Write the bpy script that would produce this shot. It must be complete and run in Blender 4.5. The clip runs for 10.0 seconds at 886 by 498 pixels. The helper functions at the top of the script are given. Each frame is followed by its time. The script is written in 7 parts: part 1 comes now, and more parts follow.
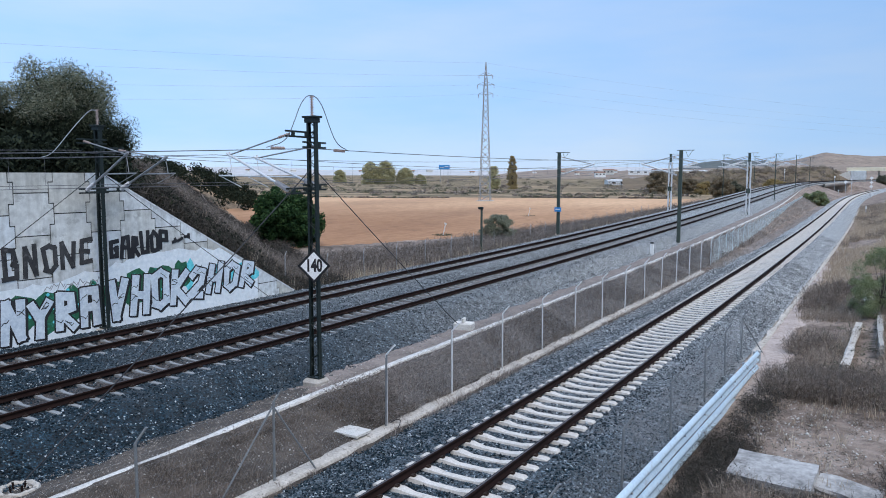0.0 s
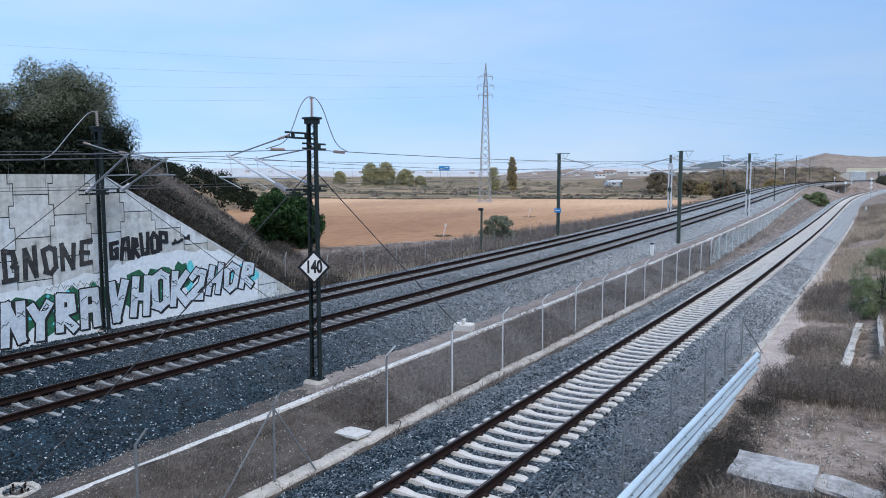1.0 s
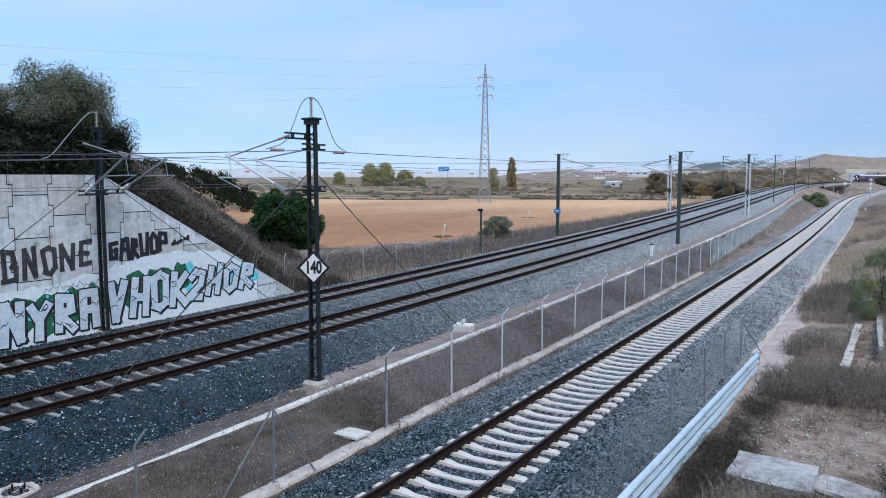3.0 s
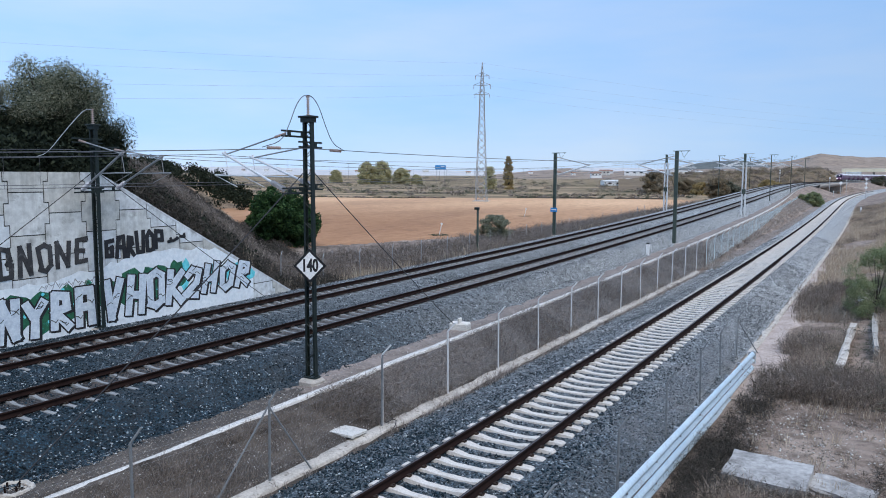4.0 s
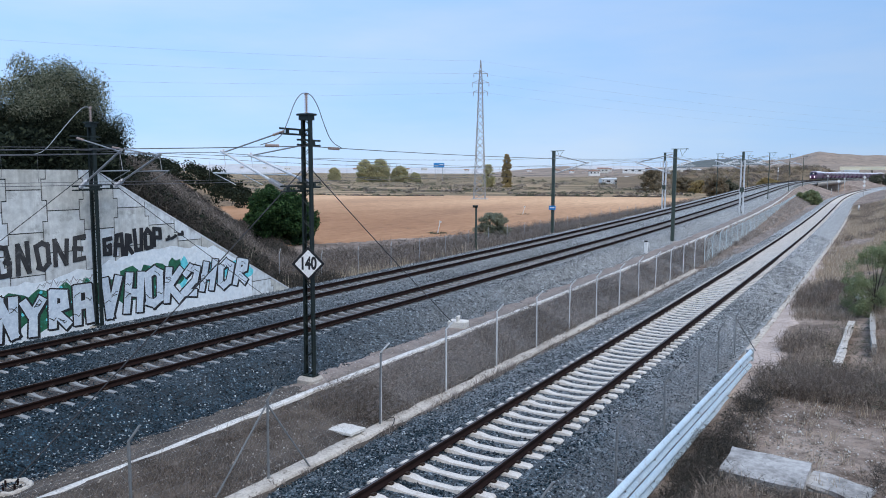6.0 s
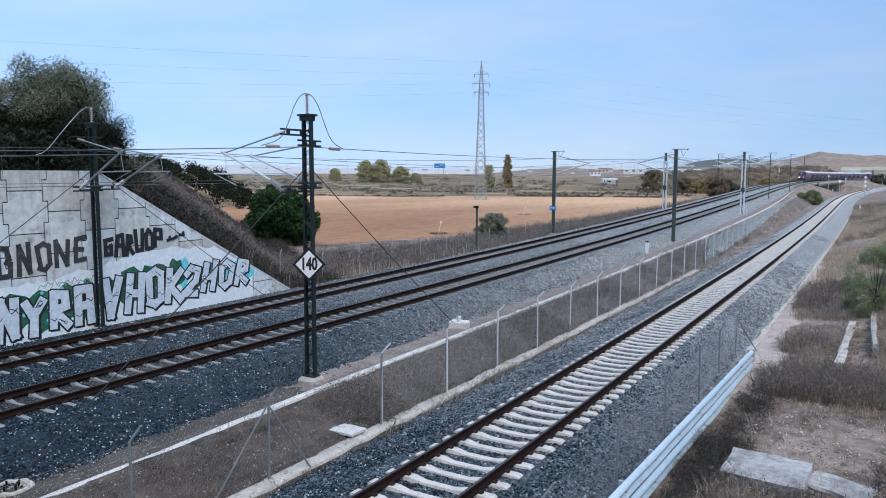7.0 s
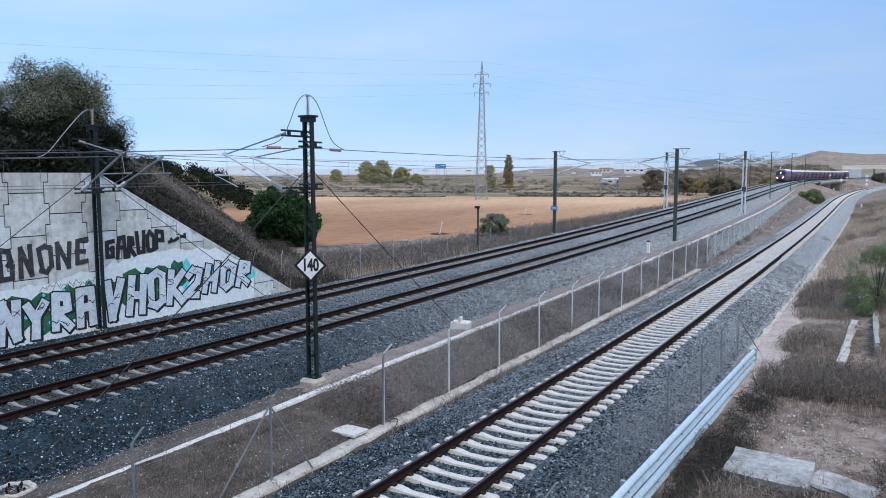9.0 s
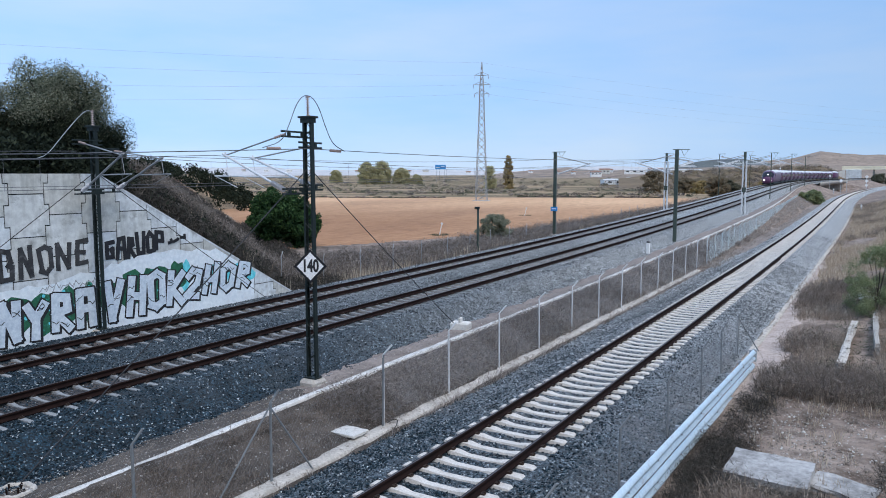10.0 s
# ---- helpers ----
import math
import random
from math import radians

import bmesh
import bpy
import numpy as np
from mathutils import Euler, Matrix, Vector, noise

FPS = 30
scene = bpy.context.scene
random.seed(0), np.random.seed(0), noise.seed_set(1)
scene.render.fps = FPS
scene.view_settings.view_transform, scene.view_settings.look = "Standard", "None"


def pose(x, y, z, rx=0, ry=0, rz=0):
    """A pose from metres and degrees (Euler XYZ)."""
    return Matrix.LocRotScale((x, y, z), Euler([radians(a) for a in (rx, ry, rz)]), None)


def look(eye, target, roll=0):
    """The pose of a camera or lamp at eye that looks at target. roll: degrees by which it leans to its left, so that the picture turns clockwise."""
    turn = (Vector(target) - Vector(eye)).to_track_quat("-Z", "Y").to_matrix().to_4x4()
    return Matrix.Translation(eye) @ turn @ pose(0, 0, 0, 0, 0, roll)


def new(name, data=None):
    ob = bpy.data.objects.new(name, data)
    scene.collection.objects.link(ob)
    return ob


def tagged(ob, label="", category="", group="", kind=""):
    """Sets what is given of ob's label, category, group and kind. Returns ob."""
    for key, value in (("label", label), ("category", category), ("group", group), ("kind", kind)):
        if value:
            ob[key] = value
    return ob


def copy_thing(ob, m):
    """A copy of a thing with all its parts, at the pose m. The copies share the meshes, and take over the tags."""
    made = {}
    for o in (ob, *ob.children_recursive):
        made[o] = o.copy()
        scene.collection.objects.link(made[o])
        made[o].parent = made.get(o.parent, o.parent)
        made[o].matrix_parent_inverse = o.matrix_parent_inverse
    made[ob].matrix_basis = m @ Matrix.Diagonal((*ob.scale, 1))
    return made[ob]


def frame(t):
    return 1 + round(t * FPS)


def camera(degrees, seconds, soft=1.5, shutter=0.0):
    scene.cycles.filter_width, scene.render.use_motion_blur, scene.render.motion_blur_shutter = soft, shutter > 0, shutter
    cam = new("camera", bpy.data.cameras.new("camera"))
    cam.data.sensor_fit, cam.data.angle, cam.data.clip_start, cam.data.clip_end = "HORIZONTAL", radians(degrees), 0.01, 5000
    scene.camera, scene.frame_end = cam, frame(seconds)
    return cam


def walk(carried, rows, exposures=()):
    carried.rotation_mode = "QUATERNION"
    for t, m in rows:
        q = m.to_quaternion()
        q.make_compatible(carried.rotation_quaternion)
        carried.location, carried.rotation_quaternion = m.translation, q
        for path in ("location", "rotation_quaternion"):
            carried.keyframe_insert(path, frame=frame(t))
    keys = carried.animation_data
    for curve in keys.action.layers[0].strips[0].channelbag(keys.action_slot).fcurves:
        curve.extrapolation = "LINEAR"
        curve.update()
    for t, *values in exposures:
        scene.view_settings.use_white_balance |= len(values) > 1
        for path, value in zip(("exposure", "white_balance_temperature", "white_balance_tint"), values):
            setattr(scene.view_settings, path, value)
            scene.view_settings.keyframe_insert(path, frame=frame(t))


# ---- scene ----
cam = camera(61.69, 10.0, soft=0.95)
EYE = (0.0, 0.0, 6.333)


def aim(yaw, pitch, roll):
    """Hand-held camera on one spot: yaw to the left of +Y, pitch down, roll, in degrees."""
    return pose(*EYE, 0, 0, yaw) @ pose(0, 0, 0, 90 - pitch) @ pose(0, 0, 0, 0, 0, roll)


PATH = [
    (0.0, 31.148, 5.689, 0.092), (0.5, 31.148, 5.628, 0.065), (1.0, 31.149, 5.603, 0.027), (1.5, 31.155, 5.554, 0.021),
    (2.0, 31.155, 5.543, 0.030), (2.5, 31.155, 5.543, 0.030), (4.0, 30.844, 5.677, 0.217), (4.5, 30.713, 5.788, 0.269),
    (5.0, 30.666, 5.822, 0.210), (5.5, 30.698, 5.840, 0.235), (7.0, 30.783, 5.801, 0.194), (7.5, 30.759, 5.758, 0.114),
    (8.0, 30.770, 5.749, 0.066), (8.5, 30.822, 5.770, 0.003), (9.0, 30.881, 5.761, -0.057), (9.5, 30.907, 5.733, -0.078),
    (10.0, 30.876, 5.699, -0.074)]
walk(cam, [(t, aim(a, b, c)) for t, a, b, c in PATH], exposures=[(0.0, 0.0, 6500, 10), (10.0, 0.0, 6500, 10)])

# ---- world and light: pale evening sky with thin haze; a broad soft sun high behind the viewer ----
SUN_ELEV, SUN_AZ = 56.0, 126.0     # degrees; azimuth clockwise from +Y
world = bpy.data.worlds.new("world")
scene.world = world
world.use_nodes = True
wn = world.node_tree
sky = wn.nodes.new("ShaderNodeTexSky")
sky.sky_type, sky.sun_disc = "NISHITA", False
sky.sun_elevation, sky.sun_rotation = radians(SUN_ELEV), radians(SUN_AZ)
sky.air_density, sky.dust_density, sky.ozone_density = 1.0, 0.0, 4.0
wn.nodes["Background"].inputs[1].default_value = 0.12
tcw = wn.nodes.new("ShaderNodeTexCoord")
mpw = wn.nodes.new("ShaderNodeMapping")
mpw.inputs["Scale"].default_value = (1.0, 1.0, 5.0)
wn.links.new(tcw.outputs["Generated"], mpw.inputs[0])
wisp = wn.nodes.new("ShaderNodeTexNoise")
wisp.inputs["Scale"].default_value, wisp.inputs["Detail"].default_value, wisp.inputs["Roughness"].default_value = 2.6, 5.0, 0.55
wn.links.new(mpw.outputs[0], wisp.inputs["Vector"])
haze = wn.nodes.new("ShaderNodeValToRGB")     # thin high cloud: even pale blue with faint rosy wisps
for el, (p_, c_) in zip([haze.color_ramp.elements[0], haze.color_ramp.elements[1], haze.color_ramp.elements.new(0.75)],
                        [(0.35, (2.75, 4.75, 8.1)), (0.55, (3.05, 5.05, 8.1)), (0.75, (3.9, 5.3, 7.7))]):
    el.position, el.color = p_, (*c_, 1)
wn.links.new(wisp.outputs["Fac"], haze.inputs[0])
veil = wn.nodes.new("ShaderNodeMix")
veil.data_type = "RGBA"
veil.inputs[0].default_value = 0.80
wn.links.new(sky.outputs[0], veil.inputs[6])
west = wn.nodes.new("ShaderNodeVectorMath")      # brighter towards the afterglow, high and to the west
west.operation = "DOT_PRODUCT"
west.inputs[1].default_value = (-0.75, 0.05, 0.66)
wn.links.new(tcw.outputs["Generated"], west.inputs[0])
wmap = wn.nodes.new("ShaderNodeMapRange")
wmap.inputs["From Min"].default_value, wmap.inputs["From Max"].default_value = 0.0, 1.0
wmap.inputs["To Min"].default_value, wmap.inputs["To Max"].default_value = 0.92, 1.42
wn.links.new(west.outputs["Value"], wmap.inputs["Value"])
glowy = wn.nodes.new("ShaderNodeVectorMath")
glowy.operation = "SCALE"
wn.links.new(haze.outputs[0], glowy.inputs[0])
wn.links.new(wmap.outputs[0], glowy.inputs["Scale"])
wn.links.new(glowy.outputs[0], veil.inputs[7])
wn.links.new(veil.outputs[2], wn.nodes["Background"].inputs[0])
sun = new("sun", bpy.data.lights.new("sun", "SUN"))
sun.data.energy, sun.data.angle, sun.data.color = 2.6, radians(40), (1.0, 0.95, 0.9)
sd = Vector((math.sin(radians(SUN_AZ)) * math.cos(radians(SUN_ELEV)), math.cos(radians(SUN_AZ)) * math.cos(radians(SUN_ELEV)), math.sin(radians(SUN_ELEV))))
sun.matrix_world = look(sd * 60, (0, 0, 0))


# ---- materials ----
def material(name, rough=0.8, metal=0.0, spec=0.4):
    m = bpy.data.materials.new(name)
    m.use_nodes = True
    b = m.node_tree.nodes["Principled BSDF"]
    b.inputs["Roughness"].default_value, b.inputs["Metallic"].default_value = rough, metal
    b.inputs["Specular IOR Level"].default_value = spec
    return m, m.node_tree, b


def node(nt, kind, **values):
    n = nt.nodes.new(kind)
    for k, v in values.items():
        n.inputs[k].default_value = v
    return n


def coords(nt, scale=(1, 1, 1), local=False):
    tc = nt.nodes.new("ShaderNodeTexCoord")
    mp = nt.nodes.new("ShaderNodeMapping")
    mp.inputs["Scale"].default_value = scale
    if local:
        nt.links.new(tc.outputs["Object"], mp.inputs[0])
    else:
        geo = nt.nodes.new("ShaderNodeNewGeometry")
        nt.links.new(geo.outputs["Position"], mp.inputs[0])
    return mp.outputs[0]


def ramp(nt, fac, stops):
    r = nt.nodes.new("ShaderNodeValToRGB")
    e = r.color_ramp.elements
    while len(e) < len(stops):
        e.new(0.5)
    for el, (pos, c) in zip(e, stops):
        el.position, el.color = pos, (*c, 1)
    nt.links.new(fac, r.inputs[0])
    return r.outputs[0]


def mixed(nt, fac, a, b, blend="MIX"):
    m = nt.nodes.new("ShaderNodeMix")
    m.data_type, m.blend_type = "RGBA", blend
    for sock, v in ((m.inputs[0], fac), (m.inputs[6], a), (m.inputs[7], b)):
        if hasattr(v, "links"):
            nt.links.new(v, sock)
        else:
            sock.default_value = v if isinstance(v, float) else (*v, 1)
    return m.outputs[2]


def noisy(nt, vec, scale, detail=6.0, rough=0.6):
    n = node(nt, "ShaderNodeTexNoise", Scale=scale, Detail=detail, Roughness=rough)
    nt.links.new(vec, n.inputs["Vector"])
    return n.outputs["Fac"]


def bump(nt, b, height, strength=0.4, distance=0.02):
    n = node(nt, "ShaderNodeBump", Strength=strength, Distance=distance)
    nt.links.new(height, n.inputs["Height"])
    nt.links.new(n.outputs[0], b.inputs["Normal"])


def plain(name, c1, c2, rough=0.8, metal=0.0, fine=40.0, coarse=1.5, bumps=0.2, dist=0.01, local=False, spec=0.4, wear=None):
    """A two-scale surface: coarse stains between c1 and c2, fine grain, light relief; wear adds a third colour in patches."""
    m, nt, b = material(name, rough, metal, spec)
    v = coords(nt, local=local)
    big, small = noisy(nt, v, coarse), noisy(nt, v, fine, 3.0)
    col = ramp(nt, big, [(0.35, c1), (0.65, c2)])
    col = mixed(nt, 0.35, col, ramp(nt, small, [(0.3, tuple(x * 0.6 for x in c1)), (0.7, tuple(min(1, x * 1.35) for x in c2))]))
    if wear:
        w = noisy(nt, v, coarse * 3.1, 8.0, 0.7)
        col = mixed(nt, ramp(nt, w, [(0.55, (0, 0, 0)), (0.68, (1, 1, 1))]), col, wear)
    nt.links.new(col, b.inputs["Base Color"])
    bump(nt, b, small, bumps, dist)
    return m


def piecewise(name, stops, rough=0.85, metal=0.0, island=False, fine=30.0, spec=0.3, both=0.0):
    """Colour by piece (Object Info's Random, or Random Per Island for joined pieces), with grain; both: light that passes through leaves."""
    m, nt, b = material(name, rough, metal, spec)
    if island:
        rnd = nt.nodes.new("ShaderNodeNewGeometry").outputs["Random Per Island"]
    else:
        rnd = nt.nodes.new("ShaderNodeObjectInfo").outputs["Random"]
    col = ramp(nt, rnd, stops)
    small = noisy(nt, coords(nt), fine, 3.0)
    col = mixed(nt, 0.35, col, ramp(nt, small, [(0.3, (0.55, 0.55, 0.55)), (0.7, (1, 1, 1))]), "MULTIPLY")
    nt.links.new(col, b.inputs["Base Color"])
    bump(nt, b, small, 0.3, 0.01)
    if both:
        tr = nt.nodes.new("ShaderNodeBsdfTranslucent")
        nt.links.new(col, tr.inputs[0])
        mx = node(nt, "ShaderNodeMixShader", Fac=both)
        out = nt.nodes["Material Output"]
        nt.links.new(b.outputs[0], mx.inputs[1])
        nt.links.new(tr.outputs[0], mx.inputs[2])
        nt.links.new(mx.outputs[0], out.inputs[0])
    return m


def ballast_material(name, dark, mid, light, rust, far_tone):
    """Crushed stone, shade near the bridge and brightening with distance painted into its colour."""
    m, nt, b = material(name, 0.75, spec=0.5)
    v = coords(nt)
    vor = node(nt, "ShaderNodeTexVoronoi", Scale=24.0, Randomness=1.0)
    nt.links.new(v, vor.inputs["Vector"])
    sep = nt.nodes.new("ShaderNodeSeparateColor")
    nt.links.new(vor.outputs["Color"], sep.inputs[0])
    col = ramp(nt, sep.outputs[0], [(0.0, dark), (0.45, mid), (0.85, tuple(x * 2.2 for x in mid)), (0.95, tuple(x * 3.0 for x in mid)), (1.0, light)])
    crack = ramp(nt, vor.outputs["Distance"], [(0.25, (1, 1, 1)), (0.75, (0.25, 0.25, 0.25))])
    col = mixed(nt, 0.8, col, crack, "MULTIPLY")
    heap = node(nt, "ShaderNodeTexVoronoi", Scale=7.0, Randomness=1.0)
    nt.links.new(v, heap.inputs["Vector"])
    hs = nt.nodes.new("ShaderNodeSeparateColor")
    nt.links.new(heap.outputs["Color"], hs.inputs[0])
    clump = ramp(nt, hs.outputs[1], [(0.0, (0.6, 0.6, 0.6)), (0.6, (0.95, 0.95, 0.95)), (1.0, (1.3, 1.3, 1.3))])
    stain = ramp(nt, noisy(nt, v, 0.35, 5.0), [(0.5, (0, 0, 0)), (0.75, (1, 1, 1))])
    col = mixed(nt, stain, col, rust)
    col = mixed(nt, distance_share(nt), col, mixed(nt, 0.85, far_tone, ramp(nt, sep.outputs[0], [(0.0, tuple(x * 0.2 for x in far_tone)), (0.5, far_tone), (1.0, tuple(min(0.85, x * 1.8) for x in far_tone))])))
    col = mixed(nt, 1.0, col, clump, "MULTIPLY")
    nt.links.new(col, b.inputs["Base Color"])
    inv = node(nt, "ShaderNodeMath")
    inv.operation = "SUBTRACT"
    inv.inputs[0].default_value = 1.0
    nt.links.new(vor.outputs["Distance"], inv.inputs[1])
    bump(nt, b, inv.outputs[0], 0.8, 0.05)
    return m


def distance_share(nt):
    """Share of the painted brightening with distance, growing along the line, uneven."""
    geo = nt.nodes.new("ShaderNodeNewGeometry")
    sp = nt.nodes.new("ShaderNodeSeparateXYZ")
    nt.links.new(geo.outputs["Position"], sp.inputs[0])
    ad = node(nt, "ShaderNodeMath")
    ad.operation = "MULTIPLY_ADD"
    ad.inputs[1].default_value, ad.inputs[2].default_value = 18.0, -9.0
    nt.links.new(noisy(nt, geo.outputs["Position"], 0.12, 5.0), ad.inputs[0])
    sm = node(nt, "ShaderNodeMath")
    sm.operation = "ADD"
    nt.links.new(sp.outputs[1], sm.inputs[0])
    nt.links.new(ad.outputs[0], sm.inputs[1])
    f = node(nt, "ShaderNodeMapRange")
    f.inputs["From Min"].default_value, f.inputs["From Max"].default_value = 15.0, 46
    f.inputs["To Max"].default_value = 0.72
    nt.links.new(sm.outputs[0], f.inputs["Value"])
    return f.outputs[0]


def ground_material():
    m, nt, b = material("ground_soil", 0.95, spec=0.15)
    geo = nt.nodes.new("ShaderNodeNewGeometry")
    v = geo.outputs["Position"]
    n1, n2, n3 = noisy(nt, v, 0.35, 8.0, 0.65), noisy(nt, v, 6.0, 6.0, 0.7), noisy(nt, v, 0.02, 6.0, 0.6)
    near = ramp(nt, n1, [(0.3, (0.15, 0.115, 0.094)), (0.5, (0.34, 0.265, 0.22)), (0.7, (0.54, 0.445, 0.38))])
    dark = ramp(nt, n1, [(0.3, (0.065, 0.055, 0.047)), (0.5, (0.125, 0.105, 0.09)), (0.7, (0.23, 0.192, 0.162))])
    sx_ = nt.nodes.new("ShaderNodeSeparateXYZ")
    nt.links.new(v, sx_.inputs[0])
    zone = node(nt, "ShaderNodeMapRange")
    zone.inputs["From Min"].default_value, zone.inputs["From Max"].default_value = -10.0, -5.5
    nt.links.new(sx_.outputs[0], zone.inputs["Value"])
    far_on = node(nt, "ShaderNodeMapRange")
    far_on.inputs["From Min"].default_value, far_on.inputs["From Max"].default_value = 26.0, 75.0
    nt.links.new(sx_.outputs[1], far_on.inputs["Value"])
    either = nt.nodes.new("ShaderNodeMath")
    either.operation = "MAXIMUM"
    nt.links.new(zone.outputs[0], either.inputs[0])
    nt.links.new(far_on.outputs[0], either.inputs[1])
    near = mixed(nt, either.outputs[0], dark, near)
    mp = nt.nodes.new("ShaderNodeMapping")
    mp.inputs["Rotation"].default_value, mp.inputs["Scale"].default_value = (0, 0, radians(-31)), (0.16, 1.0, 1.0)
    nt.links.new(v, mp.inputs[0])
    n3 = noisy(nt, mp.outputs[0], 0.028, 6.0, 0.65)
    far = ramp(nt, n3, [(0.3, (0.12, 0.105, 0.062)), (0.41, (0.40, 0.295, 0.19)), (0.48, (0.15, 0.13, 0.078)), (0.56, (0.52, 0.375, 0.24)), (0.64, (0.13, 0.115, 0.07)), (0.72, (0.40, 0.30, 0.19))])
    ln = node(nt, "ShaderNodeVectorMath")
    ln.operation = "LENGTH"
    nt.links.new(v, ln.inputs[0])
    f = node(nt, "ShaderNodeMapRange")
    f.inputs["From Min"].default_value, f.inputs["From Max"].default_value = 90, 200
    nt.links.new(ln.outputs["Value"], f.inputs["Value"])
    plain_on = node(nt, "ShaderNodeMapRange")
    plain_on.inputs["From Min"].default_value, plain_on.inputs["From Max"].default_value = -26.0, -42.0
    nt.links.new(sx_.outputs[0], plain_on.inputs["Value"])
    share = nt.nodes.new("ShaderNodeMath")
    share.operation = "MULTIPLY"
    nt.links.new(f.outputs[0], share.inputs[0])
    nt.links.new(plain_on.outputs[0], share.inputs[1])
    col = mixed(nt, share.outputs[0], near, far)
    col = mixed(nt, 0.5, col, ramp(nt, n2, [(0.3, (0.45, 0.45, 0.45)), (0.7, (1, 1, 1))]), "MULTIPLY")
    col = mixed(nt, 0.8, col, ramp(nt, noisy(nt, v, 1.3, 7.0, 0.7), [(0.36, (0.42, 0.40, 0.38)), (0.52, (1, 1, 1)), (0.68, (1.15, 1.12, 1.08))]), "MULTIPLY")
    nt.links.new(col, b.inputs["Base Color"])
    bump(nt, b, n2, 0.9, 0.12)
    return m


def field_material():
    m, nt, b = material("ploughed_soil", 0.95, spec=0.1)
    v = coords(nt, (1, 0.25, 1))
    n1, n2 = noisy(nt, v, 0.035, 8.0, 0.68), noisy(nt, v, 1.1, 7.0, 0.75)
    col = ramp(nt, n1, [(0.32, (0.48, 0.295, 0.185)), (0.48, (0.64, 0.395, 0.235)), (0.66, (0.76, 0.49, 0.30))])
    col = mixed(nt, 0.5, col, ramp(nt, n2, [(0.38, (0.5, 0.48, 0.46)), (0.6, (1, 1, 1))]), "MULTIPLY")
    away = node(nt, "ShaderNodeVectorMath")     # darker redder soil towards the corner by the pines
    away.operation = "DISTANCE"
    away.inputs[1].default_value = (-72.0, 62.0, -1.0)
    nt.links.new(nt.nodes.new("ShaderNodeNewGeometry").outputs["Position"], away.inputs[0])
    corner_dark = node(nt, "ShaderNodeMapRange")
    corner_dark.inputs["From Min"].default_value, corner_dark.inputs["From Max"].default_value = 30.0, 125.0
    corner_dark.inputs["To Min"].default_value, corner_dark.inputs["To Max"].default_value = 0.95, 0.0
    nt.links.new(away.outputs["Value"], corner_dark.inputs["Value"])
    col = mixed(nt, corner_dark.outputs[0], col, mixed(nt, 0.9, col, (0.55, 0.46, 0.42), "MULTIPLY"))
    clods = noisy(nt, coords(nt), 0.45, 8.0, 0.8)
    col = mixed(nt, ramp(nt, clods, [(0.60, (0, 0, 0)), (0.68, (1, 1, 1))]), col, (0.20, 0.125, 0.085))
    nt.links.new(col, b.inputs["Base Color"])
    bump(nt, b, n2, 0.5, 0.1)
    return m


M = {}
M["ground"], M["field"] = ground_material(), field_material()
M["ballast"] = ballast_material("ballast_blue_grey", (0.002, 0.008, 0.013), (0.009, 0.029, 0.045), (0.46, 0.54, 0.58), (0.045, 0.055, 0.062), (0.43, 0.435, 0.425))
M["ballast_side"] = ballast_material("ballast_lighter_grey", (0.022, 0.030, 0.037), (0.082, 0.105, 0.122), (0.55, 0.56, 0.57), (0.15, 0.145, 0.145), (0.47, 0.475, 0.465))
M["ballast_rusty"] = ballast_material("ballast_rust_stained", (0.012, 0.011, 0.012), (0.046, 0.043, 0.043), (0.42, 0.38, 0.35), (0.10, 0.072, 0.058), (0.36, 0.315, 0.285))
M["sleeper"] = plain("sleeper_concrete", (0.52, 0.482, 0.44), (0.66, 0.62, 0.575), 0.85, fine=25, coarse=2, wear=(0.46, 0.40, 0.35))
M["sleeper_old"] = plain("sleeper_concrete_dusty", (0.20, 0.21, 0.215), (0.30, 0.31, 0.315), 0.85, fine=25, coarse=2, wear=(0.15, 0.14, 0.135))
M["rail"] = plain("rail_rust", (0.009, 0.005, 0.0045), (0.022, 0.011, 0.009), 0.9, 0.0, fine=60, coarse=3, spec=0.15)
M["rail_top"] = plain("rail_running_face", (0.06, 0.045, 0.04), (0.12, 0.10, 0.095), 0.45, 0.6, fine=60, coarse=2)
M["clip"] = plain("rail_clip_steel", (0.03, 0.02, 0.017), (0.06, 0.04, 0.03), 0.7, 0.4)
M["concrete"] = plain("weathered_concrete", (0.30, 0.275, 0.245), (0.45, 0.42, 0.38), 0.9, fine=22, coarse=1.3, bumps=0.5, wear=(0.19, 0.165, 0.14))
M["slab"] = plain("stained_slab_concrete", (0.14, 0.135, 0.13), (0.46, 0.45, 0.44), 0.95, fine=7, coarse=0.75, bumps=0.7, dist=0.03, wear=(0.15, 0.14, 0.13))
M["kerb"] = plain("stained_kerb_concrete", (0.52, 0.50, 0.475), (0.72, 0.70, 0.67), 0.95, fine=16, coarse=0.9, bumps=0.6, dist=0.02, wear=(0.36, 0.32, 0.28))
M["footing"] = plain("stained_footing_concrete", (0.34, 0.31, 0.275), (0.60, 0.56, 0.51), 0.95, fine=14, coarse=1.6, bumps=0.8, dist=0.03, wear=(0.12, 0.10, 0.08))
M["path"] = plain("pinkish_path_dirt", (0.15, 0.125, 0.11), (0.31, 0.255, 0.225), 0.95, fine=9, coarse=0.8, bumps=0.9, dist=0.05, wear=(0.15, 0.125, 0.105))
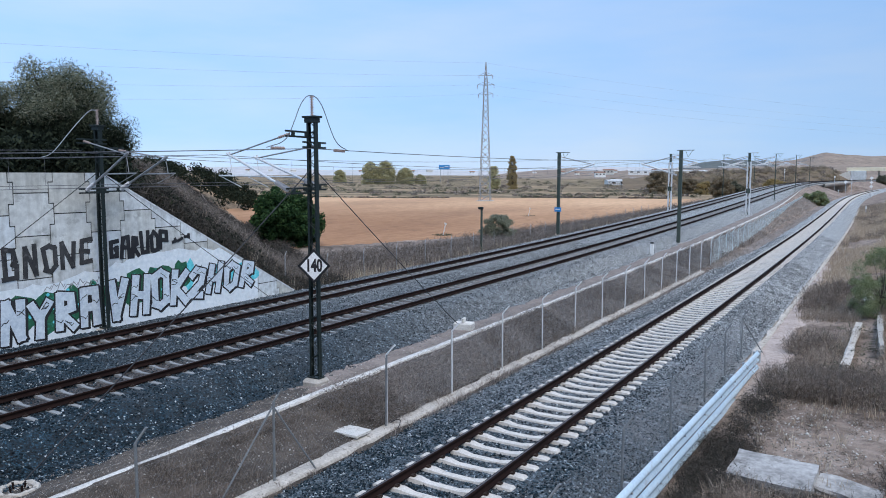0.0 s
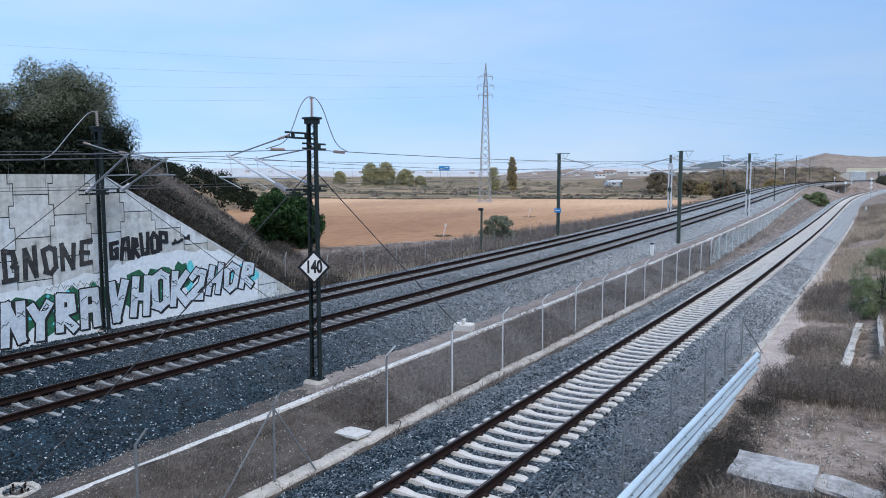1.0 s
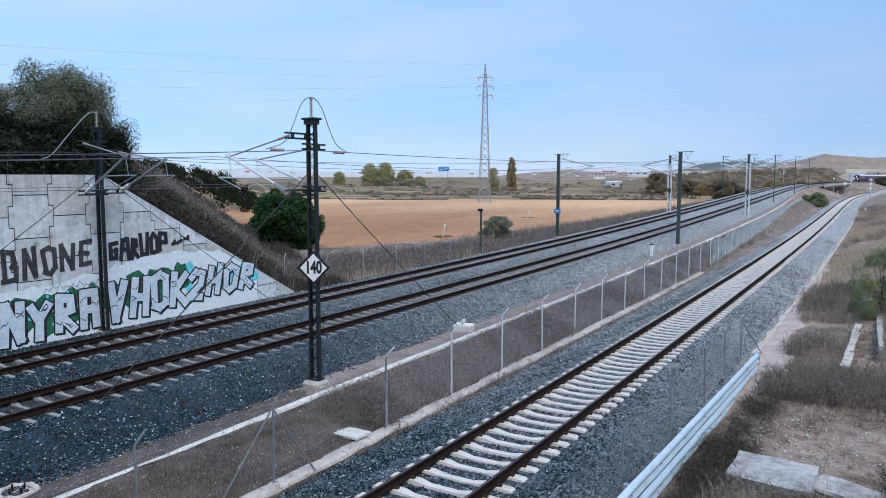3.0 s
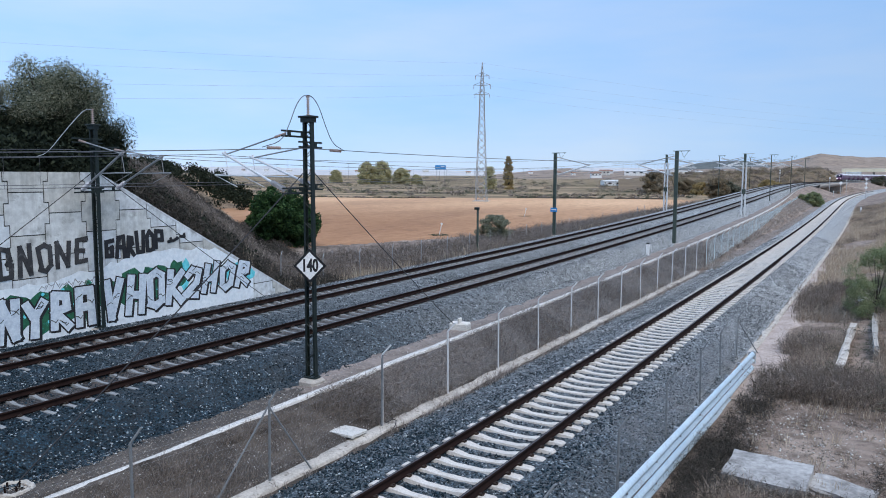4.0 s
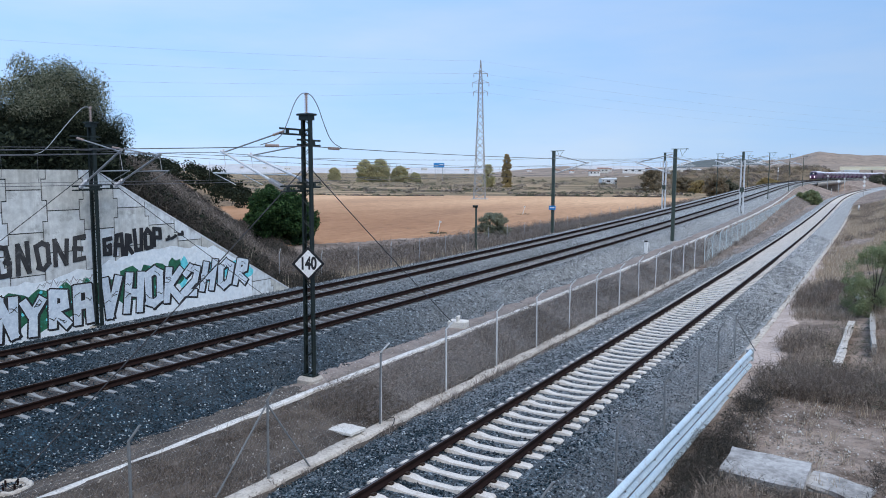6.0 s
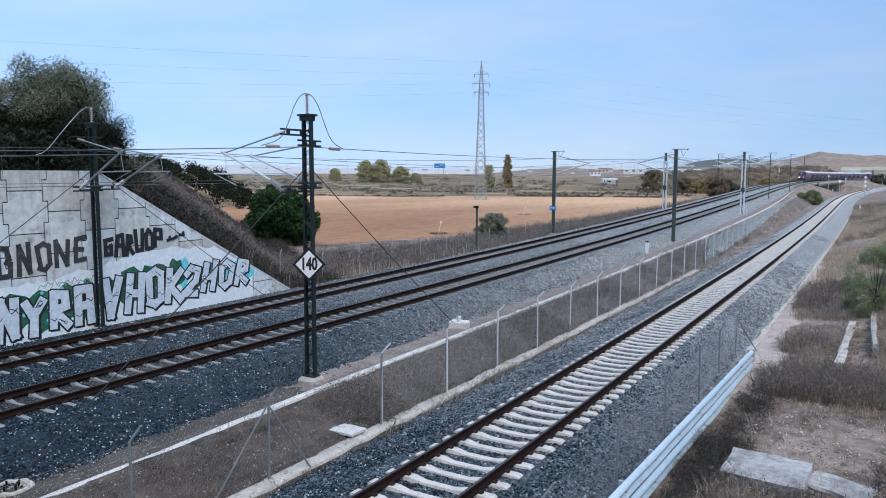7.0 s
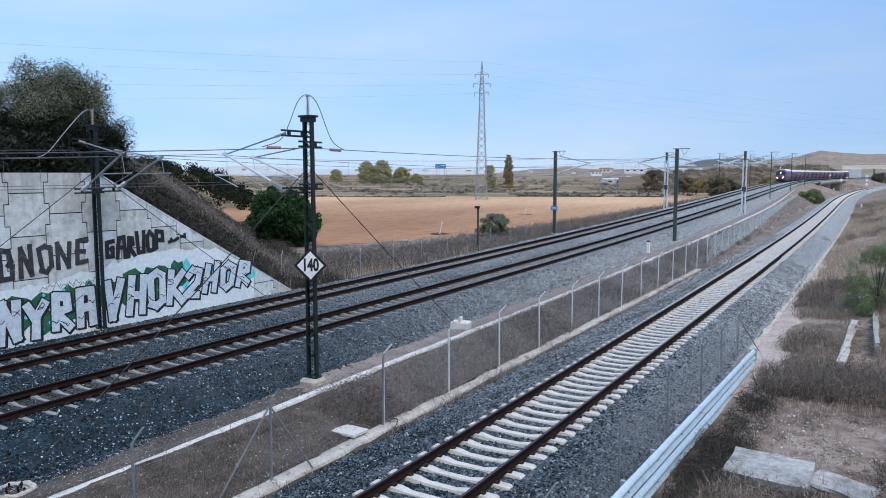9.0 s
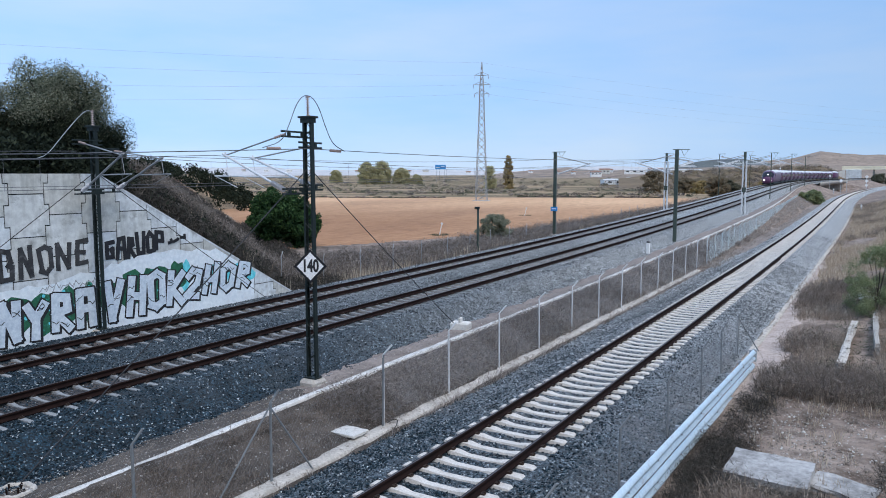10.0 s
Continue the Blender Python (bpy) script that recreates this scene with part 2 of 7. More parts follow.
M["bare_earth"] = plain("bare_pinkish_earth", (0.34, 0.27, 0.235), (0.54, 0.45, 0.40), 0.95, fine=9, coarse=0.7, bumps=0.9, dist=0.04, wear=(0.26, 0.205, 0.175))
M["verge_dirt"] = plain("dark_path_dirt", (0.042, 0.037, 0.033), (0.11, 0.093, 0.08), 0.95, fine=9, coarse=0.8, bumps=0.9, dist=0.05, wear=(0.19, 0.155, 0.13))
M["concrete_pale"] = plain("pale_concrete", (0.56, 0.54, 0.50), (0.68, 0.66, 0.62), 0.9, fine=22, coarse=0.8, wear=(0.42, 0.38, 0.34))
M["panel"] = plain("wall_panel_concrete", (0.52, 0.55, 0.56), (0.70, 0.735, 0.75), 0.85, fine=4, coarse=0.45, wear=(0.38, 0.40, 0.40))


def vary_panels(m):
    """Each panel has its own cast of grey, blue or buff, with faint rain streaks."""
    nt = m.node_tree
    b = nt.nodes["Principled BSDF"]
    col = b.inputs["Base Color"].links[0].from_socket
    rnd = nt.nodes.new("ShaderNodeObjectInfo").outputs["Random"]
    col = mixed(nt, 1.0, col, ramp(nt, rnd, [(0.0, (0.86, 0.82, 0.75)), (0.35, (1.0, 0.98, 0.94)), (0.7, (1.0, 1.0, 1.0)), (1.0, (1.1, 1.12, 1.14))]), "MULTIPLY")
    run = noisy(nt, coords(nt, (1, 5, 0.35)), 1.0, 5.0, 0.65)
    col = mixed(nt, 0.35, col, ramp(nt, run, [(0.36, (0.60, 0.585, 0.55)), (0.55, (1, 1, 1))]), "MULTIPLY")
    nt.links.new(col, b.inputs["Base Color"])


vary_panels(M["panel"])
M["joint"] = plain("dark_joint", (0.035, 0.035, 0.035), (0.06, 0.06, 0.06), 0.9)
M["mast"] = plain("mast_dark_green_paint", (0.010, 0.017, 0.016), (0.02, 0.03, 0.028), 0.5, 0.2, fine=30, coarse=2)
M["mast_olive"] = plain("mast_olive_paint", (0.045, 0.065, 0.055), (0.07, 0.09, 0.075), 0.55, 0.2, fine=30, coarse=2)
M["galv"] = plain("galvanised_steel", (0.42, 0.44, 0.46), (0.58, 0.6, 0.62), 0.45, 0.6, fine=35, coarse=3)
M["galv_dull"] = plain("dull_galvanised_steel", (0.27, 0.28, 0.29), (0.38, 0.39, 0.40), 0.6, 0.3, fine=35, coarse=3)
M["rail_guard"] = plain("guardrail_zinc", (0.50, 0.65, 0.79), (0.62, 0.76, 0.88), 0.4, 0.2, fine=18, coarse=1.2, wear=(0.45, 0.5, 0.55))
M["cable"] = plain("cable_dark", (0.03, 0.03, 0.032), (0.06, 0.06, 0.065), 0.6, 0.4)
M["wire"] = plain("contact_wire", (0.10, 0.10, 0.11), (0.18, 0.18, 0.19), 0.5, 0.5)
M["insulator"] = plain("insulator_ceramic", (0.30, 0.22, 0.20), (0.42, 0.34, 0.31), 0.35, fine=20, coarse=4)
M["ins_grey"] = plain("insulator_grey", (0.45, 0.45, 0.47), (0.6, 0.6, 0.62), 0.35)
M["white"] = plain("white_paint", (0.76, 0.76, 0.75), (0.84, 0.84, 0.83), 0.6, fine=20, coarse=1.5)
M["black"] = plain("black_paint", (0.008, 0.008, 0.009), (0.018, 0.018, 0.02), 0.6, fine=20, coarse=1.5)
M["blue"] = plain("blue_sign", (0.03, 0.22, 0.55), (0.05, 0.28, 0.65), 0.5)
M["hill"] = plain("far_hill", (0.22, 0.165, 0.13), (0.34, 0.265, 0.205), 0.95, fine=0.06, coarse=0.012, bumps=0.6, dist=12.0, wear=(0.13, 0.11, 0.08))
M["hill_dark"] = plain("far_wooded_hill", (0.09, 0.105, 0.10), (0.13, 0.14, 0.13), 0.95, fine=0.05, coarse=0.008, bumps=0.0)
M["straw"] = piecewise("dry_grass", [(0.0, (0.32, 0.24, 0.17)), (0.4, (0.52, 0.41, 0.30)), (0.75, (0.68, 0.56, 0.42)), (1.0, (0.78, 0.68, 0.54))], island=True, both=0.4)
M["scrub"] = piecewise("dry_scrub", [(0.0, (0.10, 0.08, 0.065)), (0.5, (0.22, 0.18, 0.15)), (1.0, (0.40, 0.335, 0.285))], island=True, both=0.35)
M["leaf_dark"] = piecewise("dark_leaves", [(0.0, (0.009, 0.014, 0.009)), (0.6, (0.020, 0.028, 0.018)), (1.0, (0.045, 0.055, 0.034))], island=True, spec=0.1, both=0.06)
M["leaf_pine"] = piecewise("pine_needles", [(0.0, (0.012, 0.035, 0.012)), (0.6, (0.028, 0.075, 0.022)), (1.0, (0.07, 0.13, 0.04))], island=True, both=0.15)
M["leaf_grey"] = piecewise("grey_green_leaves", [(0.0, (0.065, 0.068, 0.048)), (0.6, (0.14, 0.142, 0.10)), (1.0, (0.25, 0.245, 0.18))], island=True, both=0.2)
M["leaf_yellow"] = piecewise("autumn_leaves", [(0.0, (0.27, 0.20, 0.09)), (0.6, (0.44, 0.33, 0.15)), (1.0, (0.58, 0.47, 0.25))], island=True, both=0.25)
M["bark"] = plain("bark", (0.04, 0.032, 0.026), (0.09, 0.075, 0.06), 0.95, fine=25, coarse=3, bumps=0.6)
M["purple"] = plain("train_purple", (0.10, 0.036, 0.086), (0.125, 0.047, 0.108), 0.35, fine=4, coarse=0.4, bumps=0.02)
# pale grey puts the sky's sheen on the roof into its colour
M["train_roof"] = plain("train_roof_sheen", (0.62, 0.63, 0.66), (0.72, 0.73, 0.76), 0.5, fine=6, coarse=0.5, bumps=0.02)
M["train_glass"] = plain("train_dark_glass", (0.012, 0.010, 0.016), (0.02, 0.016, 0.024), 0.12, fine=4, coarse=0.5, bumps=0.0)


def glow(name, c, s):
    m, nt, b = material(name)
    b.inputs["Base Color"].default_value = (*c, 1)
    b.inputs["Emission Color"].default_value, b.inputs["Emission Strength"].default_value = (*c, 1), s
    return m


M["lamp"] = glow("headlamp", (1.0, 0.95, 0.86), 8.0)


# ---- mesh helpers ----
def finish(bm, name, mat, smooth=False):
    me = bpy.data.meshes.new(name)
    bm.to_mesh(me)
    bm.free()
    for m in (mat if isinstance(mat, (list, tuple)) else [mat]):
        me.materials.append(m)
    if smooth:
        me.polygons.foreach_set("use_smooth", [True] * len(me.polygons))
    return me


def part(name, bm, mat, parent=None, label="", smooth=False, m=None):
    """One bmesh (or ready mesh) as one mesh object under a thing or a part."""
    ob = new(name, bm if isinstance(bm, bpy.types.Mesh) else finish(bm, name, mat, smooth))
    if parent is not None:
        ob.parent = parent
    if m is not None:
        ob.matrix_basis = m
    return tagged(ob, label)


def thing(name, label, category, m=None, group="", kind=""):
    ob = new(name)
    ob.empty_display_size = 0.2
    if m is not None:
        ob.matrix_basis = m
    return tagged(ob, label, category, group, kind)


def box(bm, size, at=(0, 0, 0), m=None, bevel=0.0, mat=0):
    r = bmesh.ops.create_cube(bm, size=1.0)
    t = (m or Matrix()) @ Matrix.Translation(at) @ Matrix.Diagonal((*size, 1))
    bmesh.ops.transform(bm, matrix=t, verts=r["verts"])
    fs = {f for v in r["verts"] for f in v.link_faces}
    for f in fs:
        f.material_index = mat
    if bevel:
        es = {e for f in fs for e in f.edges}
        bmesh.ops.bevel(bm, geom=list(es), offset=bevel, segments=1, affect="EDGES")
    return bm


def rod(bm, a, b, r, seg=6, r2=None, mat=0):
    a, b = Vector(a), Vector(b)
    d = b - a
    q = bmesh.ops.create_cone(bm, cap_ends=True, segments=seg, radius1=r, radius2=r if r2 is None else r2, depth=d.length)
    bmesh.ops.transform(bm, matrix=Matrix.Translation((a + b) / 2) @ d.to_track_quat("Z", "Y").to_matrix().to_4x4(), verts=q["verts"])
    for f in {f for v in q["verts"] for f in v.link_faces}:
        f.material_index = mat
    return bm


def tube(bm, pts, r, seg=5):
    """One continuous round strand through points."""
    pts = [Vector(p) for p in pts]
    rings = []
    for i, p in enumerate(pts):
        d = (pts[min(i + 1, len(pts) - 1)] - pts[max(i - 1, 0)]).normalized()
        side = d.cross(Vector((0, 0, 1)))
        side = side.normalized() if side.length > 1e-3 else Vector((1, 0, 0))
        up_ = side.cross(d)
        rings.append([bm.verts.new(p + (side * math.cos(2 * math.pi * k / seg) + up_ * math.sin(2 * math.pi * k / seg)) * r) for k in range(seg)])
    for a, b in zip(rings[:-1], rings[1:]):
        for k in range(seg):
            bm.faces.new((a[k], a[(k + 1) % seg], b[(k + 1) % seg], b[k]))
    bm.faces.new(rings[0][::-1])
    bm.faces.new(rings[-1])
    return bm


def mesh_np(name, verts, faces, mat):
    me = bpy.data.meshes.new(name)
    verts, faces = np.asarray(verts, np.float32), np.asarray(faces, np.int32)
    k = faces.shape[1]
    me.vertices.add(len(verts))
    me.vertices.foreach_set("co", verts.ravel())
    me.loops.add(faces.size)
    me.loops.foreach_set("vertex_index", faces.ravel())
    me.polygons.add(len(faces))
    me.polygons.foreach_set("loop_start", np.arange(0, faces.size, k, dtype=np.int32))
    me.update(calc_edges=True)
    me.materials.append(mat)
    return me


def grid_faces(rows, cols):
    i = np.arange(rows - 1)[:, None] * cols + np.arange(cols - 1)[None]
    return np.stack([i, i + 1, i + cols + 1, i + cols], -1).reshape(-1, 4)


def spline(ks, vs):
    """A natural cubic spline through the knots."""
    k, v = np.array(ks, float), np.array(vs, float)
    n, h = len(k), np.diff(np.array(ks, float))
    a, b = np.eye(n), np.zeros(n)
    for i in range(1, n - 1):
        a[i, i - 1:i + 2] = h[i - 1], 2 * (h[i - 1] + h[i]), h[i]
        b[i] = 6 * ((v[i + 1] - v[i]) / h[i] - (v[i] - v[i - 1]) / h[i - 1])
    s = np.linalg.solve(a, b)

    def f(y):
        y = np.asarray(y, float)
        i = np.clip(np.searchsorted(k, y) - 1, 0, n - 2)
        t, hh = y - k[i], h[i]
        return v[i] + t * ((v[i + 1] - v[i]) / hh - hh * (2 * s[i] + s[i + 1]) / 6) + t * t * s[i] / 2 + t ** 3 * (s[i + 1] - s[i]) / (6 * hh)
    return f


# ---- the lines of the place: x and height along y ----
MAIN_X = spline([-60, 5, 35, 70, 120, 180, 240, 300, 360, 430, 520, 640, 800], [-20.95, -20.95, -21.0, -21.0, -21.35, -22.75, -24.55, -25.05, -23.05, -17.9, -5.6, 17.0, 52])
MAIN_Z = spline([-60, 5, 35, 70, 120, 180, 240, 300, 400, 640, 800], [0.55, 0.6, 0.8, 1.3, 2.35, 3.5, 4.05, 4.15, 4.15, 4.2, 4.2])
SIDE_X = spline([-60, 5, 40, 80, 130, 190, 260, 340, 420, 500, 800], [-7.6, -7.6, -7.6, -7.65, -8.1, -8.9, -8.2, -5.0, 0.5, 9, 60])
SIDE_Z = spline([-60, 5, 40, 80, 130, 190, 260, 340, 500, 800], [0, 0, 0, 0.12, 0.5, 0.8, 0.85, 0.7, 0.8, 1.0])   # top of the sleepers


def smooth01(t):
    t = np.clip(t, 0, 1)
    return t * t * (3 - 2 * t)


def steps(y0, y1, fine=1.0, grow=0.012):
    ys = [y0]
    while ys[-1] < y1:
        ys.append(ys[-1] + max(fine, abs(ys[-1]) * grow))
    ys[-1] = y1
    return np.array(ys)


def along(line, y, off):
    """Points at a sideways offset from a line, and the line's heading there."""
    d = (line(y + 0.5) - line(y - 0.5))
    ln = np.sqrt(1 + d * d)
    return line(y) + off / ln, y - off * d / ln, np.arctan2(-d, 1)


def sweep(name, line, height, profile, ys, mat, closed=True, jitter=0.0, seed=1, squeeze=0.0):
    """A profile (sideways, up) carried along a line."""
    rng = np.random.RandomState(seed)
    prof = list(profile) + ([profile[0]] if closed else [])
    cols = []
    for off, dz in prof:
        x, y, _ = along(line, ys, off - squeeze * max(0.0, off - 4.0) / 2.4 * 2.6 * smooth01((ys - 100) / 130))
        cols.append(np.stack([x, y, height(ys) + dz], -1))
    v = np.stack(cols, 1)
    if jitter:
        v[..., 2] += rng.uniform(-jitter, jitter, v.shape[:2])
        v[..., 0] += rng.uniform(-jitter, jitter, v.shape[:2])
    return mesh_np(name, v.reshape(-1, 3), grid_faces(len(ys), len(prof)), mat)


# ---- ground: one sheet to the horizon ----
CREST = (-27.2, 18.5)


def ground_z(x, y):
    x, y = np.asarray(x, float), np.asarray(y, float)
    yc = np.clip(y, -60, 760)
    mx, mz, sx, sz = MAIN_X(yc), MAIN_Z(yc), SIDE_X(yc), SIDE_Z(yc)
    field = -1.0 + 0 * x
    # valley bridge under the main line
    gap = smooth01((y - 268) / 8) * smooth01((372 - y) / 8)
    narrow = 2.6 * smooth01((yc - 100) / 130)
    bed = mz - 1.12 - gap * 4.4
    st = [(mx - 400, field), (mx - 9 - (bed + 1.0) * 1.2, field), (mx - 6.4, bed), (mx + 5.4 - narrow * 0.7, bed + 0.02), (mx + 6.75 - narrow, bed + 0.36), (mx + 6.95 - narrow, bed + 0.38),
          (sx - 4.2, sz - 0.47), (sx - 3.95, sz - 0.52), (sx - 2.9, sz - 0.75), (sx + 2.9, sz - 0.75), (sx + 3.3, sz - 0.5)]
    rise = smooth01((y - 22) / 25)
    st += [(sx + 4.6, sz - 0.42 + 0 * x), (sx + 7.5, sz - 0.45 + rise * 0.8), (sx + 13, sz - 0.3 + rise * 3.3), (sx + 40, sz + rise * 4.2), (sx + 400, sz + 2.0)]
    z = np.where(x <= st[0][0], st[0][1], st[-1][1])
    for (xa, za), (xb, zb) in zip(st[:-1], st[1:]):
        t = (x - xa) / np.maximum(xb - xa, 0.05)
        z = np.where((x > xa) & (x <= xb), za + (zb - za) * np.clip(t, 0, 1), z)
    # road embankment behind the wing wall
    s = (x - CREST[0]) * 0.645 + (y - CREST[1]) * 0.764
    bank = np.clip(6.35 - 0.80 * np.maximum(s, -6.0), -20, 6.02)
    z = np.where(x < -27.36, np.maximum(z, bank), z)
    # bank on which the camera stands
    z = np.where(x > -4.3, np.maximum(z, np.clip(4.7 - 0.62 * np.maximum(y - 0.8, 0.0) - 1.2 * np.maximum(-2.2 - x, 0.0), -5, 4.7)), z)
    # distant rolling land
    r = np.hypot(x, y)
    z = z + smooth01((r - 600) / 1500) * 6.0
    return z


def build_ground():
    xs = np.unique(np.concatenate([np.arange(-46, 14, 0.4), np.arange(-120, -46, 2.5), np.arange(14, 60, 2.5), np.array([s * v for v in np.geomspace(62, 4200, 34) for s in (-1, 1)]), [-27.37, -27.35, -27.0]]))
    ys = np.unique(np.concatenate([np.arange(-40, 70, 0.6), np.arange(70, 200, 2.0), np.arange(200, 560, 5.0), np.geomspace(560, 4600, 34), [-400, -150, -80]]))
    gx, gy = np.meshgrid(xs, ys)
    gz = ground_z(gx, gy)
    rng = np.random.RandomState(3)
    near = (np.hypot(gx, gy) < 140)
    gz = gz + near * rng.uniform(-0.03, 0.03, gz.shape)
    me = mesh_np("ground", np.stack([gx, gy, gz], -1).reshape(-1, 3), grid_faces(len(ys), len(xs)), M["ground"])
    tagged(new("ground", me), "brown dry earth and stubble reaching to the horizon", "ground", kind="structure")


build_ground()

# ploughed field beyond the main line, a sheet just above the ground
def build_field():
    rows, cols = 40, 50
    u, w = np.meshgrid(np.linspace(0, 1, cols), np.linspace(0, 1, rows))
    # corners: near left, near right, far left, far right
    a, b, c, d = np.array((-51.0, 50.0)), np.array((-33.0, 104.0)), np.array((-250.0, 168.0)), np.array((-46.0, 246.0))
    p2 = ((1 - u)[..., None] * a + u[..., None] * b) * (1 - w)[..., None] + ((1 - u)[..., None] * c + u[..., None] * d) * w[..., None]
    rng = np.random.RandomState(4)
    p2 = p2 + rng.uniform(-0.12, 0.12, p2.shape)
    edge = np.minimum(np.minimum(u, 1 - u), np.minimum(w * 2, 1 - w))
    z = np.maximum(ground_z(p2[..., 0], p2[..., 1]), -1.0) - 0.06 + 0.22 * smooth01(edge * 14)
    me = mesh_np("ploughed_field", np.concatenate([p2, z[..., None]], -1).reshape(-1, 3), grid_faces(rows, cols), M["field"])
    tagged(new("ploughed_field", me), "bare orange ploughed field beyond the railway", "field", kind="structure")


build_field()

# ---- tracks ----
RAIL = [(-0.038, 0.0), (0.038, 0.0), (0.038, -0.042), (0.02, -0.055), (0.02, -0.125), (0.08, -0.145), (0.08, -0.17), (-0.08, -0.17), (-0.08, -0.145), (-0.02, -0.125), (-0.02, -0.055), (-0.038, -0.042)]


def sleeper_mesh(name, length, mat, wide=1.0):
    """Monobloc concrete sleeper with a dipped middle and chamfered ends; its top at the rail seats is z = 0."""
    bm = bmesh.new()
    half = length / 2
    secs = [(-half, 0.10, -0.035, 0.135), (-half + 0.05, 0.115, -0.005, 0.14), (-0.62, 0.115, 0.0, 0.14), (-0.35, 0.085, -0.045, 0.115), (0.35, 0.085, -0.045, 0.115), (0.62, 0.115, 0.0, 0.14), (half - 0.05, 0.115, -0.005, 0.14), (half, 0.10, -0.035, 0.135)]
    rings = []
    for x, w, zt, wb in secs:
        rings.append([bm.verts.new(c) for c in ((x, -w * wide, zt), (x, w * wide, zt), (x, (wb + 0.02) * wide, zt - 0.2), (x, (-wb - 0.02) * wide, zt - 0.2))])
    for a, b in zip(rings[:-1], rings[1:]):
        for i in range(4):
            bm.faces.new((a[i], a[(i + 1) % 4], b[(i + 1) % 4], b[i]))
    bm.faces.new(rings[0])
    bm.faces.new(rings[-1][::-1])
    bmesh.ops.recalc_face_normals(bm, faces=bm.faces)
    return finish(bm, name, mat)


def clip_mesh():
    bm = bmesh.new()
    for s in (-1, 1):
        box(bm, (0.09, 0.10, 0.035), (s * 0.115, 0, 0.02))
        rod(bm, (s * 0.15, 0, 0.0), (s * 0.15, 0, 0.07), 0.02, 6)
    return finish(bm, "rail_clip", M["clip"])


def build_track(label, line, height, off, centre, y0, y1, length, mat, limit, seed):
    """Two rails on sleepers; height gives the top of the sleepers."""
    t = thing("railway_track", label, "railway track", kind="structure")
    ys = steps(y0 - 12, y1, 1.0, 0.01)
    for side in (-1, 1):
        o = off + side * centre
        r = part("rail", sweep("rail", line, lambda y: height(y) + 0.17 + 0.006, [(o + a, b) for a, b in RAIL], ys, M["rail"]), None, t)
        part("running_face", sweep("running_face", line, lambda y: height(y) + 0.17 + 0.010, [(o - 0.02, 0), (o + 0.02, 0)], ys, M["rail_top"], closed=False), None, r, "worn steel running face")
    sl, cl = sleeper_mesh("sleeper", length, mat, 1.0 if seed == 1 else 0.56), clip_mesh()
    y, rest, n = y0, [], 0
    rng = random.Random(seed)
    while y < y1:
        ya = np.array([y])
        x, yy, a = along(line, ya, off)
        m = pose(float(x[0]), float(yy[0]), float(height(ya)[0]) + rng.uniform(-0.006, 0.006), 0, 0, math.degrees(float(a[0])) + rng.uniform(-0.5, 0.5))
        if n < limit:
            s = part("sleeper", sl, None, t, m=m)
            if 25 < n < 115:
                for side in (-1, 1):
                    part("rail_clip", cl, None, s, m=pose(side * centre, 0, 0))
        else:
            rest.append(m)
        y += 0.6
        n += 1
    if rest:
        v0 = np.array([v.co for v in sl.vertices])
        f0 = np.array([p.vertices for p in sl.polygons if len(p.vertices) == 4])
        vs = np.concatenate([v0 @ np.array(m.to_3x3()).T + np.array(m.translation) for m in rest])
        fs = np.concatenate([f0 + i * len(v0) for i in range(len(rest))])
        tagged(part("sleepers_beyond", mesh_np("sleepers_beyond", vs, fs, mat), None, t), kind="stuff")
    return t


SLEEP_M = lambda y: MAIN_Z(y) - 0.176
build_track("single disused track with rusty rails on pale concrete sleepers", SIDE_X, SIDE_Z, 0, 0.87, 9.6236 - 18.0, 330, 2.6, M["sleeper"], 290, 1)
build_track("far main track with rusty rails on dusty concrete sleepers", MAIN_X, SLEEP_M, -2.25, 0.753, -8.0, 560, 2.6, M["sleeper_old"], 240, 2)
build_track("main track with rusty rails on dusty concrete sleepers in ballast", MAIN_X, SLEEP_M, 2.25, 0.753, -10.0, 560, 2.6, M["sleeper_old"], 240, 3)

yb = steps(-40, 600, 0.5, 0.012)
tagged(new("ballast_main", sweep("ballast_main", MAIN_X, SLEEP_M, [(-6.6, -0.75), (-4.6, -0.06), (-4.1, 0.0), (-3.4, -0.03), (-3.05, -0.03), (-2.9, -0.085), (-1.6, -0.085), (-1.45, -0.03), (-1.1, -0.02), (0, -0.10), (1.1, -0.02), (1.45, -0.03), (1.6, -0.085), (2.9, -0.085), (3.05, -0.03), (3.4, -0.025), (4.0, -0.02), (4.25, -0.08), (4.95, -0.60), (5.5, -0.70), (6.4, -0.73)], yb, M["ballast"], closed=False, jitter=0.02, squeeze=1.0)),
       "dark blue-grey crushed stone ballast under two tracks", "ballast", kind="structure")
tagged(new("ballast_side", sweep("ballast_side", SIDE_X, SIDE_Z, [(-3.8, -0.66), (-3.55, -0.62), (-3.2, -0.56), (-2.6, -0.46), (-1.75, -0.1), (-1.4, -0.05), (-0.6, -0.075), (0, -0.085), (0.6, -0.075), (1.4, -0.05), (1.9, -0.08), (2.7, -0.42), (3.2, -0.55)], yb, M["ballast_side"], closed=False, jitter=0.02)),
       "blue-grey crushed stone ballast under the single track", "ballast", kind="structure")

